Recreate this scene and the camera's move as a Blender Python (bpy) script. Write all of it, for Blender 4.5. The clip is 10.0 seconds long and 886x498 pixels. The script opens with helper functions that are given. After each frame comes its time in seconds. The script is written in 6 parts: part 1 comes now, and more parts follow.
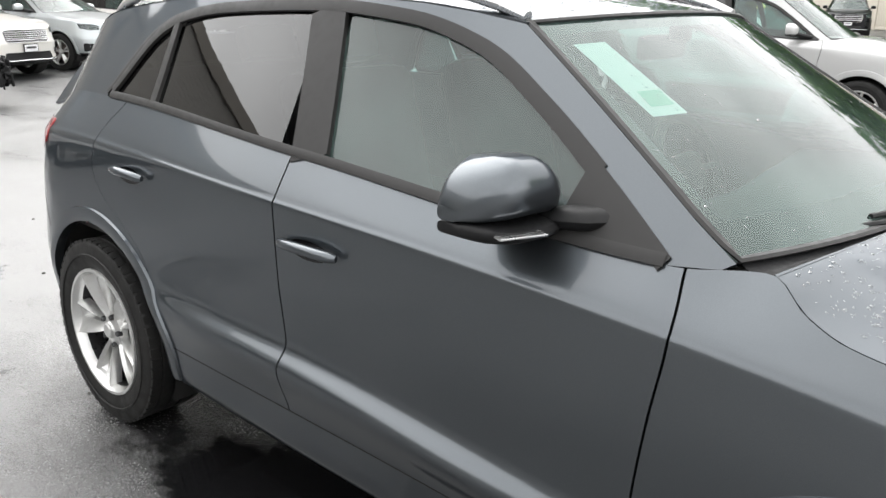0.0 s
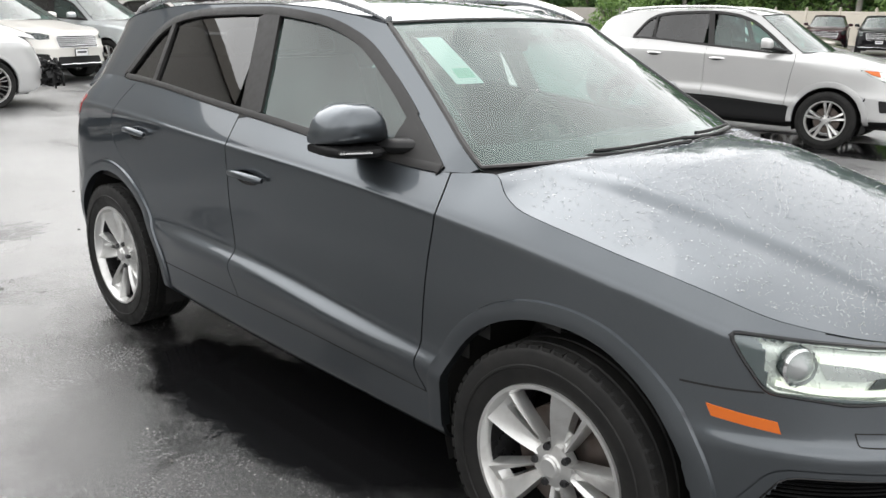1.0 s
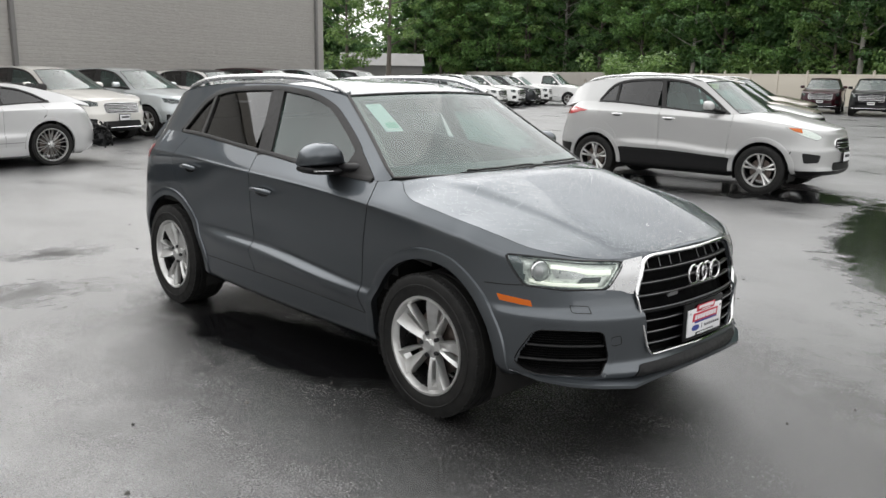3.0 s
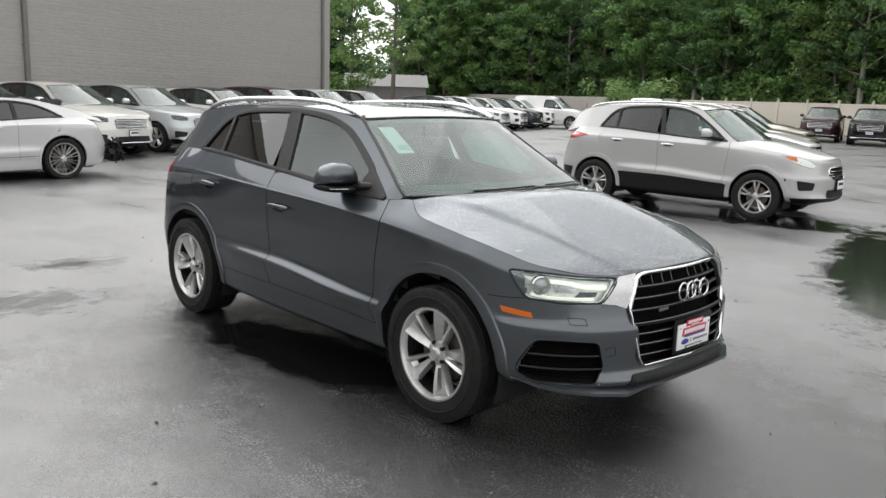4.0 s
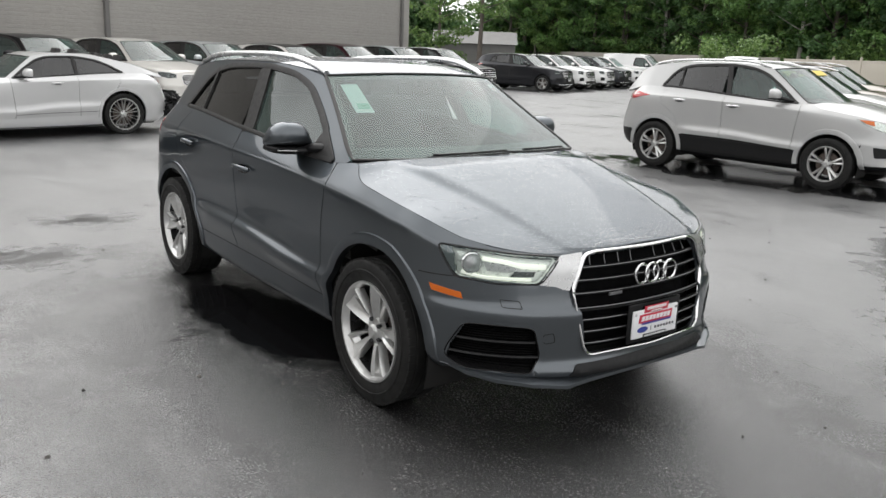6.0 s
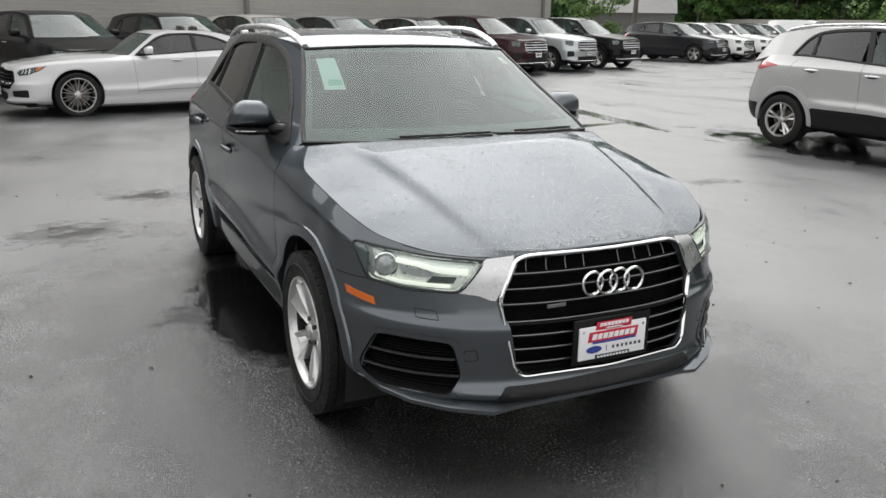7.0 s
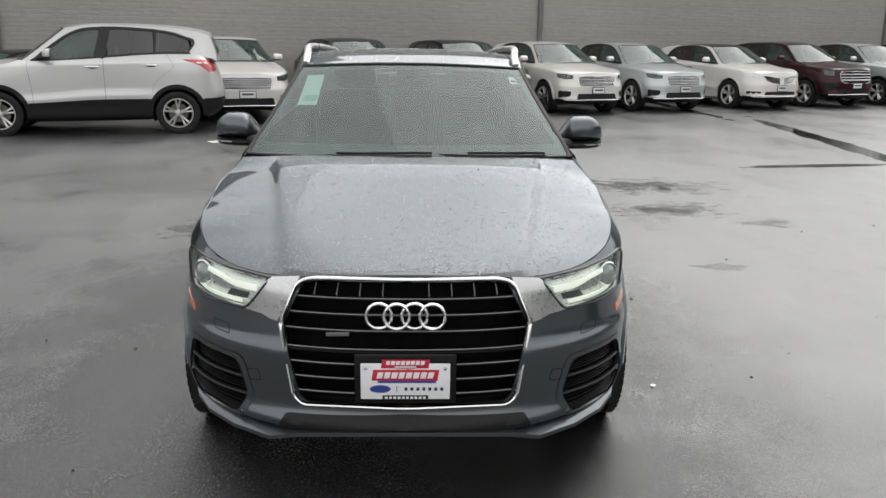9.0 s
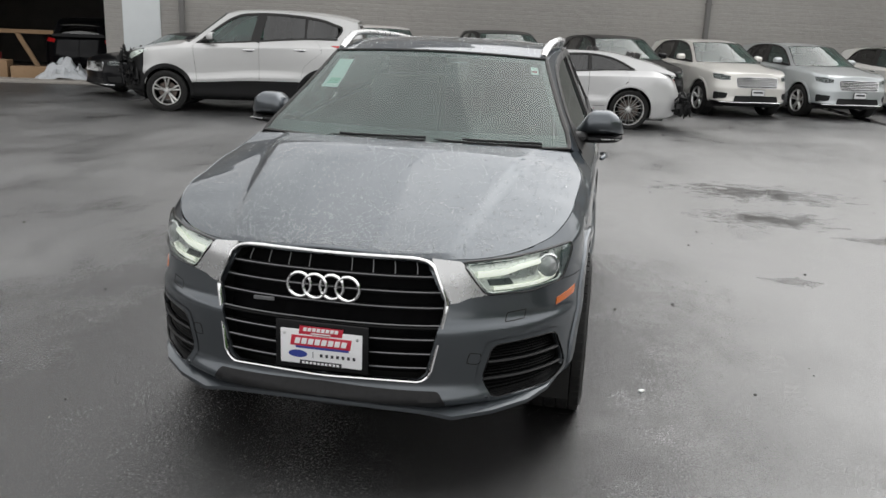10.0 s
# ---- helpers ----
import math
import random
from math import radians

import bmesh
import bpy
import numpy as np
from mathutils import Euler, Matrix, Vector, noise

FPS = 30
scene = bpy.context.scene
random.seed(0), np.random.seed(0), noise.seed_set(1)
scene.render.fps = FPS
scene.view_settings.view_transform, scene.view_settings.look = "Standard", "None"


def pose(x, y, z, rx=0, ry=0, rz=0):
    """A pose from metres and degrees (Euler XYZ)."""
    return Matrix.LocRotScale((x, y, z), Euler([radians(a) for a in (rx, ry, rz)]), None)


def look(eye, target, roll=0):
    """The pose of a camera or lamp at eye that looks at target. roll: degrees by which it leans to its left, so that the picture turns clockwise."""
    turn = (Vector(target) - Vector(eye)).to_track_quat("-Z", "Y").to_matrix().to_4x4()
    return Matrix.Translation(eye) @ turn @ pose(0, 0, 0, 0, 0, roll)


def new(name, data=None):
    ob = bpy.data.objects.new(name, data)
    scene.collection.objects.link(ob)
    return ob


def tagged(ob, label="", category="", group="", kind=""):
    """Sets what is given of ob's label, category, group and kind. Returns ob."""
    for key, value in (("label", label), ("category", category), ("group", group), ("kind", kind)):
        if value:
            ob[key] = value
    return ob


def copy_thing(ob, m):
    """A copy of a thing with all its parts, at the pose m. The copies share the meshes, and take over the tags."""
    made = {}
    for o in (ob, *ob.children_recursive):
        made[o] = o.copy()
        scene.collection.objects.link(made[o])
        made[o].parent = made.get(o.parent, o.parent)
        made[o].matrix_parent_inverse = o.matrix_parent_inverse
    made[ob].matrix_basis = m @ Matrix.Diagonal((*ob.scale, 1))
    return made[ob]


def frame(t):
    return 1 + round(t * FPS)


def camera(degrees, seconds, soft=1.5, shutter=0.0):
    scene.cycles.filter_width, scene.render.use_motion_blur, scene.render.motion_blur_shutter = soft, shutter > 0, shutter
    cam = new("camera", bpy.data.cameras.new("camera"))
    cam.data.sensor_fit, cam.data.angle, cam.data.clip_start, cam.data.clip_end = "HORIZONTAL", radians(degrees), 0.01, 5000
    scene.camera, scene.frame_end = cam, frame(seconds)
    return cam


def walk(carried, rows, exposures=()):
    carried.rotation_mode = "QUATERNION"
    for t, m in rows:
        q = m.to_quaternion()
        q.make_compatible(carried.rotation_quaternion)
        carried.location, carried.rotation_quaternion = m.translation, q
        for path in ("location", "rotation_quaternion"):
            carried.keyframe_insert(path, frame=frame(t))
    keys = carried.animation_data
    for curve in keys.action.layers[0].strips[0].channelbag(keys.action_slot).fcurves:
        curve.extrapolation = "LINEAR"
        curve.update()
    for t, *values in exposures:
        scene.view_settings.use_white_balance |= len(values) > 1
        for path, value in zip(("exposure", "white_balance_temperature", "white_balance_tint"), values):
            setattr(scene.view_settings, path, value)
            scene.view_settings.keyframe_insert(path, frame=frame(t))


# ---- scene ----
cam = camera(57.2, 10.0)
PATH = [
    (0, (1.427, -2.087, 1.505), (0.152, -0.663, 0.915), 0.6),
    (0.5, (1.94, -2.307, 1.495), (0.638, -0.908, 0.904), 0.5),
    (1, (2.439, -2.429, 1.496), (1.088, -1.064, 0.935), 1.3),
    (1.5, (2.901, -2.707, 1.519), (1.541, -1.331, 1.009), 1.4),
    (2, (3.3, -2.919, 1.565), (1.931, -1.535, 1.107), 1.8),
    (2.2, (3.476, -2.963, 1.544), (2.081, -1.595, 1.116), 1.4),
    (3.3, (4.052, -3.428, 1.58), (2.633, -2.081, 1.167), 0.9),
    (3.5, (4.082, -3.473, 1.586), (2.662, -2.121, 1.189), 1.3),
    (4, (4.135, -3.521, 1.593), (2.711, -2.166, 1.227), 1.9),
    (4.5, (4.158, -3.52, 1.586), (2.737, -2.158, 1.228), 1.7),
    (5, (4.183, -3.448, 1.6), (2.741, -2.116, 1.215), -0.4),
    (5.5, (4.293, -3.16, 1.607), (2.806, -1.894, 1.179), -0.4),
    (6, (4.33, -2.754, 1.601), (2.779, -1.582, 1.13), 2.1),
    (6.2, (4.326, -2.567, 1.6), (2.736, -1.458, 1.109), 2.1),
    (7.3, (4.433, -1.444, 1.608), (2.659, -0.696, 1.066), 1.2),
    (7.5, (4.423, -1.254, 1.596), (2.622, -0.565, 1.065), 1.7),
    (8, (4.432, -0.769, 1.602), (2.544, -0.309, 1.129), 2.6),
    (8.5, (4.593, -0.327, 1.596), (2.656, -0.116, 1.145), 1.4),
    (9, (4.687, 0.034, 1.579), (2.749, 0.099, 1.088), 0.8),
    (9.5, (4.672, 0.475, 1.572), (2.741, 0.311, 1.075), 2.2),
    (10, (4.703, 0.865, 1.571), (2.803, 0.517, 1.056), 2.4),
]
walk(cam, [(t, look(eye, target, roll)) for t, eye, target, roll in PATH],
     exposures=[(0.0, 0.85), (0.5, 0.82), (1.0, 0.66), (2.0, 0.32), (3.5, 0.17), (6.0, 0.10), (8.0, -0.03), (10.0, -0.09)])


# ---- world, sun, exposure ----
world = bpy.data.worlds.new("overcast_sky")
scene.world = world
world.use_nodes = True
wn, wl = world.node_tree.nodes, world.node_tree.links
wn.clear()
w_out = wn.new("ShaderNodeOutputWorld")
w_bg = wn.new("ShaderNodeBackground")
w_sky = wn.new("ShaderNodeTexSky")
w_sky.sky_type, w_sky.sun_disc = "NISHITA", False
w_sky.sun_elevation, w_sky.sun_rotation = radians(45), radians(295)
w_sky.air_density, w_sky.dust_density = 1.0, 4.0
w_hsv = wn.new("ShaderNodeHueSaturation")
w_hsv.inputs["Saturation"].default_value = 0.12
w_geo = wn.new("ShaderNodeTexCoord")
w_map = wn.new("ShaderNodeMapping")
w_map.inputs["Scale"].default_value = (1.0, 1.0, 2.2)
w_noise = wn.new("ShaderNodeTexNoise")
w_noise.inputs["Scale"].default_value, w_noise.inputs["Detail"].default_value = 2.2, 5.0
w_ramp = wn.new("ShaderNodeMapRange")
w_ramp.inputs["From Min"].default_value, w_ramp.inputs["From Max"].default_value = 0.3, 0.7
w_ramp.inputs["To Min"].default_value, w_ramp.inputs["To Max"].default_value = 10.0, 16.0
w_mix = wn.new("ShaderNodeMix")
w_mix.data_type = "RGBA"
w_mix.inputs[0].default_value = 0.82
wl.new(w_sky.outputs[0], w_hsv.inputs["Color"])
wl.new(w_geo.outputs["Generated"], w_map.inputs[0])
wl.new(w_map.outputs[0], w_noise.inputs["Vector"])
wl.new(w_noise.outputs["Fac"], w_ramp.inputs["Value"])
wl.new(w_hsv.outputs[0], w_mix.inputs[6])
w_comb = wn.new("ShaderNodeCombineColor")
for i in range(3):
    wl.new(w_ramp.outputs[0], w_comb.inputs[i])
wl.new(w_comb.outputs[0], w_mix.inputs[7])
# the cloud is brightest round the hidden sun and falls off away from it
SUN_AZ, SUN_EL = radians(155), radians(45)
SUN_DIR = Vector((math.cos(SUN_AZ) * math.cos(SUN_EL), math.sin(SUN_AZ) * math.cos(SUN_EL), math.sin(SUN_EL)))
w_dot = wn.new("ShaderNodeVectorMath")
w_dot.operation = "DOT_PRODUCT"
w_dot.inputs[1].default_value = SUN_DIR
w_fall = wn.new("ShaderNodeMapRange")
w_fall.interpolation_type = "SMOOTHSTEP"
for w_key, w_val in (("From Min", 0.45), ("From Max", 1.0), ("To Min", 0.76), ("To Max", 1.16)):
    w_fall.inputs[w_key].default_value = w_val
w_mul = wn.new("ShaderNodeVectorMath")
w_mul.operation = "SCALE"
wl.new(w_geo.outputs["Generated"], w_dot.inputs[0])
wl.new(w_dot.outputs["Value"], w_fall.inputs["Value"])
wl.new(w_mix.outputs[2], w_mul.inputs[0])
wl.new(w_fall.outputs[0], w_mul.inputs["Scale"])
wl.new(w_mul.outputs[0], w_bg.inputs["Color"])
w_bg.inputs["Strength"].default_value = 0.15
wl.new(w_bg.outputs[0], w_out.inputs["Surface"])

sun_data = bpy.data.lights.new("sun", "SUN")
sun_data.energy, sun_data.angle, sun_data.color = 0.5, radians(60), (1.0, 0.97, 0.93)
sun = new("sun", sun_data)
sun.matrix_world = look(tuple(SUN_DIR * 30), (0, 0, 0))


# ---- materials ----
class Mat:
    """A small builder round one Principled node material."""

    def __init__(self, name, color=(0.5, 0.5, 0.5), rough=0.5, metal=0.0, **extra):
        self.m = bpy.data.materials.new(name)
        self.m.use_nodes = True
        self.n, self.l = self.m.node_tree.nodes, self.m.node_tree.links
        self.b = self.n["Principled BSDF"]
        self.b.inputs["Base Color"].default_value = (*color, 1)
        self.b.inputs["Roughness"].default_value = rough
        self.b.inputs["Metallic"].default_value = metal
        for key, value in extra.items():
            self.b.inputs[key.replace("_", " ")].default_value = value
        self.coord = self.n.new("ShaderNodeTexCoord")

    def noise(self, scale, detail=4.0, stretch=(1, 1, 1), out="Object", rough=0.55):
        mp = self.n.new("ShaderNodeMapping")
        mp.inputs["Scale"].default_value = stretch
        nz = self.n.new("ShaderNodeTexNoise")
        nz.inputs["Scale"].default_value, nz.inputs["Detail"].default_value = scale, detail
        nz.inputs["Roughness"].default_value = rough
        self.l.new(self.coord.outputs[out], mp.inputs[0])
        self.l.new(mp.outputs[0], nz.inputs["Vector"])
        return nz.outputs["Fac"]

    def span(self, fac, a, b, lo=0.3, hi=0.7):
        mr = self.n.new("ShaderNodeMapRange")
        for key, v in (("From Min", lo), ("From Max", hi), ("To Min", a), ("To Max", b)):
            mr.inputs[key].default_value = v
        self.l.new(fac, mr.inputs["Value"])
        return mr.outputs[0]

    def blend(self, fac, a, b):
        mx = self.n.new("ShaderNodeMix")
        mx.data_type = "RGBA"
        for sock, v in ((mx.inputs[6], a), (mx.inputs[7], b)):
            if isinstance(v, tuple):
                sock.default_value = (*v, 1)
            else:
                self.l.new(v, sock)
        if isinstance(fac, float):
            mx.inputs[0].default_value = fac
        else:
            self.l.new(fac, mx.inputs[0])
        return mx.outputs[2]

    def math(self, op, a, b):
        mt = self.n.new("ShaderNodeMath")
        mt.operation = op
        for sock, v in zip(mt.inputs, (a, b)):
            if isinstance(v, (int, float)):
                sock.default_value = v
            else:
                self.l.new(v, sock)
        return mt.outputs[0]

    def color(self, sock):
        self.l.new(sock, self.b.inputs["Base Color"])
        return self

    def rough(self, sock):
        self.l.new(sock, self.b.inputs["Roughness"])
        return self

    def bump(self, sock, strength=0.2, dist=0.01):
        bp = self.n.new("ShaderNodeBump")
        bp.inputs["Strength"].default_value, bp.inputs["Distance"].default_value = strength, dist
        self.l.new(sock, bp.inputs["Height"])
        self.l.new(bp.outputs[0], self.b.inputs["Normal"])
        return self


def paint(name, color, metal=0.55, rough=0.32, flake=0.12, coat=1.0, spec=0.5):
    """Metallic car paint under clear coat, with fine flake and a faint film of dirt."""
    k = Mat(name, color, rough, metal, Coat_Weight=coat, Coat_Roughness=0.03, Specular_IOR_Level=spec, Coat_IOR=1.5)
    k.b.inputs["Specular Tint"].default_value = tuple(min(1.0, 3.0 * c) for c in color) + (1.0,)
    fine = k.noise(900, 2)
    film = k.noise(3.0, 5)
    lo, hi = tuple(c * (1 - flake) for c in color), tuple(min(1, c * (1 + flake)) for c in color)
    dust = tuple(0.94 * c + 0.004 for c in color)
    k.color(k.blend(k.span(film, 0.0, 0.5), k.blend(k.span(fine, 0, 1), lo, hi), dust))
    k.l.new(k.span(film, 0.02, 0.06), k.b.inputs["Coat Roughness"])
    return k.m


def glass(name, tint, gloss=0.02, film=0.0, base=0.05, top=1.0):
    """Thin car glass: tinted see-through under a gloss that grows towards grazing; film: share of a diffuse teal layer
    that paints in mist and reflected haze.
    """
    m = bpy.data.materials.new(name)
    m.use_nodes = True
    n, l = m.node_tree.nodes, m.node_tree.links
    n.clear()
    out = n.new("ShaderNodeOutputMaterial")
    mix = n.new("ShaderNodeMixShader")
    haze = n.new("ShaderNodeMixShader")
    tr = n.new("ShaderNodeBsdfTransparent")
    tr.inputs[0].default_value = (*tint, 1)
    # pale teal diffuse: reflected light on the glass put into a colour
    df = n.new("ShaderNodeBsdfDiffuse")
    df.inputs[0].default_value = (0.46, 0.68, 0.62, 1)
    gl = n.new("ShaderNodeBsdfGlossy")
    gl.inputs["Roughness"].default_value = gloss
    lw = n.new("ShaderNodeLayerWeight")
    lw.inputs["Blend"].default_value = 0.5
    pw = n.new("ShaderNodeMath")
    pw.operation = "POWER"
    pw.inputs[1].default_value = 4.0
    mr = n.new("ShaderNodeMapRange")
    mr.inputs["To Min"].default_value, mr.inputs["To Max"].default_value = base, top
    l.new(lw.outputs["Facing"], pw.inputs[0])
    l.new(pw.outputs[0], mr.inputs["Value"])
    l.new(mr.outputs[0], mix.inputs[0])
    tc = n.new("ShaderNodeTexCoord")
    nz = n.new("ShaderNodeTexNoise")
    nz.inputs["Scale"].default_value, nz.inputs["Detail"].default_value = 3.5, 6.0
    fr = n.new("ShaderNodeMapRange")
    fr.inputs["From Min"].default_value, fr.inputs["From Max"].default_value = 0.3, 0.7
    fr.inputs["To Min"].default_value, fr.inputs["To Max"].default_value = film * 0.6, film * 1.4
    l.new(tc.outputs["Object"], nz.inputs["Vector"])
    l.new(nz.outputs["Fac"], fr.inputs["Value"])
    l.new(fr.outputs[0], haze.inputs[0])
    l.new(tr.outputs[0], haze.inputs[1])
    l.new(df.outputs[0], haze.inputs[2])
    l.new(haze.outputs[0], mix.inputs[1])
    l.new(gl.outputs[0], mix.inputs[2])
    l.new(mix.outputs[0], out.inputs[0])
    return m


M = {}
M["grey_paint"] = paint("dark_grey_paint", (0.100, 0.111, 0.122), 0.9, 0.34)
M["silver_paint"] = paint("silver_paint", (0.47, 0.47, 0.465), 0.3, 0.4)
M["light_silver"] = paint("light_silver_paint", (0.56, 0.56, 0.555), 0.35, 0.34)
M["pearl_paint"] = paint("white_pearl_paint", (0.74, 0.72, 0.69), 0.1, 0.3, 0.03)
M["cool_white"] = paint("cool_white_paint", (0.58, 0.58, 0.58), 0.2, 0.32, 0.03)
M["white_paint"] = paint("white_paint", (0.78, 0.78, 0.77), 0.02, 0.3, 0.02)
M["ivory_paint"] = paint("ivory_paint", (0.72, 0.70, 0.66), 0.2, 0.32, 0.04)
M["pale_blue_paint"] = paint("pale_silver_blue_paint", (0.50, 0.53, 0.54), 0.5, 0.33)
M["black_paint"] = paint("black_paint", (0.005, 0.005, 0.006), 0.0, 0.3, 0.1, 0.32, 0.1)
M["maroon_paint"] = paint("dark_maroon_paint", (0.030, 0.006, 0.009), 0.2, 0.3, 0.1, 0.6, 0.15)
M["charcoal_paint"] = paint("charcoal_paint", (0.028, 0.029, 0.033), 0.4, 0.3, 0.1, 0.7, 0.2)
M["tan_paint"] = paint("tan_grey_paint", (0.30, 0.27, 0.235), 0.5, 0.34)
k = Mat("black_plastic", (0.008, 0.008, 0.0085), 0.5, Specular_IOR_Level=0.3)
k.rough(k.span(k.noise(60, 4), 0.38, 0.6)).bump(k.noise(700, 2), 0.12, 0.001)
M["plastic"] = k.m
k = Mat("gloss_black", (0.004, 0.004, 0.0045), 0.12, Specular_IOR_Level=0.35)
k.rough(k.span(k.noise(25, 4), 0.08, 0.22))
M["gloss_black"] = k.m
k = Mat("window_trim", (0.022, 0.0212, 0.0208), 0.42, Specular_IOR_Level=0.3)
k.rough(k.span(k.noise(40, 4), 0.32, 0.5))
M["trim"] = k.m
k = Mat("grille_black", (0.0025, 0.0025, 0.0028), 0.7, Specular_IOR_Level=0.06)
k.rough(k.span(k.noise(25, 4), 0.6, 0.8))
M["grille_black"] = k.m
k = Mat("grille_bar_black", (0.003, 0.003, 0.0032), 0.35, Specular_IOR_Level=0.12)
k.rough(k.span(k.noise(25, 4), 0.3, 0.45))
M["grille_bar"] = k.m
k = Mat("underbody_dark", (0.006, 0.006, 0.006), 0.8)
k.color(k.blend(k.noise(12, 4), (0.004, 0.004, 0.004), (0.011, 0.010, 0.009)))
M["under"] = k.m
k = Mat("chrome", (0.78, 0.78, 0.78), 0.08, 1.0)
k.rough(k.span(k.noise(30, 4), 0.05, 0.14))
M["chrome"] = k.m
k = Mat("satin_aluminium", (0.60, 0.60, 0.60), 0.3, 0.9)
k.rough(k.span(k.noise(30, 4), 0.22, 0.36))
M["satin"] = k.m
k = Mat("alloy_silver", (0.60, 0.60, 0.60), 0.3, 0.75, Coat_Weight=0.6, Coat_Roughness=0.08)
k.color(k.blend(k.span(k.noise(14, 5), 0, 1, 0.45, 0.8), (0.62, 0.62, 0.61), (0.46, 0.45, 0.43)))
M["alloy"] = k.m
k = Mat("bar_edge_grey", (0.19, 0.19, 0.195), 0.32, 0.6)
k.rough(k.span(k.noise(30, 4), 0.28, 0.45))
M["bar_edge"] = k.m
k = Mat("dark_alloy", (0.05, 0.05, 0.052), 0.3, 0.7)
k.rough(k.span(k.noise(30, 4), 0.22, 0.4))
M["dark_alloy"] = k.m
k = Mat("tyre_rubber", (0.010, 0.010, 0.010), 0.62, Specular_IOR_Level=0.3)
k.color(k.blend(k.span(k.noise(9, 5), 0, 1), (0.007, 0.007, 0.007), (0.015, 0.0145, 0.0135)))
k.rough(k.span(k.noise(20, 4), 0.5, 0.75)).bump(k.noise(180, 3), 0.15, 0.002)
M["rubber"] = k.m
k = Mat("brake_iron", (0.16, 0.14, 0.13), 0.45, 0.8)
k.color(k.blend(k.noise(20, 4), (0.2, 0.18, 0.17), (0.09, 0.06, 0.045)))
M["brake"] = k.m
M["windscreen"] = glass("windscreen_glass", (0.46, 0.60, 0.56), 0.02, 0.075, 0.06)
M["side_glass"] = glass("side_glass", (0.20, 0.36, 0.325), 0.015, 0.06, 0.08)
M["tint_glass"] = glass("privacy_glass", (0.10, 0.105, 0.11), 0.015, 0.0, 0.11)
M["lens"] = glass("headlight_lens_clear", (0.95, 0.97, 0.96), 0.01, 0.05, 0.05)
k = Mat("lamp_reflector", (0.80, 0.83, 0.79), 0.3, 0.35)
k.rough(k.span(k.noise(45, 3), 0.22, 0.4))
M["reflector"] = k.m
k = Mat("daytime_light", (0.9, 0.9, 0.85), 0.3)
k.b.inputs["Emission Color"].default_value = (0.95, 1.0, 0.82, 1)
k.b.inputs["Emission Strength"].default_value = 0.38
M["drl"] = k.m
k = Mat("orange_marker", (0.56, 0.115, 0.003), 0.22, Coat_Weight=0.6)
k.bump(k.noise(240, 1, (1, 0.2, 0.2)), 0.2, 0.002)
M["orange"] = k.m
k = Mat("red_lamp", (0.42, 0.012, 0.015), 0.14, Coat_Weight=1.0)
k.color(k.blend(k.noise(60, 2), (0.36, 0.008, 0.012), (0.50, 0.02, 0.02)))
M["red"] = k.m
k = Mat("white_sticker", (0.80, 0.81, 0.80), 0.5)
k.color(k.blend(k.noise(20, 4), (0.76, 0.78, 0.77), (0.83, 0.83, 0.82)))
M["paper"] = k.m
k = Mat("lamp_projector", (0.30, 0.31, 0.31), 0.08, 0.2, Coat_Weight=1.0)
k.rough(k.span(k.noise(45, 3), 0.05, 0.15))
M["projector"] = k.m
M["plate_red"] = Mat("plate_red", (0.50, 0.02, 0.045), 0.35).m
M["plate_blue"] = Mat("plate_blue", (0.03, 0.05, 0.26), 0.35).m
M["plate_white"] = Mat("plate_white", (0.80, 0.80, 0.81), 0.3).m
M["ink"] = Mat("dark_ink", (0.03, 0.03, 0.035), 0.5).m
M["green_ink"] = Mat("pale_green_ink", (0.40, 0.62, 0.50), 0.5).m
M["yellow_ink"] = Mat("yellow_banner", (0.70, 0.55, 0.10), 0.5).m
k = Mat("dark_leather", (0.022, 0.021, 0.021), 0.45)
k.bump(k.noise(160, 3), 0.15, 0.002)
M["leather"] = k.m
k = Mat("dash_plastic", (0.028, 0.028, 0.03), 0.55)
k.bump(k.noise(300, 2), 0.12, 0.001)
M["dash"] = k.m
k = Mat("roof_lining", (0.34, 0.33, 0.31), 0.9)
k.color(k.blend(k.noise(40, 3), (0.30, 0.29, 0.27), (0.38, 0.37, 0.35)))
M["lining"] = k.m
M["water"] = glass("water_drop", (0.70, 0.72, 0.73), 0.03, 0.0, 0.15)


# ---- geometry helpers ----
def curve(*pts):
    """A smooth monotone curve through (s, value) pairs, flat past its ends."""
    xs = np.array([p[0] for p in pts], float)
    ys = np.array([p[1] for p in pts], float)
    if len(xs) == 1:
        return lambda s: np.full(np.shape(s), ys[0])
    h = np.diff(xs)
    d = np.diff(ys) / h
    t = np.zeros(len(xs))
    t[0], t[-1] = d[0], d[-1]
    for i in range(1, len(xs) - 1):
        if d[i - 1] * d[i] > 0:
            w1, w2 = 2 * h[i] + h[i - 1], h[i] + 2 * h[i - 1]
            t[i] = (w1 + w2) / (w1 / d[i - 1] + w2 / d[i])

    def f(s):
        s = np.clip(np.asarray(s, float), xs[0], xs[-1])
        i = np.clip(np.searchsorted(xs, s) - 1, 0, len(h) - 1)
        u = (s - xs[i]) / h[i]
        return ((1 + 2 * u) * (1 - u) ** 2 * ys[i] + u * (1 - u) ** 2 * h[i] * t[i]
                + u * u * (3 - 2 * u) * ys[i + 1] + u * u * (u - 1) * h[i] * t[i + 1])
    return f


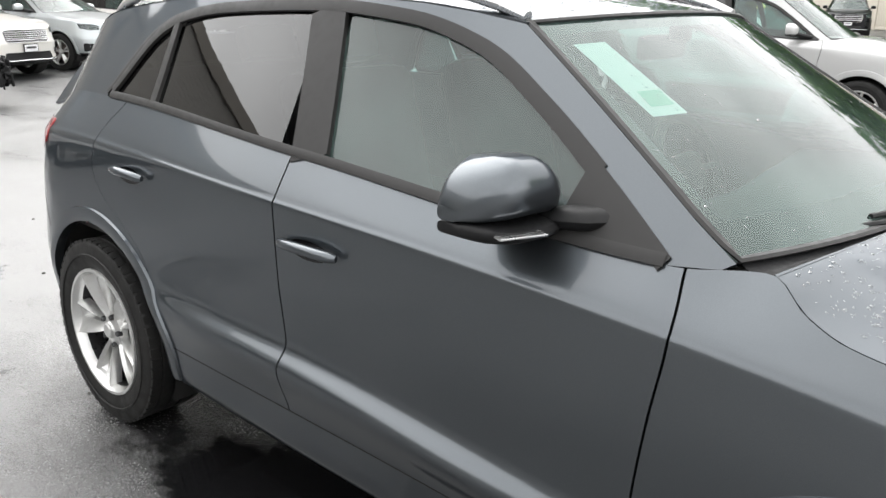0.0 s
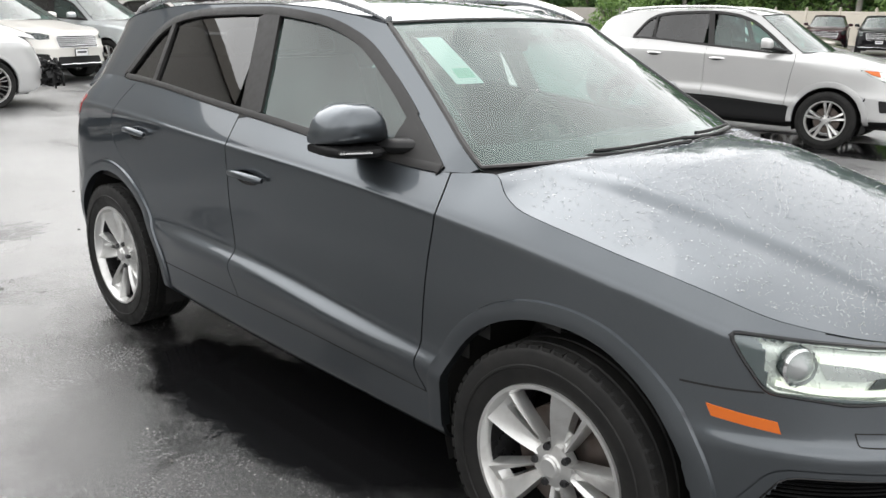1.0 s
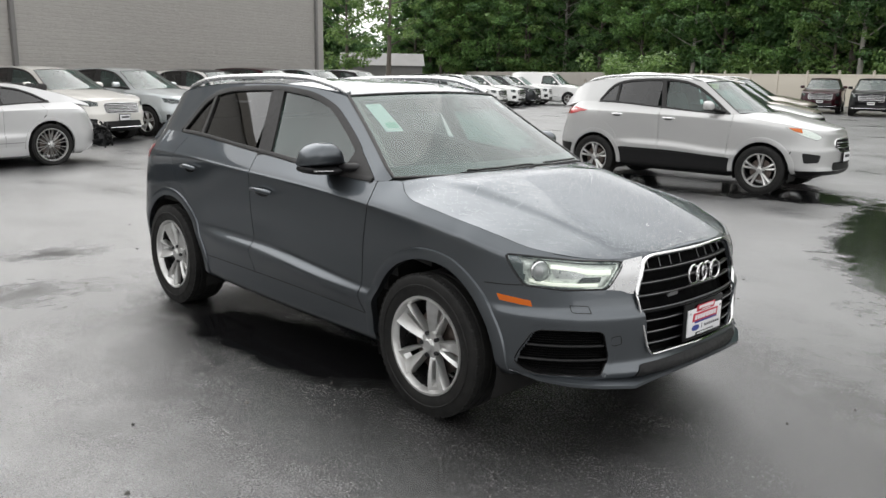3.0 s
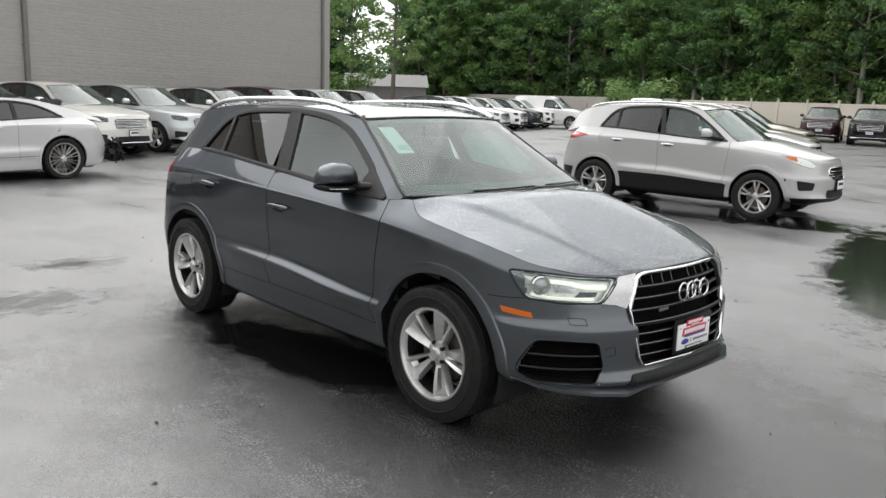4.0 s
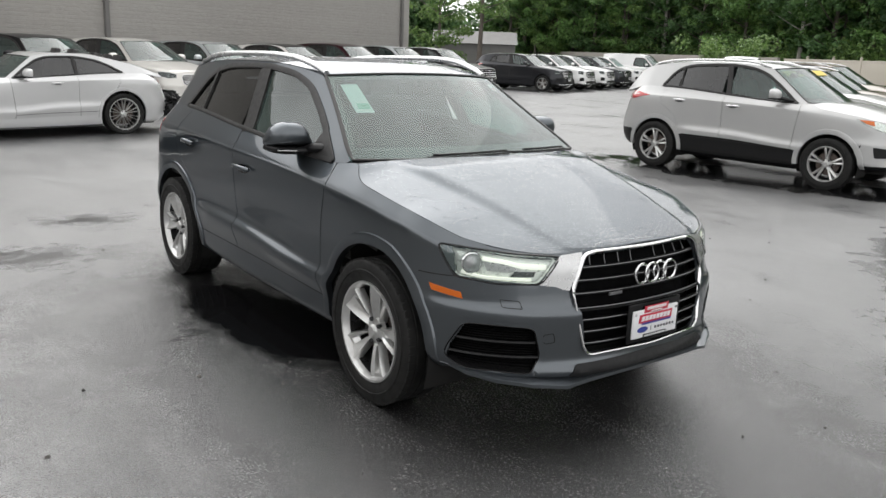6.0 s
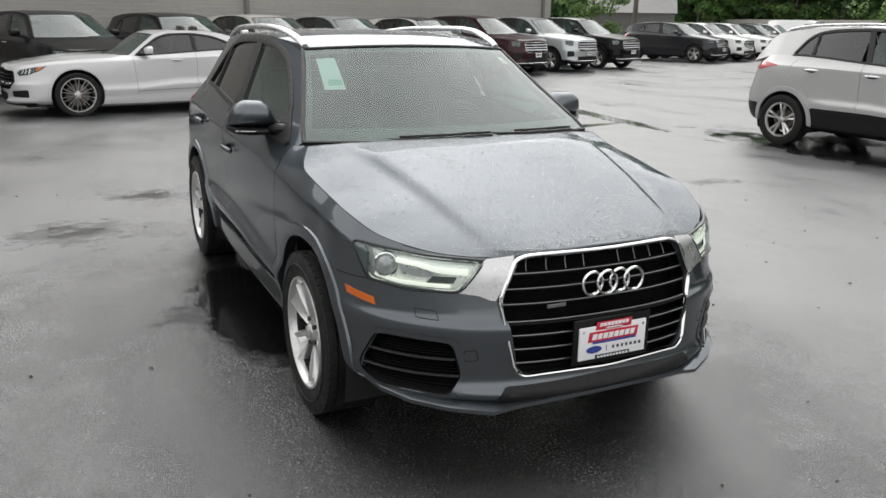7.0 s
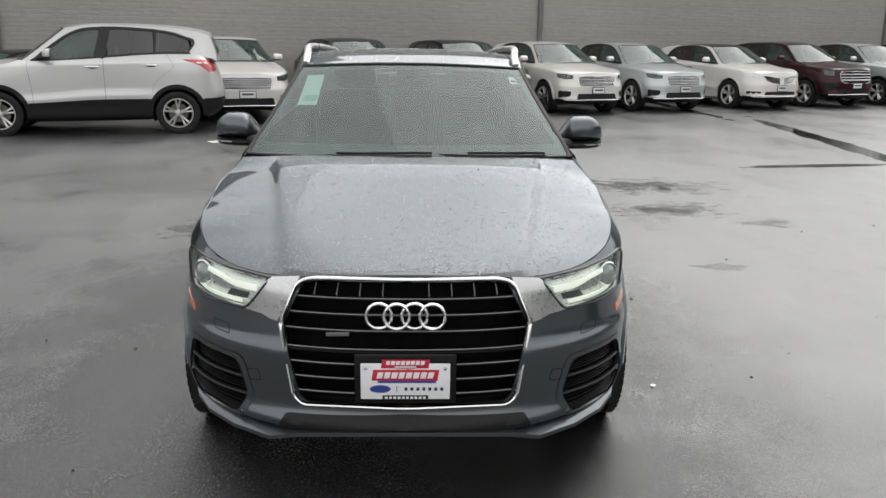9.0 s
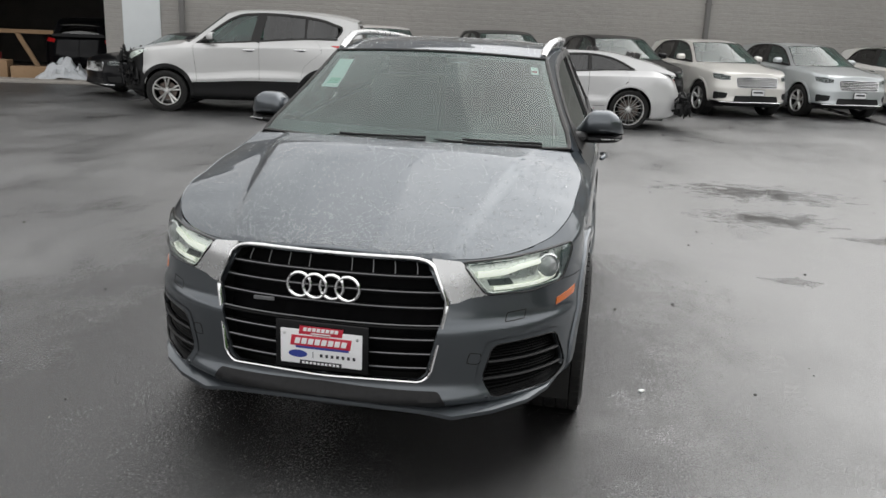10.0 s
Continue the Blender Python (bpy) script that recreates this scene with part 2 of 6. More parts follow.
def link_mesh(name, verts, faces, material, parent=None, label="", smooth=True, angle=38):
    me = bpy.data.meshes.new(name)
    me.from_pydata([tuple(v) for v in verts], [], [tuple(f) for f in faces])
    if smooth:
        me.polygons.foreach_set("use_smooth", [True] * len(me.polygons))
        me.set_sharp_from_angle(angle=radians(angle))
    me.materials.append(material)
    me.update()
    ob = new(name, me)
    if parent is not None:
        ob.parent = parent
    return tagged(ob, label)


def part(name, bm, material, parent=None, label="", smooth=True, angle=38):
    """Links a bmesh as one mesh object under a thing or a part."""
    me = bpy.data.meshes.new(name)
    bm.to_mesh(me)
    bm.free()
    if smooth:
        me.polygons.foreach_set("use_smooth", [True] * len(me.polygons))
        me.set_sharp_from_angle(angle=radians(angle))
    me.materials.append(material)
    ob = new(name, me)
    if parent is not None:
        ob.parent = parent
    return tagged(ob, label)


def thing(name, m, label, category, group="", kind=""):
    ob = new(name)
    ob.empty_display_size = 0.2
    ob.matrix_world = m
    return tagged(ob, label, category, group, kind)


def box(bm, cx, cy, cz, sx, sy, sz, bevel=0.0, rz=0.0, m=None):
    """Adds a (bevelled) box to bm."""
    t = bmesh.new()
    bmesh.ops.create_cube(t, size=1.0)
    bmesh.ops.scale(t, vec=(sx, sy, sz), verts=t.verts)
    if bevel:
        bmesh.ops.bevel(t, geom=t.edges[:], offset=bevel, segments=2, profile=0.6, affect="EDGES")
    t.transform(Matrix.Translation((cx, cy, cz)) @ Matrix.Rotation(radians(rz), 4, "Z"))
    if m is not None:
        t.transform(m)
    join(bm, t)


def join(bm, t):
    t.verts.index_update()
    vs = [bm.verts.new(v.co) for v in t.verts]
    for f in t.faces:
        try:
            bm.faces.new([vs[v.index] for v in f.verts])
        except ValueError:
            pass
    t.free()


def tube(bm, pts, r, n=8, closed=False, flat=1.0, up=None, caps=True):
    """Sweeps a round (or flattened) section along points. r: a radius or one for each point."""
    P = np.array([tuple(p) for p in pts], float)
    k = len(P)
    R = np.full(k, r) if np.isscalar(r) else np.array(r, float)
    T = np.zeros_like(P)
    for i in range(k):
        a, b = (P[(i - 1) % k], P[(i + 1) % k]) if closed else (P[max(i - 1, 0)], P[min(i + 1, k - 1)])
        T[i] = (b - a) / (np.linalg.norm(b - a) + 1e-9)
    ref = np.array(up if up is not None else (0.03, 0.02, 1.0), float)
    rings = []
    for i in range(k):
        a = np.cross(T[i], ref)
        if np.linalg.norm(a) < 0.05:
            a = np.cross(T[i], (1.0, 0.1, 0.0))
        a /= np.linalg.norm(a)
        b = np.cross(a, T[i])
        rings.append([bm.verts.new(tuple(P[i] + R[i] * (math.cos(q) * a + flat * math.sin(q) * b)))
                      for q in [2 * math.pi * j / n for j in range(n)]])
    for i in range(k if closed else k - 1):
        A, B = rings[i], rings[(i + 1) % k]
        for j in range(n):
            bm.faces.new((A[j], A[(j + 1) % n], B[(j + 1) % n], B[j]))
    if caps and not closed:
        bm.faces.new(rings[0][::-1])
        bm.faces.new(rings[-1])


def lathe(bm, prof, n=48, axis_y=True, m=None):
    """Turns a profile of (radius, offset along the axle) about the y axis."""
    rings = []
    for r, o in prof:
        ring = []
        for j in range(n):
            q = 2 * math.pi * j / n
            v = Vector((r * math.cos(q), o, r * math.sin(q)))
            ring.append(bm.verts.new(m @ v if m is not None else v))
        rings.append(ring)
    for A, B in zip(rings, rings[1:]):
        for j in range(n):
            bm.faces.new((A[j], B[j], B[(j + 1) % n], A[(j + 1) % n]))
    return rings


def rounded(pts, r=0.02, n=4):
    """A closed outline with its corners rounded."""
    P = [np.array(p, float) for p in pts]
    out = []
    for i, p in enumerate(P):
        a, b = P[i - 1], P[(i + 1) % len(P)]
        da, db = a - p, b - p
        la, lb = np.linalg.norm(da), np.linalg.norm(db)
        q = min(r, 0.45 * la, 0.45 * lb)
        s, e = p + da / la * q, p + db / lb * q
        for j in range(n + 1):
            u = j / n
            out.append((1 - u) ** 2 * s + 2 * u * (1 - u) * p + u * u * e)
    return out


def along(pts, n):
    """n points evenly spaced on a smooth line through pts."""
    P = np.array(pts, float)
    d = np.concatenate([[0], np.cumsum(np.linalg.norm(np.diff(P, axis=0), axis=1))])
    fs = [curve(*zip(d, P[:, i])) for i in range(P.shape[1])]
    s = np.linspace(0, d[-1], n)
    return np.stack([f(s) for f in fs], 1)


def rim_in(bm, depth, away):
    """Turns the open edges of a sheet inwards, so that it shows a thickness."""
    bm.normal_update()
    made = {}
    for e in [e for e in bm.edges if e.is_boundary]:
        f = e.link_faces[0]
        a, b = e.verts
        for v in (a, b):
            if v not in made:
                made[v] = bm.verts.new(v.co - v.normal * depth)
        lo = [l for l in f.loops if l.edge == e][0]
        p, q = lo.vert, lo.link_loop_next.vert
        bm.faces.new((q, p, made[p], made[q]))


def face_out(bm, centre):
    """Turns the faces of a sheet away from centre."""
    bm.normal_update()
    c = Vector(centre)
    s = sum((f.calc_center_median() - c).dot(f.normal) * f.calc_area() for f in bm.faces)
    if s < 0:
        bmesh.ops.reverse_faces(bm, faces=bm.faces[:])
    bm.normal_update()


def sheet(P, centre=(0, 0, 0.6), depth=0.012, cut=None, snap=None):
    """A grid of points as a panel with turned-in edges. cut drops faces by their middle; snap moves verts."""
    n, m = P.shape[:2]
    bm = bmesh.new()
    vs = [[bm.verts.new(tuple(P[i, j])) for j in range(m)] for i in range(n)]
    for i in range(n - 1):
        for j in range(m - 1):
            q = (vs[i][j], vs[i + 1][j], vs[i + 1][j + 1], vs[i][j + 1])
            if cut is not None and cut(sum((v.co for v in q), Vector()) / 4):
                continue
            bm.faces.new(q)
    bmesh.ops.delete(bm, geom=[v for v in bm.verts if not v.link_faces], context="VERTS")
    bmesh.ops.remove_doubles(bm, verts=bm.verts, dist=0.0004)
    if snap is not None:
        for v in bm.verts:
            if v.is_boundary:
                snap(v)
    face_out(bm, centre)
    if depth:
        rim_in(bm, depth, centre)
    return bm


def conform(outline, fn, off=0.003, cell=0.05, depth=0.006, centre=(0, 0, 0.6)):
    """An outline in a body's (s, z) plane, cut into cells and laid on the body by fn(s, z) -> points, normals."""
    bm = bmesh.new()
    bm.faces.new([bm.verts.new((p[0], p[1], 0)) for p in outline])
    bm.normal_update()
    bmesh.ops.triangulate(bm, faces=bm.faces[:])
    A = np.array([tuple(v.co[:2]) for v in bm.verts])
    for ax in (0, 1):
        lo, hi = A[:, ax].min(), A[:, ax].max()
        for k in range(1, int((hi - lo) / cell) + 1):
            co = [0, 0, 0]
            co[ax] = lo + k * cell
            no = [0, 0, 0]
            no[ax] = 1
            bmesh.ops.bisect_plane(bm, geom=bm.verts[:] + bm.edges[:] + bm.faces[:], plane_co=co, plane_no=no)
    vs = bm.verts[:]
    P, N = fn(np.array([v.co.x for v in vs]), np.array([v.co.y for v in vs]))
    for v, p, q in zip(vs, P, N):
        v.co = Vector(p) + Vector(q) * off
    face_out(bm, centre)
    if depth:
        rim_in(bm, depth, centre)
    return bm


def mirror_y(bm):
    bmesh.ops.scale(bm, vec=(1, -1, 1), verts=bm.verts)
    bmesh.ops.reverse_faces(bm, faces=bm.faces[:])
    return bm

# ---- cars ----
HX = 1.3015          # half the wheelbase of the base body
XS, XRS = 1.45, -1.50  # ends of the straight flank


class Body:
    """A car body as a loft through rails, sill to belt, wrapped round nose and tail. s is x along the flank; past its ends it
    runs round the corner to the middle (nose at 2.45, tail at -2.5). The right-hand side is built and mirrored."""

    def __init__(self, o=None):
        o = o or {}
        # (z along s, half width along x, nose x, tail x)
        self.rails = o.get("rails") or [
            (curve((-2.5, .30), (-1.5, .22), (1.2, .19), (1.5, .262), (2.45, .25)), curve((-1.5, .70), (0, .72), (1.45, .72)), 2.03, -2.02),
            (curve((-2.5, .36), (-1.5, .285), (1.2, .27), (1.5, .296), (1.9, .292), (2.45, .276)), curve((-1.5, .825), (0, .846), (1.1, .842), (1.45, .80)), 2.165, -2.12),
            (curve((-2.5, .45), (-1.5, .41), (-.2, .405), (.85, .385), (1.45, .37), (1.7, .335), (2.45, .335)), curve((-1.5, .855), (0, .862), (1.45, .855)), 2.22, -2.18),
            (curve((-2.5, .56), (-1.5, .55), (-.2, .54), (.85, .48), (1.45, .47), (1.7, .40), (2.45, .39)), curve((-1.5, .874), (-1.0, .874), (-.6, .897), (.3, .902), (.75, .888), (1.45, .872)), 2.192, -2.19),
            (curve((-2.5, .66), (-1.5, .63), (-.2, .615), (.85, .55), (1.45, .56), (1.7, .57), (2.45, .575)), curve((-1.5, .872), (-.3, .862), (.8, .862), (1.45, .872)), 2.205, -2.17),
            (curve((-2.5, .82), (-1.5, .84), (-.2, .80), (.85, .76), (1.45, .69), (1.7, .625), (2.45, .62)), curve((-1.5, .868), (-.3, .878), (.8, .872), (1.2, .874), (1.45, .860)), 2.178, -2.1),
            (curve((-2.5, .98), (-1.5, 1.03), (-.2, .995), (.3, .975), (.85, .938), (1.3, .895), (1.45, .873), (1.8, .80), (2.45, .775)), curve((-1.5, .845), (-.3, .884), (.8, .868), (1.3, .858), (1.45, .845)), 2.15, -2.04),
            (curve((-2.5, 1.0), (-1.5, 1.055), (-.2, 1.018), (.3, .998), (.85, .962), (1.3, .917), (1.45, .894), (1.8, .82), (2.45, .79)), curve((-1.5, .828), (-.3, .874), (.8, .858), (1.3, .848), (1.45, .834)), 2.142, -2.03),
            (curve((-2.5, 1.06), (-1.9, 1.12), (-1.5, 1.172), (-1.25, 1.172), (-.2, 1.118), (.81, 1.052), (.975, 1.066), (1.05, 1.022), (1.12, .997), (1.2, .984), (1.38, .953), (1.45, .940), (1.6, .905), (1.75, .863), (2.1, .822), (2.45, .838)),
             curve((-1.5, .735), (-1.25, .758), (-.2, .812), (.81, .79), (.975, .752), (1.05, .79), (1.12, .81), (1.2, .816), (1.38, .808), (1.45, .803)), 2.13, -2.0)]
        self.n_front, self.n_rear = o.get("n_front", 2.4), o.get("n_rear", 2.6)
        self.lean = o.get("lean") or curve((-1.6, .62), (-.8, .50), (-.2, .49), (.3, .60), (.9, .66))
        self.cant = o.get("cant") or curve((-1.86, 1.345), (-1.75, 1.405), (-1.4, 1.465), (-.9, 1.498), (-.29, 1.508), (0, 1.496), (.18, 1.475), (.32, 1.452))
        self.crown = o.get("crown", .038)
        self.dlo = o.get("dlo") or [(.80, 1.052), (.62, 1.172), (.42, 1.298), (.22, 1.404), (.0, 1.462), (-.29, 1.484), (-.75, 1.470), (-1.0, 1.436), (-1.13, 1.38), (-1.30, 1.19)]
        self.screen = o.get("screen") or [(.915, 1.072), (.32, 1.452)]
        self.bulge = o.get("bulge", (.15, .10))
        self.rear = o.get("rear") or [(-1.86, 1.345), (-1.93, 1.24), (-1.98, 1.14), (-2.0, 1.08)]
        self.cowl = o.get("cowl", .975)
        kx, kz = o.get("kx") or ((-9, 9), (-9, 9)), o.get("kz") or ((-9, 9), (-9, 9))
        self.fx = lambda x: np.interp(x, *kx)
        self.fz = lambda z: np.interp(z, *kz)
        self.ky = o.get("ky", 1.0)
        self.top = len(self.rails) - 1

    def warp(self, P):
        return np.stack([self.fx(P[..., 0]), P[..., 1] * self.ky, self.fz(P[..., 2])], -1)

    def raw(self, s, v):
        s, v = np.atleast_1d(np.asarray(s, float)), np.atleast_1d(np.asarray(v, float))
        s, v = np.broadcast_arrays(s, v)
        k = len(self.rails)
        A = np.zeros((k,) + s.shape + (3,))
        ft, rt = np.clip(s - XS, 0, 1) * math.pi / 2, np.clip(XRS - s, 0, 1) * math.pi / 2
        ef, er = 2 / self.n_front, 2 / self.n_rear
        xc = np.clip(s, XRS, XS)
        for i, (z, w, xf, xr) in enumerate(self.rails):
            A[i, ..., 0] = xc + (xf - XS) * np.sin(ft) ** ef + (xr - XRS) * np.sin(rt) ** er
            A[i, ..., 1] = -w(xc) * np.clip(np.cos(ft), 0, 1) ** ef * np.clip(np.cos(rt), 0, 1) ** er
            A[i, ..., 2] = z(s)
        d = np.diff(A, axis=0)
        T = np.zeros_like(A)
        T[0], T[-1] = d[0], d[-1]
        a, b = d[:-1], d[1:]
        same = a * b > 0
        T[1:-1] = np.where(same, 2 * a * b / np.where(same, a + b, 1), 0)
        i = np.clip(v.astype(int), 0, k - 2)
        u = (v - i)[..., None]
        pick = lambda B, j: np.take_along_axis(B, np.broadcast_to(j[None, ..., None], (1,) + s.shape + (3,)), 0)[0]
        return ((1 + 2 * u) * (1 - u) ** 2 * pick(A, i) + u * (1 - u) ** 2 * pick(T, i)
                + u * u * (3 - 2 * u) * pick(A, i + 1) + u * u * (u - 1) * pick(T, i + 1))

    def S(self, s, v):
        return self.warp(self.raw(s, v))

    def v_of(self, s, z):
        s, z = np.broadcast_arrays(np.asarray(s, float), np.asarray(z, float))
        lo, hi = np.zeros(s.shape), np.full(s.shape, float(self.top))
        for _ in range(22):
            mid = (lo + hi) / 2
            up = self.raw(s, mid)[..., 2] < z
            lo, hi = np.where(up, mid, lo), np.where(up, hi, mid)
        return (lo + hi) / 2

    def at(self, s, z):
        """Points and outward normals on the flank, nose or tail at s and height z (base heights)."""
        s, z = np.asarray(s, float), np.asarray(z, float)
        v = self.v_of(s, z)
        P = self.S(s, v)
        a = self.S(s + .004, v) - self.S(s - .004, v)
        b = self.S(s, np.minimum(v + .03, self.top)) - self.S(s, np.maximum(v - .03, 0))
        N = np.cross(a, b)
        N /= np.linalg.norm(N, axis=-1, keepdims=True) + 1e-9
        return P, N

    def belt(self, x):
        p = self.raw(x, np.full(np.shape(x), float(self.top)))
        return -p[..., 1], p[..., 2]

    def graw(self, x, z):
        w, bz = self.belt(np.clip(x, -1.9, .97))
        h = z - bz
        return np.stack([x, -(w - self.lean(x) * h + .055 * h * (h - .38)), z], -1)

    def G(self, x, z):
        """Points and normals on the side of the cabin."""
        x, z = np.asarray(x, float), np.asarray(z, float)
        P = self.warp(self.graw(x, z))
        a = self.warp(self.graw(x + .01, z)) - self.warp(self.graw(x - .01, z))
        b = self.warp(self.graw(x, z + .01)) - self.warp(self.graw(x, z - .01))
        N = np.cross(a, b)
        return P, N / (np.linalg.norm(N, axis=-1, keepdims=True) + 1e-9)

    def front(self, y, z):
        """Points and normals on the nose at (y, z); both sides of the middle."""
        y, z = np.asarray(y, float), np.asarray(z, float)
        w = .80 + .06 * np.clip((.85 - z) / .2, 0, 1)
        s = XS + 2 / math.pi * np.arccos(np.minimum(1, (np.abs(y) / w)) ** (self.n_front / 2))
        s = np.minimum(s, 2.447)
        P, N = self.at(s, z)
        P[..., 1] = np.where(y > 0, -P[..., 1], P[..., 1])
        N[..., 1] = np.where(y > 0, -N[..., 1], N[..., 1])
        return P, N

    def s_of_y(self, y, w=.86):
        return XS + 2 / math.pi * math.acos(min(1, (abs(y) / w)) ** (self.n_front / 2))


def strip(fn, pts, width, off, n=40, thick=.004, closed=False):
    """A flat raised band along a line in (s, z), laid on a body."""
    L = along(list(pts) + ([pts[0]] if closed else []), n)
    T = np.gradient(L, axis=0)
    T /= np.linalg.norm(T, axis=1, keepdims=True) + 1e-9
    Q = np.stack([-T[:, 1], T[:, 0]], 1) * width / 2
    rows = []
    for k, o in ((-1, off - thick), (-1, off), (-.5, off + .08 * thick), (.5, off + .08 * thick), (1, off), (1, off - thick)):
        P, N = fn((L + k * Q)[:, 0], (L + k * Q)[:, 1])
        rows.append(P + N * o)
    A = np.stack(rows, 1)
    return A


def band(fn, pts, width, off, n=40, thick=.004, closed=False):
    bm = sheet(strip(fn, pts, width, off, n, thick, closed), depth=0)
    return bm


def wheel_on(car, x, side, R=.342, rim=.232, W=.225, style="twin", yc=.80, spokes=5, rim_mat="alloy", n=56, turn=0.0, z=None):
    """A wheel with tyre, rim, spokes, hub cap and brake disc; side -1 is the right."""
    z = R - .005 if z is None else z
    base = Matrix.Translation((x, side * yc, z)) @ (Matrix.Rotation(math.pi, 4, "Z") if side > 0 else Matrix())
    hw = W / 2
    b = bmesh.new()
    lathe(b, [(.05, -.03), (rim * .66, -.03), (rim * .66, .0), (.05, .0)], 32)
    hub = part("wheel", b, M["brake"], car, "wheel with dark tyre and alloy rim")
    hub.matrix_local = base
    t = bmesh.new()
    prof = [(rim - .012, hw - .03), (rim - .004, hw - .008), (rim + .012, hw), (rim + .035, hw + .006), (rim + .06, hw + .008)]
    for q in range(1, 6):
        u = q / 5 * math.pi / 2
        prof.append((R - .026 + .026 * math.sin(u), hw - .018 + .022 * math.cos(u)))
    grooves = [.68, .64, .6, .26, .22, .18, -.18, -.22, -.26, -.6, -.64, -.68]
    for g in grooves:
        deep = g in (.64, .22, -.22, -.64)
        prof.append((R - (.008 if deep else 0), g * hw))
    for q in range(0, 6):
        u = math.pi / 2 * (1 - q / 5)
        prof.append((R - .026 + .026 * math.sin(u), -(hw - .018 + .022 * math.cos(u))))
    prof += [(rim + .03, -hw - .006), (rim, -hw + .01)]
    lathe(t, [(r, -o) for r, o in prof], n)
    # raised ring on the flank
    lathe(t, [(rim + .052, -hw - .008), (rim + .054, -hw - .0115), (rim + .06, -hw - .0115), (rim + .062, -hw - .008)], n)
    # shoulder blocks
    for j in range(n):
        q = 2 * math.pi * (j + .5) / n
        m = Matrix.Rotation(-q, 4, "Y") @ Matrix.Translation((R - .006, -hw + .017, 0))
        box(t, 0, 0, 0, .014, .03, 2 * math.pi * R / n * .72, 0, 0, m)
    bmesh.ops.recalc_face_normals(t, faces=t.faces[:])
    part("tyre", t, M["rubber"], hub, "black rubber tyre")
    r = bmesh.new()
    lathe(r, [(rim + .006, -hw + .004), (rim + .004, -hw - .004), (rim - .006, -hw - .004), (rim - .014, -hw + .012), (rim - .018, -hw + .03)], n)
    # barrel belongs to the silver rim; its shade is put in with a darker alloy
    q_ = bmesh.new()
    lathe(q_, [(rim - .018, -hw + .03), (rim - .03, hw - .05), (rim - .006, hw)], n)
    part("shaded_rim_barrel", q_, M["dark_alloy"], hub, "inner rim barrel, coloured dark for the shade inside")
    face = -hw + .012

    def spoke(q0, w0, w1, skew, ridge=.012):
        ks = 7
        rows = []
        for i in range(ks):
            u = i / (ks - 1)
            rr = .052 + (rim - .012 - .052) * u
            ww = w0 + (w1 - w0) * u
            dep = face + .004 + .028 * (1 - u) ** 1.5 * (1 if u > .15 else .75)
            off = skew * u
            ring = []
            for (dw, dy) in ((-1, .035), (-.95, .006), (-.3, -ridge * (1 - .4 * u)), (.35, -ridge * .2), (.95, .008), (1, .035)):
                a = Vector((rr, dep + dy, off + dw * ww))
                ring.append(r.verts.new(Matrix.Rotation(-q0, 4, "Y") @ a))
            rows.append(ring)
        for A, B in zip(rows, rows[1:]):
            for j in range(len(A) - 1):
                r.faces.new((A[j], A[j + 1], B[j + 1], B[j]))

    def arm(q0):
        """A broad arm that widens outwards, with a long slot between a wide blade and a narrow one."""
        rs = [.05, .075, .10, .125, .155, .182, .198, rim - .012]
        across = (-1.0, -.96, -.86, -.35, .06, .12, .50, .56, .82, .95, 1.0)
        grid = []
        for rr in rs:
            u = (rr - .05) / (rim - .062)
            half = .40 - .08 * u
            dep = face + .003 + .030 * (1 - u) ** 1.6
            row = []
            for w in across:
                edge = .010 if abs(w) in (.86, .82) else 0.0
                lip = .034 if abs(w) == 1.0 else (.004 if abs(w) > .94 else 0.0)
                fall = .013 * max(0.0, min(1.0, (w + .86) / 1.0)) if w < .3 else .006
                slot = .030 if w in (.12, .50) and .09 < rr < .19 else 0.0
                p = Vector((rr * math.cos(half * w), dep + fall - edge + lip + slot, -rr * math.sin(half * w)))
                row.append(r.verts.new(Matrix.Rotation(-q0, 4, "Y") @ p))
            grid.append(row)
        for a, (A, B) in enumerate(zip(grid, grid[1:])):
            for j in range(len(A) - 1):
                if across[j] == .12 and 2 <= a <= 4:
                    continue
                r.faces.new((A[j], A[j + 1], B[j + 1], B[j]))

    for i in range(spokes):
        q = 2 * math.pi * i / spokes + turn
        if style == "arms":
            arm(q)
        elif style == "twin":
            spoke(q - .12, .017, .029, -.026)
            spoke(q + .12, .017, .029, .026)
        elif style == "fine":
            spoke(q - .05, .006, .006, -.020, .006)
            spoke(q + .05, .006, .006, .020, .006)
        else:
            spoke(q - .07, .015, .018, -.022)
            spoke(q + .07, .015, .018, .022)
    hubp = [(.0005, face + .012), (.03, face + .012), (.034, face + .018), (.062, face + .026), (.07, face + .05)]
    lathe(r, hubp, 28)
    bmesh.ops.recalc_face_normals(r, faces=r.faces[:])
    rm = part("rim", r, M[rim_mat], hub, "silver alloy rim with split spokes", angle=32)
    b = bmesh.new()
    lathe(b, [(.0005, face + .004), (.024, face + .004), (.029, face + .008), (.029, face + .014)], 24)
    part("hub_cap", b, M[rim_mat], rm, "grey hub cap")
    for i in range(5 if n > 40 else 0):
        q = 2 * math.pi * (i + .5) / 5 + turn
        b = bmesh.new()
        lathe(b, [(.0005, 0), (.009, 0), (.011, .004), (.011, .02)], 8, m=Matrix.Translation((.055 * math.cos(q), face + .012, .055 * math.sin(q))))
        part("wheel_bolt", b, M["dark_alloy"], hub)
    return hub


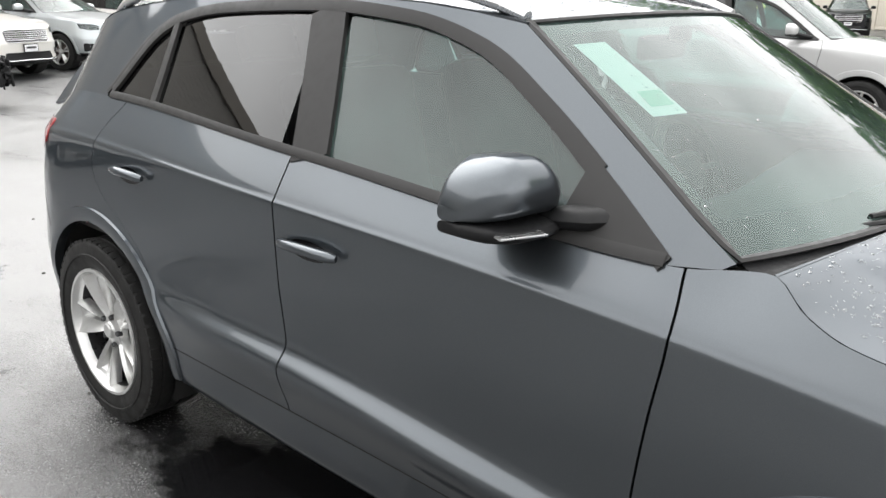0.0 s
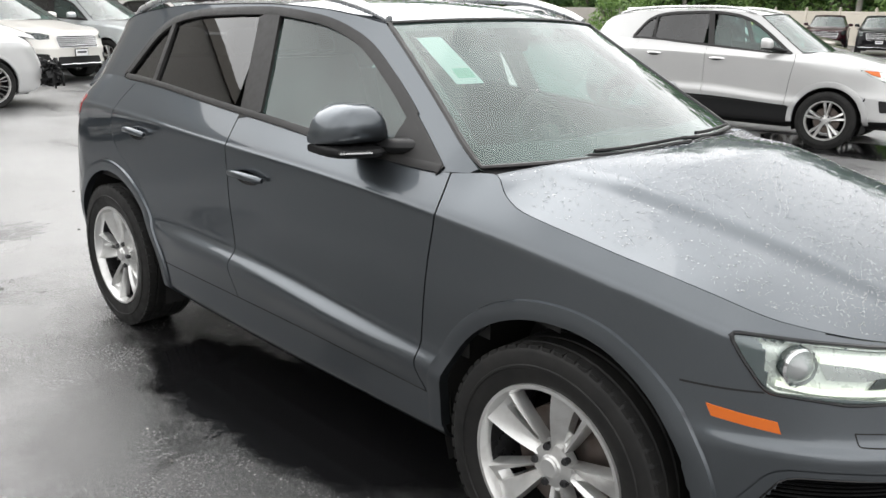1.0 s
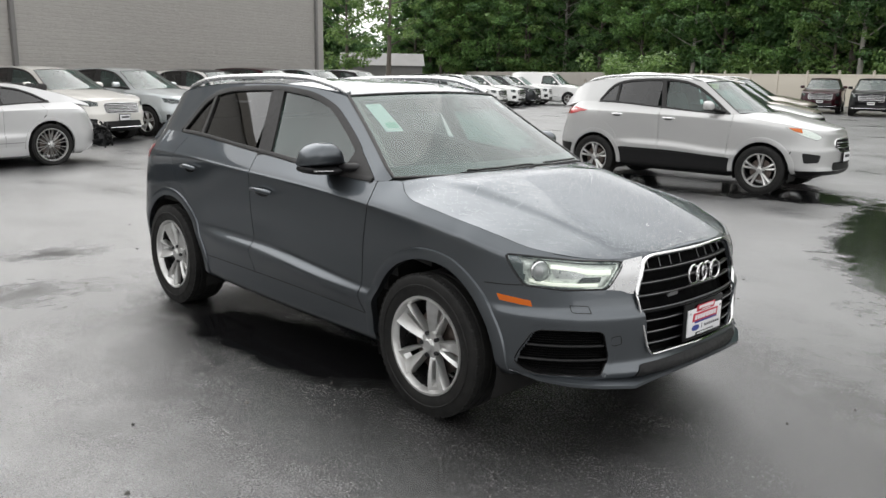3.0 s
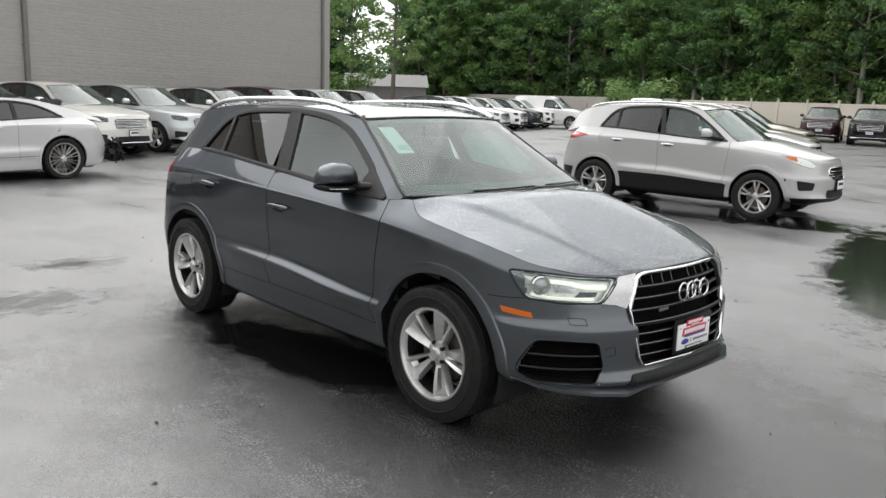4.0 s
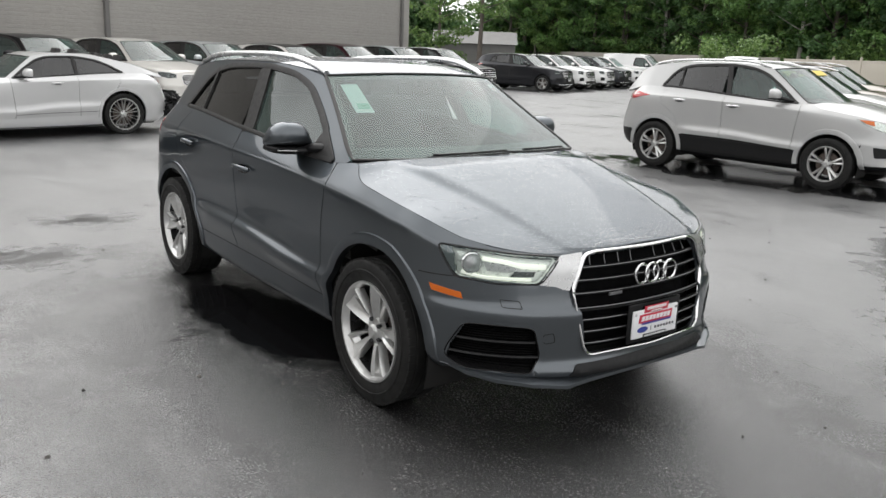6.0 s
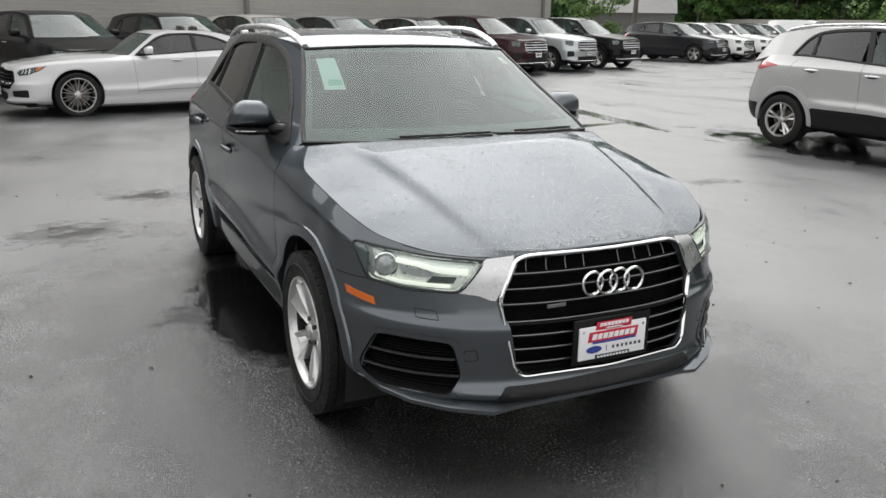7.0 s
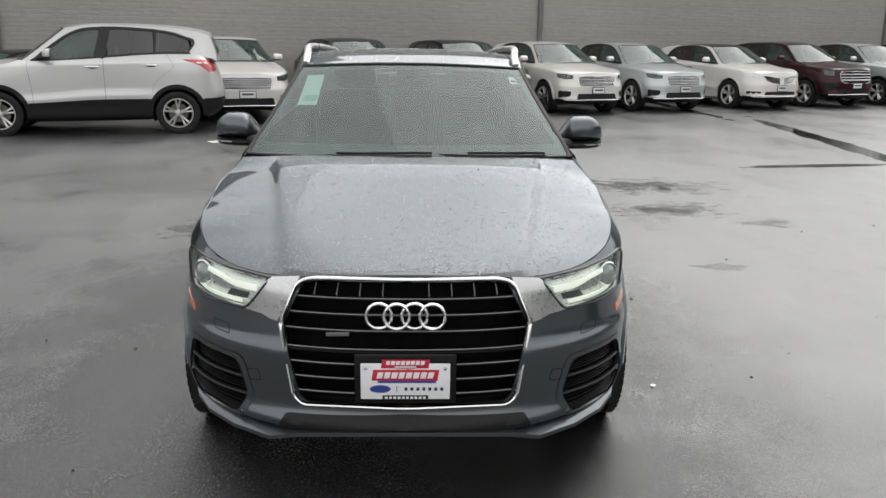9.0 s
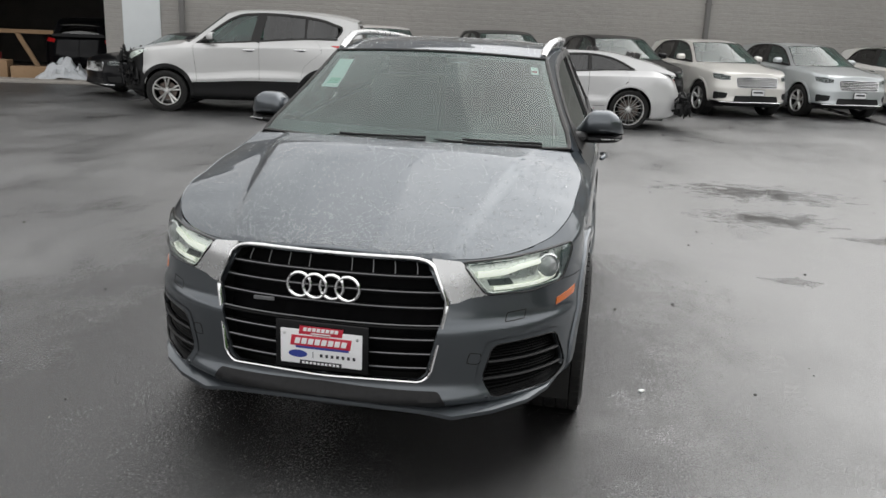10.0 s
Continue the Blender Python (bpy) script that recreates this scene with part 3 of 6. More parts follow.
def car(name, m, label, paint_mat, o=None, cell=.03, category="car", group="", plate=True):
    """A parked car with its panels, glass, trim, wheels and lamps. Returns the thing and its body."""
    o = o or {}
    B = Body(o)
    root = thing(name, m, label, category, group)
    P = M[paint_mat]
    clad = M[o["clad"]] if "clad" in o else P
    R = o.get("R", .342)
    wx = [o.get("wheel_x", (HX, -HX))[0], o.get("wheel_x", (HX, -HX))[1]]
    arch = R + o.get("arch_gap", .055)
    zh = R - .005
    out = o.get("arch_out", .045)

    def in_arch(c, r=arch):
        return any((c.x - x) ** 2 + (c.z - zh) ** 2 < r * r for x in wx) and abs(c.y) > .45

    def snap(v):
        for x in wx:
            d = math.hypot(v.co.x - x, v.co.z - zh)
            if abs(d - arch) < 1.6 * cell + .01 and v.co.z > zh - .2:
                k = arch / d
                v.co.x, v.co.z = x + (v.co.x - x) * k, zh + (v.co.z - zh) * k

    def both(pname, bm, mat, plabel="", parent=root):
        """The panel on the right and its mirror on the left."""
        t = bm.copy()
        a = part(pname, bm, mat, parent, plabel)
        b = part(pname, mirror_y(t), mat, parent, plabel)
        return a, b

    def panel(pname, s0, s1, v0, v1, mat, plabel="", depth=.012, gap=.0028):
        """s0, s1: numbers or functions of the height; the panel between them."""
        mean = lambda f: f if np.isscalar(f) else float(f(.7))
        n = max(6, int(abs(mean(s1) - mean(s0)) / cell * (1.35 if mean(s1) > 1.6 or mean(s0) < -1.6 else 1)))
        k = max(5, int((v1 - v0) * .13 / cell * 1.2))
        V = np.linspace(v0, v1, k)
        a = np.linspace(0, 1, n)
        AA, VV = np.meshgrid(a, V, indexing="ij")
        if np.isscalar(s0) and np.isscalar(s1):
            SS = s0 + gap + (s1 - s0 - 2 * gap) * AA
        else:
            f0 = (lambda z: np.full(np.shape(z), s0)) if np.isscalar(s0) else s0
            f1 = (lambda z: np.full(np.shape(z), s1)) if np.isscalar(s1) else s1
            Z0 = B.raw(np.full(k, mean(s0)), V)[..., 2]
            Z1 = B.raw(np.full(k, mean(s1)), V)[..., 2]
            S0, S1 = f0(Z0) + gap, f1(Z1) - gap
            SS = S0[None, :] + (S1 - S0)[None, :] * AA
        G = B.S(SS, VV)
        return both(pname, sheet(G, cut=in_arch, snap=snap, depth=depth), mat, plabel)

    # inner shell, so that gaps and wheel wells are dark
    ss, vv = np.meshgrid(np.linspace(-2.45, 2.42, 60), np.linspace(0.2, B.top, 14), indexing="ij")
    Q = B.S(ss, vv)
    Q[..., 1] *= .955
    Q[..., 0] *= .955
    bm = sheet(Q, cut=lambda c: in_arch(c, arch + .02), depth=0)
    t = bm.copy()
    mirror_y(t)
    join(bm, t)
    x0, x1 = float(B.fx(-1.9)), float(B.fx(1.95))
    box(bm, (x0 + x1) / 2, 0, B.fz(.30), x1 - x0, 1.08, .16, .02)
    part("underbody", bm, M["under"], root, "dark underbody")
    for x in wx:
        for sg in (-1, 1):
            bm = bmesh.new()
            rg = [[], []]
            for j in range(25):
                q = math.pi * (-.12 + 1.24 * j / 24)
                for kk, yy in enumerate((.48, .84 * B.ky)):
                    rg[kk].append(bm.verts.new((x + (arch + .006) * math.cos(q), sg * yy, zh + (arch + .006) * math.sin(q))))
            for j in range(24):
                bm.faces.new((rg[0][j], rg[0][j + 1], rg[1][j + 1], rg[1][j]))
            bm.faces.new(rg[0])
            part("wheel_liner", bm, M["under"], root, "dark wheel liner")

    # side panels
    vd = o.get("v_door", 2.0)
    sf = o.get("seam_front") or curve((.38, .83), (.48, .80), (.60, .81), (.80, .835), (.957, .855), (1.05, .838))
    sb = o.get("seam_mid", -.235)
    sr = o.get("seam_rear") or curve((.40, -.93), (.55, -.93), (.70, -.98), (.78, -1.08), (.85, -1.2), (.95, -1.27), (1.05, -1.25), (1.17, -1.16))
    nose_s = 1.63
    panel("fender", sf, nose_s + .0028, vd, B.top, P, "")
    if o.get("doors", 4) == 4:
        panel("front_door", sb, sf, vd, B.top, P)
        panel("rear_door", sr, sb, vd, B.top, P)
    else:
        panel("door", sb, sf, vd, B.top, P)
        panel("side_panel", sr, sb, vd, B.top, P)
    panel("quarter_panel", -2.5, sr, vd, B.top, P, gap=.001)
    panel("sill", -2.5, nose_s, 0.0, vd, clad, gap=.001)
    vl = o.get("v_chin", vd)
    openings = o.get("openings", [])

    def in_opening(c):
        if in_arch(c):
            return True
        return any(inside(poly, abs(c.y), c.z) for poly in openings) if openings and c.x > 1.6 else False

    def snap_nose(v):
        snap(v)
        for poly in openings:
            y, z, best = abs(v.co.y), v.co.z, None
            for (y1, z1), (y2, z2) in zip(poly, poly[1:] + poly[:1]):
                d2 = (y2 - y1) ** 2 + (z2 - z1) ** 2
                t = min(1, max(0, ((y - y1) * (y2 - y1) + (z - z1) * (z2 - z1)) / d2))
                q = (y1 + t * (y2 - y1), z1 + t * (z2 - z1))
                d = math.hypot(q[0] - y, q[1] - z)
                if best is None or d < best[0]:
                    best = (d, q)
            if best[0] < .022 and best[1][0] > 0.01:
                v.co.y, v.co.z = math.copysign(best[1][0], v.co.y), best[1][1]

    fine = .5 * cell if openings else cell
    for pn, v0, v1, mat in (("front_bumper", vl, B.top, M[o.get("bumper_mat", paint_mat)]), ("front_lip", 0.0, vl, M[o.get("lip", paint_mat)])):
        nS = max(8, int(1.2 / fine))
        aa, vv = np.meshgrid(np.linspace(nose_s, 2.45, nS), np.linspace(v0, v1, max(5, int((v1 - v0) * .13 / fine * 1.2))), indexing="ij")
        bm = sheet(B.S(aa, vv), cut=in_opening, snap=snap_nose, depth=.01)
        t = bm.copy()
        join(bm, mirror_y(t))
        bmesh.ops.remove_doubles(bm, verts=bm.verts, dist=.0006)
        part(pn, bm, mat, root)

    # bonnet
    nU, nB = max(14, int(1.5 / cell)), max(12, int(1.6 / cell * (2.2 if openings else 1)))
    u = np.linspace(0, 1, nU)
    sH = B.cowl + .004 + (2.449 - B.cowl - .004) * u
    edge = B.raw(sH, np.full(nU, float(B.top)))
    b = np.linspace(-1, 1, nB)
    ew = np.maximum(-edge[:, 1] - .004, 0)
    uu = u[:, None]
    X = edge[:, 0][:, None] + (B.bulge[0] - .03) * (1 - b ** 2)[None, :] * (1 - uu) ** 2 * (uu < 1)
    Y = ew[:, None] * b[None, :]
    zc_ = curve((.95, 1.092), (1.0, 1.09), (1.3, 1.042), (1.6, .970), (1.85, .906), (2.05, .856), (2.13, .838))
    cr = np.maximum(zc_(edge[:, 0]) - edge[:, 2], 0)[:, None]
    xs_ = edge[:, 0][:, None]
    yc = .60 - .20 * np.clip((xs_ - 1.0) / 1.1, 0, 1)
    step = 1 / (1 + np.exp(-(yc - np.abs(Y)) / (.010 if openings else .012)))
    Z = edge[:, 2][:, None] + cr * (1 - np.abs(b)[None, :] ** (3.4 - 1.2 * uu)) + o.get("hood_step", .016) * step * np.clip(1.15 - uu, 0, 1) * np.clip(uu * 6, 0, 1) * np.clip((1 - np.abs(b)) * 8, 0, 1)[None, :]
    H = B.warp(np.stack([X, Y, Z], -1))
    part("hood", sheet(H, depth=.014), P, root, o.get("hood_label", ""))
    B.hood_grid = H

    # cabin side frame, as one pressing round the door glass
    cx = np.linspace(B.screen[1][0], B.rear[0][0], 16)
    A = [(B.screen[0][0] - .02, B.belt(np.array([B.screen[0][0] - .02]))[1][0])] + [tuple(p) for p in along(B.screen, 8)]
    A += [(x, float(B.cant(x))) for x in cx[1:]]
    A += [tuple(p) for p in along(B.rear, 6)[1:]]
    dl = along(B.dlo, 46)
    rx, fx_ = B.dlo[-1][0], B.dlo[0][0]
    low = [(x, float(B.belt(np.array([x]))[1][0])) for x in np.linspace(B.rear[-1][0], rx - .04, 6)]
    poly = A + [p for p in low if p[0] > B.rear[-1][0] + .005] + [tuple(p) for p in dl[::-1]]
    both("side_frame", conform(poly, B.G, 0.0, max(cell * 2.2, .07), .015), P)

    # glass, sill trim, pillars
    bl = lambda x: float(B.belt(np.array([x]))[1][0])

    def pane(x_a, x_b, mat, pname, sh=.0):
        """Glass between x_a (rear) and x_b (front) under the top line of the opening."""
        dx, dz = dl[::-1, 0], dl[::-1, 1]
        xs2 = np.linspace(x_a, x_b, 22)
        top = [(x, float(np.interp(x - sh * 0, dx, dz))) for x in xs2[::-1]]
        bot = [(x, bl(x) + .012) for x in xs2]
        pts = [p for p in top if p[1] > bl(p[0]) + .02] + [p for p in bot if np.interp(p[0], dx, dz) > bl(p[0]) + .02]
        both(pname, conform(pts, B.G, -.008, .09, 0), M[mat], "tinted door glass")

    for (xa, xb, mat, pname) in o.get("panes", [(-.19, .79, "side_glass", "front_door_glass"), (-.98, -.30, "tint_glass", "rear_door_glass"), (-1.28, -1.03, "tint_glass", "quarter_glass")]):
        pane(xa, xb, mat, pname)
    for (x_top, x_bot, w) in o.get("posts", [(-.285, -.165, .145), (-1.02, -.99, .035)]):
        zt = float(np.interp(x_top, dl[::-1, 0], dl[::-1, 1]))
        both("window_post", band(B.G, [(x_top, zt - .006), ((x_top + x_bot) / 2, (zt + bl(x_bot)) / 2), (x_bot, bl(x_bot))], w, .004, 10, .012), M["trim"], "black window post")
    both("window_surround", band(B.G, [tuple(p) for p in dl], o.get("trim_w", .03), .005, 60, .01), M["trim"], "black rubber window surround")
    both("belt_strip", band(B.G, [(x, bl(x) + .006) for x in np.linspace(fx_, rx, 24)], .022, .007, 40, .012), M[o.get("belt_mat", "trim")], "window sill strip")

    # windscreen and roof
    a = np.linspace(0, 1, 20)
    E = along(B.screen, 20)
    ew = -B.graw(E[:, 0], E[:, 1])[..., 1] - .012
    b = np.linspace(-1, 1, 30)
    bu = B.bulge[0] + (B.bulge[1] - B.bulge[0]) * a
    X = E[:, 0][:, None] + bu[:, None] * (1 - b ** 2)[None, :]
    Y = ew[:, None] * b[None, :]
    Z = E[:, 1][:, None] + .02 * a[:, None] * (1 - b ** 2)[None, :] + .004
    B.screen_grid = B.warp(np.stack([X, Y, Z], -1))
    part("windscreen", sheet(B.screen_grid, depth=0), M["windscreen"], root, "clear windscreen glass")
    fr = bmesh.new()
    loop = [B.screen_grid[0, j] for j in range(30)] + [B.screen_grid[i, -1] for i in range(1, 20)] + [B.screen_grid[-1, j] for j in range(28, -1, -1)] + [B.screen_grid[i, 0] for i in range(18, 0, -1)]
    tube(fr, loop, .012, 6, True, .5)
    part("windscreen_seal", fr, M["trim"], root, "black windscreen seal")
    # dark cowl between bonnet and glass
    cw = []
    for j in range(30):
        p = B.screen_grid[0, j]
        q = H[0, int(round(j / 29 * (nB - 1)))]
        cw.append([p + (q - p) * t + np.array((0, 0, -.012 * math.sin(t * math.pi) - .004)) for t in (0, .35, .7, 1.1)])
    part("cowl", sheet(np.array(cw), depth=0), M["plastic"], root, "black plastic cowl panel")

    x_e = np.linspace(B.screen[1][0], B.rear[0][0], max(18, int(2 / cell / 2)))
    zc = B.cant(x_e)
    yw = -B.graw(x_e, zc)[..., 1]
    b = np.linspace(-1, 1, 26)
    t = np.linspace(0, 1, len(x_e))
    X = x_e[:, None] + B.bulge[1] * (1 - b ** 2)[None, :] * (1 - t[:, None]) ** 2 - .06 * (1 - b ** 2)[None, :] * t[:, None] ** 2
    cr = .02 + (B.crown - .02) * np.sin(np.minimum(t * 2.2, math.pi / 2))
    Z = zc[:, None] + cr[:, None] * (1 - np.abs(b) ** 2.4)[None, :] + .004
    Y = yw[:, None] * b[None, :]
    B.roof_grid = B.warp(np.stack([X, Y, Z], -1))
    part("roof", sheet(B.roof_grid, (0, 0, .6), .012), M[o.get("roof_mat", paint_mat)], root)
    lin = B.roof_grid.copy()
    lin[..., 2] -= .03
    lin[..., 1] *= .97
    part("roof_lining", sheet(lin, (0, 0, 3), 0), M["lining"], root, "grey roof lining")

    # tail
    n = 12
    ra = along(B.rear, n)
    ry = -B.graw(ra[:, 0], ra[:, 1])[..., 1]
    X = ra[:, 0][:, None] - .07 * (1 - b ** 2)[None, :]
    G2 = B.warp(np.stack([X, ry[:, None] * b[None, :], np.repeat(ra[:, 1][:, None], len(b), 1)], -1))
    part("tailgate", sheet(G2, (0, 0, .8), .01), P, root)
    g3 = G2[1:9, 3:-3].copy()
    g3[..., 0] -= .006
    part("rear_window", sheet(g3, (0, 0, .8), .006), M["tint_glass"], root, "dark rear window")

    # arches, wheels
    for x in wx:
        pts = []
        q0, q1 = (-.02, 1.035) if x > 0 else (-.035, 1.03)
        rows = []
        for rr, off in ((arch - .004, -.03), (arch - .002, .004), (arch + out * .5, .010), (arch + out, .006), (arch + out + .003, -.004)):
            q = np.linspace(q0 * math.pi, q1 * math.pi, 44)
            xx, zz = x + rr * np.cos(q), zh + rr * np.sin(q)
            zb = np.interp(zz, B.fz(np.linspace(0, 2, 400)), np.linspace(0, 2, 400))
            xb = np.interp(xx, B.fx(np.linspace(-2.6, 2.6, 800)), np.linspace(-2.6, 2.6, 800))
            # the nose and tail curve inwards: find s for that x
            sg_ = np.linspace(-2.3, 2.3, 500)
            sb_ = np.interp(xb, B.raw(sg_, np.full(500, 4.0))[..., 0], sg_)
            PP, NN = B.at(sb_, np.maximum(zb, .24))
            PP[:, 0], PP[:, 2] = xx, zz
            rows.append(PP + np.array((0, -1, 0)) * (off + o.get("arch_proud", .006)))
        both("wheel_arch_trim", sheet(np.stack(rows, 1), depth=0), M[o["arch_mat"]] if "arch_mat" in o else (clad if "clad" in o else P))
        for sg in (-1, 1):
            wheel_on(root, x, sg, R, o.get("rim", .232), o.get("tyre_w", .235), o.get("spoke", "twin"), o.get("wheel_y", .765) * B.ky,
                     o.get("spokes", 5), o.get("rim_mat", "alloy"), 56 if cell < .05 else 32, turn=o.get("turn", .3) + (.62 if x < 0 and cell < .03 else 0))
    return root, B, both


def inside(poly, x, y):
    c = False
    for i in range(len(poly)):
        (x1, y1), (x2, y2) = poly[i - 1], poly[i]
        if (y1 > y) != (y2 > y) and x < (x2 - x1) * (y - y1) / (y2 - y1) + x1:
            c = not c
    return c


def mirror_on(car_ob, both, c, half, base, mat, low="plastic", label=""):
    """A door mirror: rounded housing with dark foot, glass and indicator line. c: its middle on the right."""
    bm = bmesh.new()
    bmesh.ops.create_uvsphere(bm, u_segments=24, v_segments=16, radius=1)
    for v in bm.verts:
        x, y, z = v.co
        sx = abs(x) ** .8 * (1 if x > 0 else -1)
        sy = abs(y) ** .58 * (1 if y > 0 else -1)
        sz = abs(z) ** .62 * (1 if z > 0 else -1)
        if x < 0:
            sx = max(sx, -.35)
        taper = 1 - .10 * max(0, -sy)
        if z < 0:
            sz *= .86
        else:
            sz *= (1 + .08 * sy) * (1 - .36 * max(0, sx) ** 1.4)
        v.co = Vector((c[0] + half[0] * sx * taper, c[1] + half[1] * sy, c[2] + half[2] * sz))
    up, dn = bm.copy(), bm
    cut = c[2] - half[2] * .55
    bmesh.ops.bisect_plane(up, geom=up.verts[:] + up.edges[:] + up.faces[:], plane_co=(0, 0, cut), plane_no=(0, 0, 1), clear_inner=True)
    bmesh.ops.bisect_plane(dn, geom=dn.verts[:] + dn.edges[:] + dn.faces[:], plane_co=(0, 0, cut - .003), plane_no=(0, 0, 1), clear_outer=True)
    for v in dn.verts:
        v.co.x = c[0] + (v.co.x - c[0]) * .985
    tube(dn, [(c[0] + half[0] * .1, c[1] + half[1] * .55, cut - .012), (c[0] + half[0] * .85, c[1] + half[1] * 1.0, cut - .006), tuple(base), (base[0] + .02, base[1] + .07, base[2] - .002)], [.034, .040, .040, .040], 12, False, .6)
    a1, a2 = both("mirror_housing", up, mat, "")
    t = dn.copy()
    part("mirror_foot", dn, M[low], a1, "black mirror foot")
    part("mirror_foot", mirror_y(t), M[low], a2, "black mirror foot")
    for ob, sg in ((a1, 1), (a2, -1)):
        g = bmesh.new()
        box(g, c[0] - half[0] * .36, sg * c[1], c[2] + .1 * half[2], .006, half[1] * 1.6, half[2] * 1.2, .002)
        part("mirror_glass", g, M["chrome"], ob, "silvered mirror glass")


def handle_on(both, B, x0, x1, z, mat):
    """A bar handle over a flat black disc that paints the shade of its cup."""
    c = (x0 + x1) / 2
    L = x1 - x0
    # no hollow is cut: the disc's black stands in for its shade
    cup = [(c + .37 * L * math.cos(q) - .01, z + .026 * math.sin(q)) for q in np.linspace(0, 2 * math.pi, 24)[:-1]]
    both("handle_cup", conform(cup, B.at, .0015, .03, 0), M["gloss_black"], "recessed handle cup")
    q = np.linspace(x0, x1, 12)
    Pn, Nn = B.at(q, z + .008 + .008 * np.sin(np.linspace(0, math.pi, 12)))
    lift = .006 + .030 * np.sin(np.linspace(0.12, math.pi - .12, 12)) ** .6
    bm = bmesh.new()
    tube(bm, Pn + Nn * lift[:, None], [.009] + [.014] * 10 + [.009], 10, False, 1.0)
    both("door_handle", bm, mat, "")


def seats(root, B, leather, lhd=True):
    """Front seats, rear bench, dash, wheel and inner mirror, seen through the glass."""
    fx, fz = (lambda x: float(B.fx(x))), (lambda z: float(B.fz(z)))
    for y in (-.36, .36):
        bm = bmesh.new()
        box(bm, fx(-.12), y, fz(.62), .52, .50, .16, .05)
        box(bm, 0, 0, .33, .14, .48, .66, .06, 0, Matrix.Translation((fx(-.36), y, fz(.66))) @ Matrix.Rotation(radians(-16), 4, "Y"))
        s = part("front_seat", bm, leather, root, "dark leather front seat")
        h = bmesh.new()
        box(h, 0, 0, .76, .10, .27, .17, .04, 0, Matrix.Translation((fx(-.36), y, fz(.66))) @ Matrix.Rotation(radians(-16), 4, "Y"))
        part("headrest", h, leather, s)
    bm = bmesh.new()
    box(bm, fx(-.95), 0, fz(.64), .5, 1.3, .18, .05)
    box(bm, 0, 0, .3, .14, 1.3, .6, .05, 0, Matrix.Translation((fx(-1.2), 0, fz(.68))) @ Matrix.Rotation(radians(-20), 4, "Y"))
    for y in (-.4, 0, .4):
        box(bm, 0, y, .68, .09, .26, .15, .04, 0, Matrix.Translation((fx(-1.2), 0, fz(.68))) @ Matrix.Rotation(radians(-20), 4, "Y"))
    part("rear_bench", bm, leather, root, "dark leather rear bench")
    bm = bmesh.new()
    D = []
    for y in np.linspace(-.70, .70, 20):
        q = 1 - (y / .75) ** 2
        D.append([(fx(x + .1 * q), y * B.ky, fz(z + .015 * math.exp(-((y - .36) / .2) ** 2))) for x, z in ((.86, 1.045), (.70, 1.05), (.52, 1.04), (.46, 1.0), (.48, .86), (.52, .70))])
    part("dashboard", sheet(np.array(D), (0.9, 0, .7), 0), M["dash"], root, "dark grey dashboard")
    bm = bmesh.new()
    mm = Matrix.Translation((fx(.30), .36, fz(.98))) @ Matrix.Rotation(radians(-24), 4, "Y")
    ring = [mm @ Vector((0, .185 * math.cos(q), .185 * math.sin(q))) for q in np.linspace(0, 2 * math.pi, 33)[:-1]]
    tube(bm, ring, .016, 8, True)
    for q in (0, math.pi, 1.5 * math.pi):
        tube(bm, [mm @ Vector((0, .05 * math.cos(q), .05 * math.sin(q))), mm @ Vector((0, .18 * math.cos(q), .18 * math.sin(q)))], .018, 6, False, .5)
    box(bm, 0, 0, 0, .05, .14, .13, .03, 0, mm)
    part("steering_wheel", bm, M["leather"], root, "dark steering wheel")
    bm = bmesh.new()
    box(bm, fx(.35), 0, fz(1.385), .03, .24, .065, .015)
    box(bm, fx(.40), 0, fz(1.43), .05, .05, .06, .012)
    part("inner_mirror", bm, M["plastic"], root, "black rear-view mirror")

# ---- the place ----
UP = Vector((0, 0, 1))
ROW_P, ROW_N = Vector((-11.45, -3.26, 0)), Vector((0.9285, 0.3714, 0))   # a point on the line of parked noses, and their heading
ROW_T = Vector((-0.3714, 0.9285, 0))
ROW_YAW = math.degrees(math.atan2(ROW_N.y, ROW_N.x))
WALL_OFF = 5.0


def row_pose(along_m, back, turn=0.0):
    """The pose of something on the line of noses, so many metres along it and behind it."""
    p = ROW_P + ROW_T * along_m - ROW_N * back
    return pose(p.x, p.y, 0, 0, 0, ROW_YAW + turn)


def along_of(x, y):
    return (Vector((x, y, 0)) - ROW_P).dot(ROW_T)


# wet asphalt: fine stones, a patchy water film, standing water with ragged edges
k = Mat("wet_asphalt", (0.012, 0.012, 0.0125), 0.3, IOR=2.8)


def pool(cx, cy, rx, ry, rz, edge, inner=0.78, outer=1.0):
    """1 inside a ragged ellipse, 0 outside; masks standing water and the dimmed ground."""
    mp = k.n.new("ShaderNodeMapping")
    mp.vector_type = "TEXTURE"
    mp.inputs["Location"].default_value = (cx, cy, 0)
    mp.inputs["Rotation"].default_value = (0, 0, radians(rz))
    mp.inputs["Scale"].default_value = (rx, ry, 1)
    ln = k.n.new("ShaderNodeVectorMath")
    ln.operation = "LENGTH"
    k.l.new(k.coord.outputs["Object"], mp.inputs[0])
    k.l.new(mp.outputs[0], ln.inputs[0])
    return k.span(k.math("ADD", ln.outputs["Value"], edge), 1.0, 0.0, inner, outer)


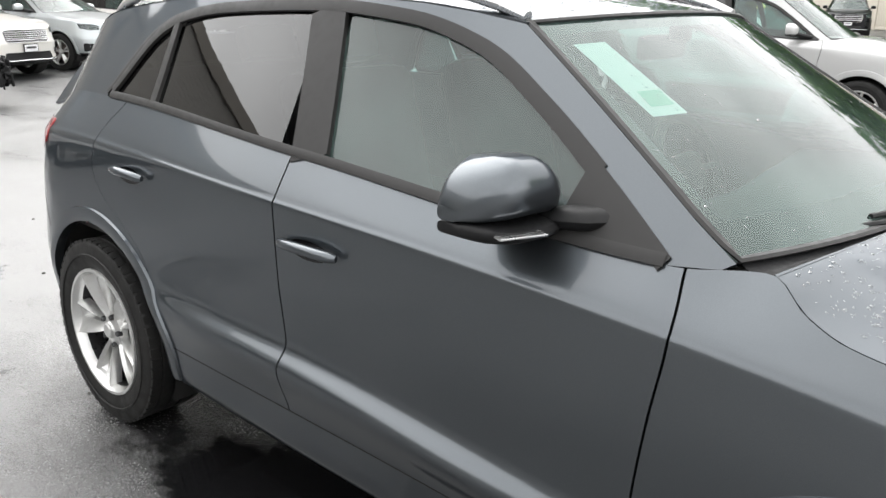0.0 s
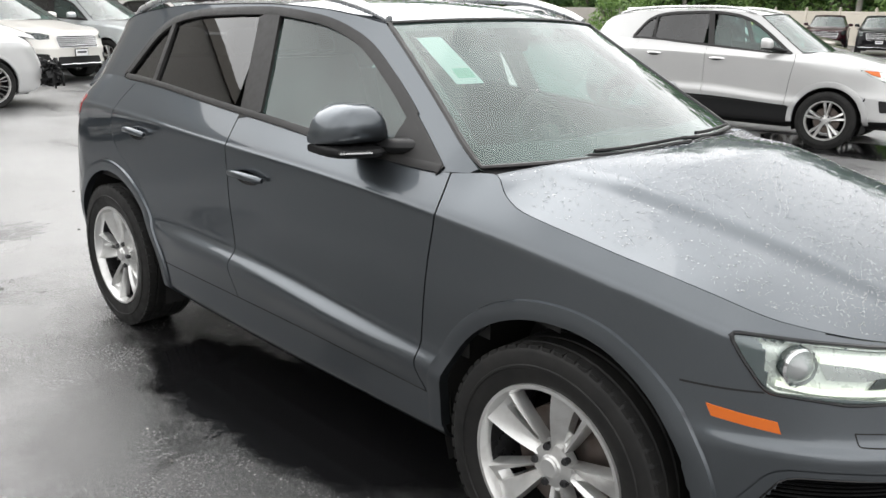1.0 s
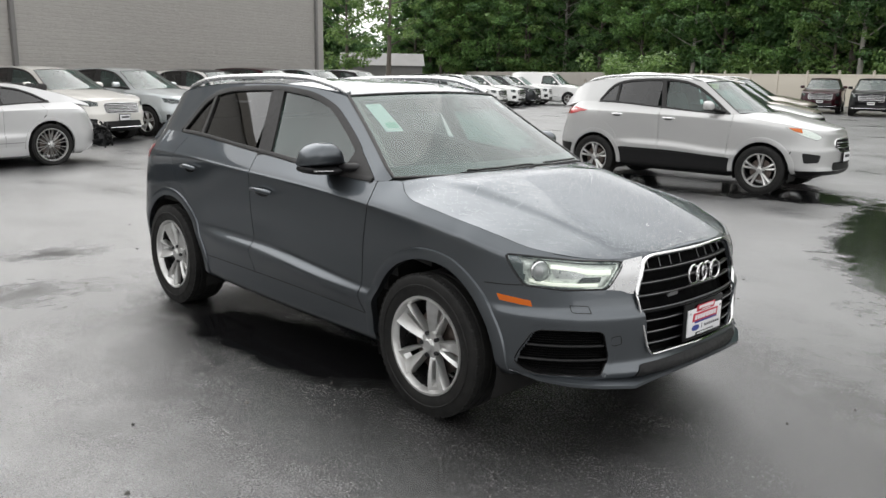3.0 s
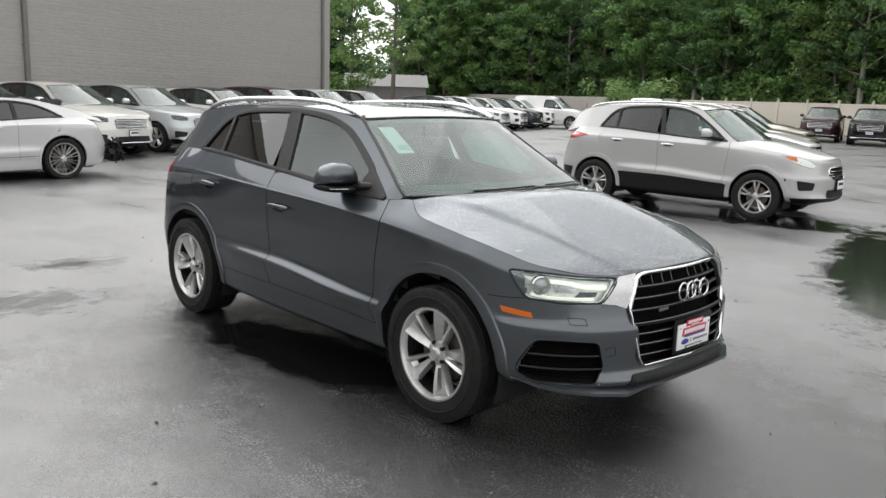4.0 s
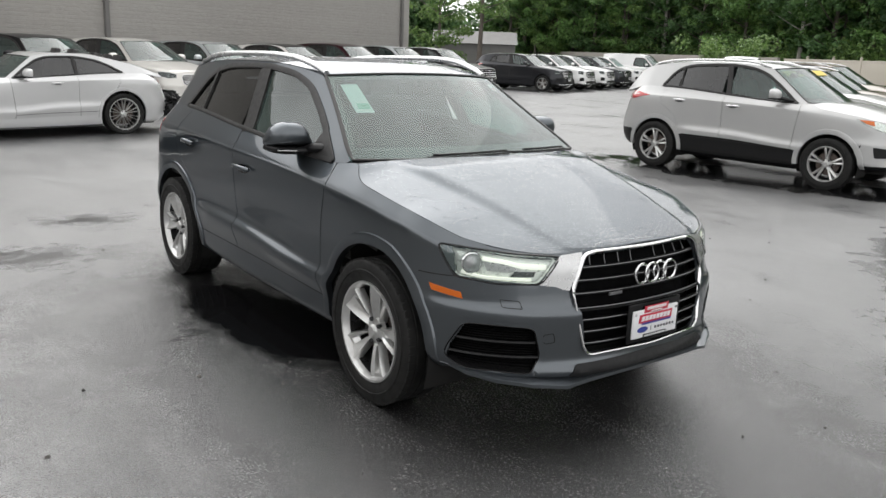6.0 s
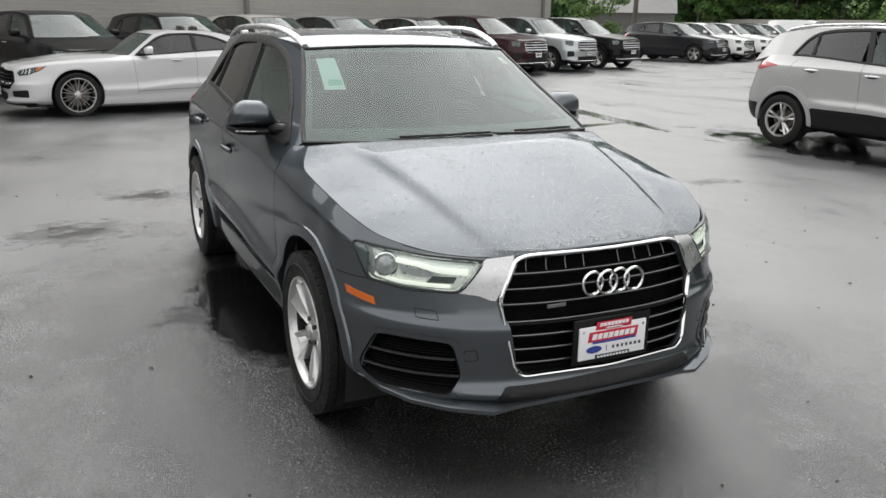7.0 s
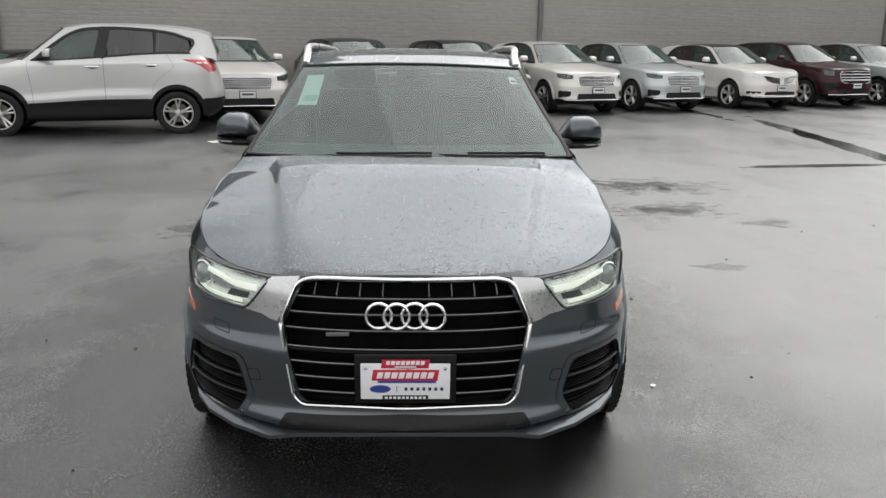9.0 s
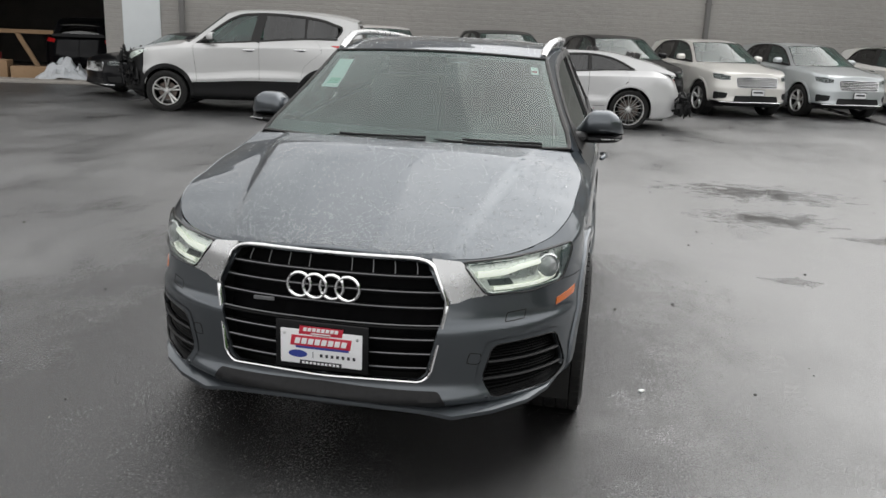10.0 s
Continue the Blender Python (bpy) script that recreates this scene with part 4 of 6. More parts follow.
broad = k.noise(0.16, 5, (1, 1, 1), rough=0.6)
mid = k.noise(1.7, 5)
grain = k.noise(90, 6, rough=0.75)
film = k.noise(0.5, 8, (0.8, 1.3, 1), rough=0.68)
rag = k.math("MULTIPLY", k.math("SUBTRACT", k.noise(1.5, 7, (1, 1, 1), rough=0.7), 0.5), 1.7)
fray = k.math("MULTIPLY", k.math("SUBTRACT", k.noise(4.5, 8, (1.6, 0.8, 1), rough=0.8), 0.5), 5.0)
pools = None
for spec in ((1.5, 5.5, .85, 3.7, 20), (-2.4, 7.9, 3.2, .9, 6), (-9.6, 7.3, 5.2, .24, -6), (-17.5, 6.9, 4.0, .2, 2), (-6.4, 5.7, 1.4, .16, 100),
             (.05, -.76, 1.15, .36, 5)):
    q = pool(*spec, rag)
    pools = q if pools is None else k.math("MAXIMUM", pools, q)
# small ragged marks where water stands in the worn surface
for spec in ((-4.6, 2.6, .6, 1.0, 0), (-3.2, 2.5, .4, .7, 8), (-1.06, 2.27, .12, .2, 0), (-2.6, 3.3, .2, .3, 0), (-2.2, -1.7, .45, .5, 10),
             (.0, -1.0, .2, .3, 0), (-2.0, 4.5, .15, .35, 0), (-3.4, -1.0, .3, .5, 0)):
    pools = k.math("MAXIMUM", pools, k.math("MULTIPLY", pool(*spec, fray, 0.35, 1.0), 0.75))
tone = k.blend(k.span(mid, 0, 1), (0.006, 0.006, 0.0064), (0.012, 0.012, 0.0125))
tone = k.blend(k.span(broad, 0, .6), tone, (0.018, 0.018, 0.018))
tone = k.blend(k.span(grain, 0, .5, .45, .70), tone, (0.062, 0.060, 0.058))
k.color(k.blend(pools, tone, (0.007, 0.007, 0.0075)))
wet = k.span(film, 0.0, 1.0, 0.28, 0.70)
# round the SUV: wetter film, and its dark reflection put in as lower IOR
wet_dim = pool(1.0, -.3, 3.4, 2.1, 0, k.math("MULTIPLY", rag, 0.55), 0.65, 1.25)
base_r = k.math("ADD", k.math("MULTIPLY", k.span(wet, 0.20, 0.48, 0, 1), k.span(wet_dim, 1.0, 0.55, 0, 1)), k.span(grain, -.07, .12))
dry = k.math("SUBTRACT", 1.0, pools)
k.rough(k.math("ADD", k.math("MULTIPLY", base_r, dry), k.math("MULTIPLY", pools, 0.10)))
bump_h = k.math("MULTIPLY", k.math("MULTIPLY", grain, k.span(wet, 0.45, 1.0, 0, 1)), dry)
bump_h = k.math("ADD", bump_h, k.math("MULTIPLY", k.math("ADD", k.math("MULTIPLY", k.noise(17, 5, (1, 1, 1), rough=0.7), 0.45), k.math("MULTIPLY", k.noise(48, 5, (1, 1, 1), rough=0.8), 0.2)), dry))
k.bump(bump_h, 1.0, 0.0055)
ior = k.math("ADD", k.math("MULTIPLY", dry, 0.5), k.span(wet_dim, 2.5, 1.5, 0, 1))
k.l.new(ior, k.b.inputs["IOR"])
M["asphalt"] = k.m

xs = np.concatenate([np.linspace(-900, -40, 8), np.linspace(-36, 14, 60), np.linspace(20, 900, 8)])
ys = np.concatenate([np.linspace(-900, -24, 8), np.linspace(-20, 46, 70), np.linspace(55, 900, 8)])
GV = [(x, y, 0.0) for x in xs for y in ys]
GF = [(i * len(ys) + j, (i + 1) * len(ys) + j, (i + 1) * len(ys) + j + 1, i * len(ys) + j + 1) for i in range(len(xs) - 1) for j in range(len(ys) - 1)]
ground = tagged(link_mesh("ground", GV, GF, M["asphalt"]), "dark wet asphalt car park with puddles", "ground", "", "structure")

# painted block wall of the big building
k = Mat("painted_block_wall", (0.31, 0.296, 0.278), 0.7)
br = k.n.new("ShaderNodeTexBrick")
br.inputs["Scale"].default_value = 1.0
br.inputs["Brick Width"].default_value, br.inputs["Row Height"].default_value = 0.40, 0.10
br.inputs["Mortar Size"].default_value, br.inputs["Mortar Smooth"].default_value = 0.012, 0.6
br.inputs["Color1"].default_value, br.inputs["Color2"].default_value = (0.335, 0.322, 0.302, 1), (0.318, 0.305, 0.286, 1)
br.inputs["Mortar"].default_value = (0.305, 0.292, 0.274, 1)
mp = k.n.new("ShaderNodeMapping")
mp.inputs["Rotation"].default_value = (radians(90), 0, 0)
k.l.new(k.coord.outputs["Object"], mp.inputs[0])
k.l.new(mp.outputs[0], br.inputs["Vector"])
streak = k.noise(0.8, 6, (1, 1, 2.2))
stone = k.noise(5.5, 7, (0.8, 0.8, 1.7), rough=0.65)
cl = k.blend(k.span(streak, 0.0, 0.28), br.outputs["Color"], (0.275, 0.264, 0.248))
k.color(k.blend(k.span(stone, 0.0, 0.35), cl, (0.41, 0.395, 0.37)))
hh = k.math("ADD", k.math("MULTIPLY", br.outputs["Fac"], -0.25), k.math("MULTIPLY", stone, 1.3))
k.bump(hh, 0.55, 0.03)
M["wall"] = k.m
k = Mat("grey_downpipe", (0.16, 0.155, 0.15), 0.5)
k.color(k.blend(k.noise(2, 4), (0.14, 0.135, 0.13), (0.19, 0.185, 0.18)))
M["pipe"] = k.m
k = Mat("concrete", (0.34, 0.315, 0.285), 0.75)
k.color(k.blend(k.noise(1.5, 5), (0.27, 0.25, 0.225), (0.40, 0.375, 0.34))).bump(k.noise(40, 4), .2, .004)
M["concrete"] = k.m
k = Mat("door_panel_white", (0.66, 0.69, 0.70), 0.4)
k.color(k.blend(k.noise(3, 4), (0.62, 0.65, 0.66), (0.70, 0.73, 0.74)))
M["pale_panel"] = k.m
# near-black wall colour carries the darkness of the unlit bay
k = Mat("garage_gloom", (0.05, 0.045, 0.04), 0.8)
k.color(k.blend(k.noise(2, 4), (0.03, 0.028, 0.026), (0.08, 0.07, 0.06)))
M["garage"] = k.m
k = Mat("cardboard", (0.30, 0.19, 0.10), 0.8)
k.color(k.blend(k.noise(6, 4), (0.24, 0.15, 0.08), (0.36, 0.24, 0.14)))
M["cardboard"] = k.m
k = Mat("plastic_wrap", (0.5, 0.52, 0.54), 0.3)
k.color(k.blend(k.noise(8, 4), (0.36, 0.38, 0.40), (0.62, 0.64, 0.66)))
M["wrap"] = k.m

A_END = along_of(-25.0, 17.2)          # far corner of the building
A_DOOR = along_of(-13.72, -11.03)       # near edge of the vehicle door
# bay height is assumed, raised out of view to darken what the ground reflects
WALL_H, BAY_H = 6.2, 7.3
A_MID = along_of(-13.6, -1.2)          # where the tall workshop bay meets the lower part
DOOR_W, DOOR_H = 5.2, 4.2
wall_m = row_pose(0, WALL_OFF + .15)


def wall_block(name, a0, a1, z0, z1, thick=.3, label="", mat="wall"):
    bm = bmesh.new()
    box(bm, 0, (a0 + a1) / 2, (z0 + z1) / 2, thick, a1 - a0, z1 - z0)
    ob = part(name, bm, M[mat], None, label, smooth=False)
    ob.matrix_world = row_pose(0, WALL_OFF + thick / 2)
    return tagged(ob, label, "wall", "", "structure")


wall_block("wall_west_main", A_MID, A_END, 0, WALL_H, label="grey painted block wall of a large building")
wall_block("wall_west_bay", A_DOOR, A_MID, 0, BAY_H, label="grey painted block wall of a large building")
wall_block("wall_west_lintel", A_DOOR - DOOR_W, A_DOOR, DOOR_H, BAY_H, label="grey painted block wall above the vehicle door")
wall_block("wall_west_far", A_DOOR - DOOR_W - 44, A_DOOR - DOOR_W, 0, BAY_H, label="grey painted block wall beside the vehicle door")
# gable end, back, roof
bm = bmesh.new()
box(bm, 0, 0, WALL_H / 2, 16, .3, WALL_H)
ob = part("wall_north_gable", bm, M["wall"], None, "", smooth=False)
ob.matrix_world = row_pose(A_END - .16, WALL_OFF + 8.31)
tagged(ob, "grey painted block gable wall", "wall", "", "structure")
bm = bmesh.new()
box(bm, 0, (A_END + A_MID) / 2, WALL_H + .16, 16.6, A_END - A_MID - .02, .3)
box(bm, 0, (A_MID + A_DOOR - DOOR_W - 44) / 2, BAY_H + .16, 16.6, A_MID - A_DOOR + DOOR_W + 44.3, .3)
box(bm, 0, A_MID - .16, BAY_H / 2, 15.9, .3, BAY_H - .1)
ob = part("roof_slab", bm, M["concrete"], None, "", smooth=False)
ob.matrix_world = row_pose(0, WALL_OFF + 8.2)
tagged(ob, "flat roof of the large building", "roof", "", "structure")
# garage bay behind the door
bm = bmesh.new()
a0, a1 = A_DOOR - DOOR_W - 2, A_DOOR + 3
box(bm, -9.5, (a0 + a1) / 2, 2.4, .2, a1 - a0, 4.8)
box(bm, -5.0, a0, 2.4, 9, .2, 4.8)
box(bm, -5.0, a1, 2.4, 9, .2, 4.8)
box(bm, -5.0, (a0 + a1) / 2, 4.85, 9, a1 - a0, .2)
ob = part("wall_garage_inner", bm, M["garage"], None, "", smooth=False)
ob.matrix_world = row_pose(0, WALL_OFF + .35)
tagged(ob, "inner walls of the workshop bay, coloured near black for its gloom", "wall", "", "structure")
bm = bmesh.new()
box(bm, -.2, A_DOOR - DOOR_W / 2, .03, .9, DOOR_W, .07, .015)
ob = part("door_threshold", bm, M["concrete"], None, "")
ob.matrix_world = row_pose(0, WALL_OFF)
tagged(ob, "pale concrete threshold of the vehicle door", "threshold", "", "structure")


def fixture(name, mat, label, cat, a, back, build, **kw):
    bm = bmesh.new()
    build(bm)
    ob = part(name, bm, M[mat], None, label, **kw)
    ob.matrix_world = row_pose(a, back)
    return tagged(ob, label, cat)


for x, y in ((-19.55, 3.53), (-24.75, 16.65), (-14.39, -9.36)):
    a = along_of(x, y)

    def pipe_shape(bm):
        box(bm, .055, 0, WALL_H / 2 + .1, .10, .13, WALL_H - .2, .012)
        for z in (1.0, 2.6, 4.2):
            box(bm, .055, 0, z, .115, .17, .04, .004)
    ob = fixture("downpipe", "pipe", "dark grey square downpipe on the block wall", "downpipe", a, WALL_OFF, pipe_shape)
    ob["group"] = "downpipes on the wall"
a_p = along_of(-14.05, -10.24)
ob = fixture("door_1", "pale_panel", "pale blue-white metal door in the block wall", "door", a_p, WALL_OFF - .02,
             lambda bm: [box(bm, 0, 0, 1.3, .05, .87, 2.6, .006), box(bm, .02, 0, .08, .06, .93, .12, .004)])
tagged(ob, kind="structure")

# unseen plain building, added behind the camera's side to fill the reflections
k = Mat("plain_cladding", (0.20, 0.20, 0.20), 0.6)
k.color(k.blend(k.noise(1, 4), (0.17, 0.17, 0.17), (0.24, 0.235, 0.23)))
M["cladding"] = k.m
bm = bmesh.new()
box(bm, 20, -26, 2.7, 44, .4, 5.4)
box(bm, 20, -31.6, 5.6, 45, 11, .3)
ob = part("wall_south_unseen", bm, M["cladding"], None, "", smooth=False)
tagged(ob, "plain grey wall added out of view for reflections", "wall", "", "structure")



# workshop bay: goods inside the dark opening
def heap(name, mat, label, cat, a, back, items):
    bm = bmesh.new()
    for it in items:
        box(bm, *it[:6], .01, it[6] if len(it) > 6 else 0)
    ob = part(name, bm, M[mat], None, label)
    ob.matrix_world = row_pose(a, back)
    return tagged(ob, label, cat)


heap("cardboard_box", "cardboard", "brown cardboard box on the workshop floor", "box", A_DOOR - 2.75, WALL_OFF + .9, [(0, 0, .24, .5, .55, .48)])
heap("cardboard_box", "cardboard", "flat brown cardboard box on the workshop floor", "box", A_DOOR - 2.0, WALL_OFF + .8, [(0, 0, .17, .5, .8, .34, 8)])
k = Mat("red_drum_paint", (0.25, 0.02, 0.02), 0.5)
k.color(k.blend(k.noise(8, 4), (0.2, 0.015, 0.015), (0.32, 0.03, 0.03)))
M["drum"] = k.m
bm = bmesh.new()
lathe(bm, [(.001, 0), (.24, 0), (.25, .02), (.25, .28), (.262, .3), (.25, .32), (.25, .6), (.24, .62), (.001, .62)], 24, m=Matrix.Rotation(radians(90), 4, "X"))
ob = part("steel_drum", bm, M["drum"], None, "")
ob.matrix_world = row_pose(A_DOOR - 3.15, WALL_OFF + 1.7)
tagged(ob, "dark red steel drum in the workshop bay", "drum")
t_ = thing("workbench", row_pose(A_DOOR - 2.6, WALL_OFF + 2.2), "wooden workbench with slanted braces in the workshop bay", "workbench")
bm = bmesh.new()
box(bm, 0, 0, 1.15, .7, 1.9, .1, .01)
part("bench_top", bm, M["cardboard"], t_)
for y in (-.85, .85):
    bm = bmesh.new()
    box(bm, 0, y, .55, .09, .09, 1.1, .006)
    part("bench_leg", bm, M["cardboard"], t_)
bm = bmesh.new()
box(bm, 0, 0, 0, .06, .12, 1.25, .006, 0, Matrix.Translation((.3, .35, .58)) @ Matrix.Rotation(radians(28), 4, "X"))
part("bench_brace", bm, M["cardboard"], t_)
# crumpled sheet of wrapping
g = np.random.default_rng(5)
n = 14
PP = np.zeros((n, n, 3))
for i in range(n):
    for j in range(n):
        u, v = i / (n - 1) - .5, j / (n - 1) - .5
        PP[i, j] = (u * .9, v * 1.3, max(0.01, .46 * math.exp(-(u * u * 6 + v * v * 5)) * (.6 + .8 * g.random())))
ob = part("plastic_wrap", sheet(PP, (0, 0, -2), 0), M["wrap"], None, "", angle=10)
ob.matrix_world = row_pose(A_DOOR - 1.15, WALL_OFF + .7)
tagged(ob, "crumpled heap of pale plastic wrapping", "wrapping")

# ---- fence, far wall, woods ----
k = Mat("cream_vinyl", (0.52, 0.475, 0.40), 0.45)
k.color(k.blend(k.noise(1.2, 4), (0.48, 0.44, 0.37), (0.56, 0.515, 0.44)))
M["vinyl"] = k.m
k = Mat("weathered_wood", (0.30, 0.26, 0.22), 0.8)
k.color(k.blend(k.noise(4, 5, (1, 1, 8)), (0.24, 0.21, 0.18), (0.37, 0.33, 0.28)))
M["grey_wood"] = k.m
k = Mat("bark", (0.10, 0.085, 0.07), 0.9)
k.color(k.blend(k.noise(7, 5, (1, 1, .25)), (0.06, 0.05, 0.042), (0.15, 0.13, 0.11))).bump(k.noise(14, 5, (1, 1, .2)), .6, .03)
M["bark"] = k.m
k = Mat("pale_bark", (0.34, 0.32, 0.29), 0.85)
k.color(k.blend(k.noise(7, 5, (1, 1, .3)), (0.26, 0.24, 0.21), (0.44, 0.42, 0.39)))
M["pale_bark"] = k.m


def leaf_mat(name, dark, light):
    q = Mat(name, light, 0.5)
    gi = q.n.new("ShaderNodeNewGeometry")
    q.color(q.blend(gi.outputs["Random Per Island"], dark, light))
    q.b.inputs["Subsurface Weight"].default_value = 0.0
    tr = q.n.new("ShaderNodeBsdfTranslucent")
    q.l.new(q.b.inputs["Base Color"].links[0].from_socket, tr.inputs[0])
    mx = q.n.new("ShaderNodeMixShader")
    mx.inputs[0].default_value = 0.4
    q.l.new(q.b.outputs[0], mx.inputs[1])
    q.l.new(tr.outputs[0], mx.inputs[2])
    q.l.new(mx.outputs[0], q.n["Material Output"].inputs[0])
    return q.m


M["leaf_a"] = leaf_mat("maple_leaf", (0.070, 0.150, 0.040), (0.195, 0.345, 0.100))
M["leaf_b"] = leaf_mat("dark_leaf", (0.060, 0.130, 0.048), (0.150, 0.275, 0.098))
M["leaf_c"] = leaf_mat("light_leaf", (0.085, 0.160, 0.040), (0.200, 0.310, 0.090))

FA, FB = Vector((6, 44.5, 0)), Vector((-31.5, 55.5, 0))     # run of the cream fence


def fence_panel(n_boards=14, L=2.4, H=2.05):
    f = thing("fence_panel", Matrix(), "cream vinyl privacy fence panel with capped post", "fence", "cream fence panels")
    b = bmesh.new()
    box(b, 0, 0, H / 2 + .05, .13, .13, H + .1, .01)
    p = part("post", b, M["vinyl"], f)
    b = bmesh.new()
    box(b, 0, 0, H + .12, .17, .17, .05, .012)
    tube(b, [(0, 0, H + .14), (0, 0, H + .17), (0, 0, H + .2), (0, 0, H + .24)], [.02, .06, .065, .01], 10)
    part("post_cap", b, M["vinyl"], p)
    for z in (.12, H - .08):
        b = bmesh.new()
        box(b, L / 2, 0, z, L - .13, .06, .14, .008)
        part("rail", b, M["vinyl"], f)
    w = (L - .14) / n_boards
    bd = None
    for i in range(n_boards):
        if bd is None:
            b = bmesh.new()
            box(b, 0, 0, H / 2, w - .008, .03, H - .2, .004)
            bd = part("board", b, M["vinyl"], f)
            bd.location = (.07 + w / 2, 0, 0)
        else:
            o2 = new("board", bd.data)
            o2.parent = f
            o2.location = (.07 + w * (i + .5), 0, 0)
    return f


d = (FB - FA)
yaw = math.degrees(math.atan2(d.y, d.x))
count = int(d.length / 2.4)
first = fence_panel()
first.matrix_world = pose(FA.x, FA.y, 0, 0, 0, yaw)
for i in range(1, count):
    p = FA + d.normalized() * 2.4 * i
    copy_thing(first, pose(p.x, p.y, 0, 0, 0, yaw))
# low concrete wall further along, with a rope line on posts
bm = bmesh.new()
box(bm, 0, 0, 1.05, 44, .3, 2.1, .02)
ob = part("retaining_wall", bm, M["concrete"], None, "")
ob.matrix_world = pose(-53, 58.8, 0, 0, 0, 171)
tagged(ob, "low weathered concrete wall before the trees", "wall", "", "structure")
bm = bmesh.new()
box(bm, 0, 0, 1.2, 7, 4, 2.4)
ridge = [bm.verts.new(p) for p in ((-3.7, -2.3, 2.41), (3.7, -2.3, 2.41), (3.7, 0, 3.5), (-3.7, 0, 3.5), (-3.7, 2.3, 2.41), (3.7, 2.3, 2.41))]
for f_ in ((0, 1, 2, 3), (3, 2, 5, 4), (0, 3, 4), (1, 5, 2), (0, 4, 5, 1)):
    bm.faces.new([ridge[i] for i in f_])
ob = part("far_shed", bm, M["pipe"], None, "", smooth=False)
ob.matrix_world = pose(-54, 44, 0, 0, 0, 52)
tagged(ob, "low grey far-off house with a pitched roof", "building")
bm = bmesh.new()
for i in range(6):
    tube(bm, [(i * 2.6, 0, 0), (i * 2.6, 0, 1.5)], .06, 8)
for z in (.6, 1.2):
    tube(bm, [(0, 0, z), (13, 0, z)], .045, 6)
ob = part("post_rail", bm, M["grey_wood"], None, "")
ob.matrix_world = pose(-22, 47, 0, 0, 0, 173)
tagged(ob, "weathered wooden post and rail fence", "fence")

rng = np.random.default_rng(7)


def leaves(centres, radii, per, size, flat=.6):
    """Leaf blades scattered in clumps: many small bent quads."""
    V, F = [], []
    for c, r in zip(centres, radii):
        n = int(per * r * r)
        g = rng.normal(size=(n, 3))
        g /= np.linalg.norm(g, axis=1, keepdims=True)
        rad = r * (.55 + .5 * rng.random(n)) 
        p = c + g * rad[:, None] * np.array((1, 1, flat))
        nrm = g * .6 + rng.normal(size=(n, 3)) * .45 + np.array((0, 0, .7))
        nrm /= np.linalg.norm(nrm, axis=1, keepdims=True)
        a = np.cross(nrm, rng.normal(size=(n, 3)))
        a /= np.linalg.norm(a, axis=1, keepdims=True)
        b = np.cross(nrm, a)
        s = size * (.6 + .8 * rng.random(n))[:, None]
        k0 = len(V)
        quad = np.stack([p - a * s * .5, p + b * s * .35 - nrm * s * .08, p + a * s * .6, p - b * s * .35 - nrm * s * .08], 1)
        V.extend(map(tuple, quad.reshape(-1, 3)))
        F.extend((k0 + 4 * i, k0 + 4 * i + 1, k0 + 4 * i + 2, k0 + 4 * i + 3) for i in range(n))
    return V, F


def tree(H, spread, leaf, bark, low=.12, clumps=95, per=150, size=.24, label="", clear=False):
    t = thing("tree", Matrix(), label, "tree", "trees at the edge of the woods")
    b = bmesh.new()
    r0 = .016 * H
    bend = rng.normal(size=2) * .25
    spine = [(bend[0] * u * u, bend[1] * u * u, H * .92 * u) for u in np.linspace(0, 1, 9)]
    tube(b, [(0, 0, -.1)] + spine[1:], [r0 * 1.25] + list(r0 * (1 - .9 * np.linspace(.1, 1, 8))), 9)
    C, Rr = [], []
    limbs = 22
    for i in range(limbs):
        u = low + (1 - low) * (i + .5) / limbs
        q = 2.4 * i + rng.random() * .8
        L = spread * (.45 + .75 * math.sin(math.pi * min(1, .25 + .75 * (1 - u)))) * (.8 + .4 * rng.random())
        z0 = H * .9 * u
        k = np.array((bend[0] * u * u, bend[1] * u * u, z0))
        dirv = np.array((math.cos(q), math.sin(q), .18 + .35 * rng.random()))
        pts = [k + dirv * L * f + np.array((0, 0, .12 * L * f * f)) for f in (0, .35, .7, 1)]
        rr = max(.018, r0 * .36 * (1 - u * .7))
        tube(b, pts, [rr, rr * .7, rr * .45, rr * .2], 6)
        m = max(2, clumps // limbs)
        for j in range(m):
            f = .35 + .7 * (j + rng.random()) / m
            C.append(k + dirv * L * f + rng.normal(size=3) * .16 * L * np.array((1, 1, .6)))
            Rr.append((.42 + .38 * rng.random()) * spread / 3.0 * 1.0)
    for j in range(8):
        C.append(np.array((bend[0], bend[1], H * .9)) + rng.normal(size=3) * spread * .25)
        Rr.append(.6 * spread / 3)
    part("trunk", b, M[bark], t, "dark tapered trunk with limbs")
    V, F = leaves(C, Rr, per, size)
    link_mesh("crown", V, F, M[leaf], t, "uneven crown of many leaves", smooth=False)
    return t


kinds = [tree(13, 3.6, "leaf_a", "bark", label="tall broadleaf tree in full green summer leaf"),
         tree(15, 3.4, "leaf_b", "bark", .1, label="tall dark green broadleaf tree in leaf"),
         tree(11, 3.2, "leaf_c", "bark", .06, label="light green young broadleaf tree in leaf"),
         tree(16, 3.0, "leaf_b", "pale_bark", .3, label="slender pale-barked tree among the woods")]
spots = []
for i in range(34):
    u = i / 33
    base = Vector((8, 50.5, 0)).lerp(Vector((-44, 63, 0)), u)
    spots.append((base.x + rng.normal() * .5, base.y + rng.random() * 3.5))
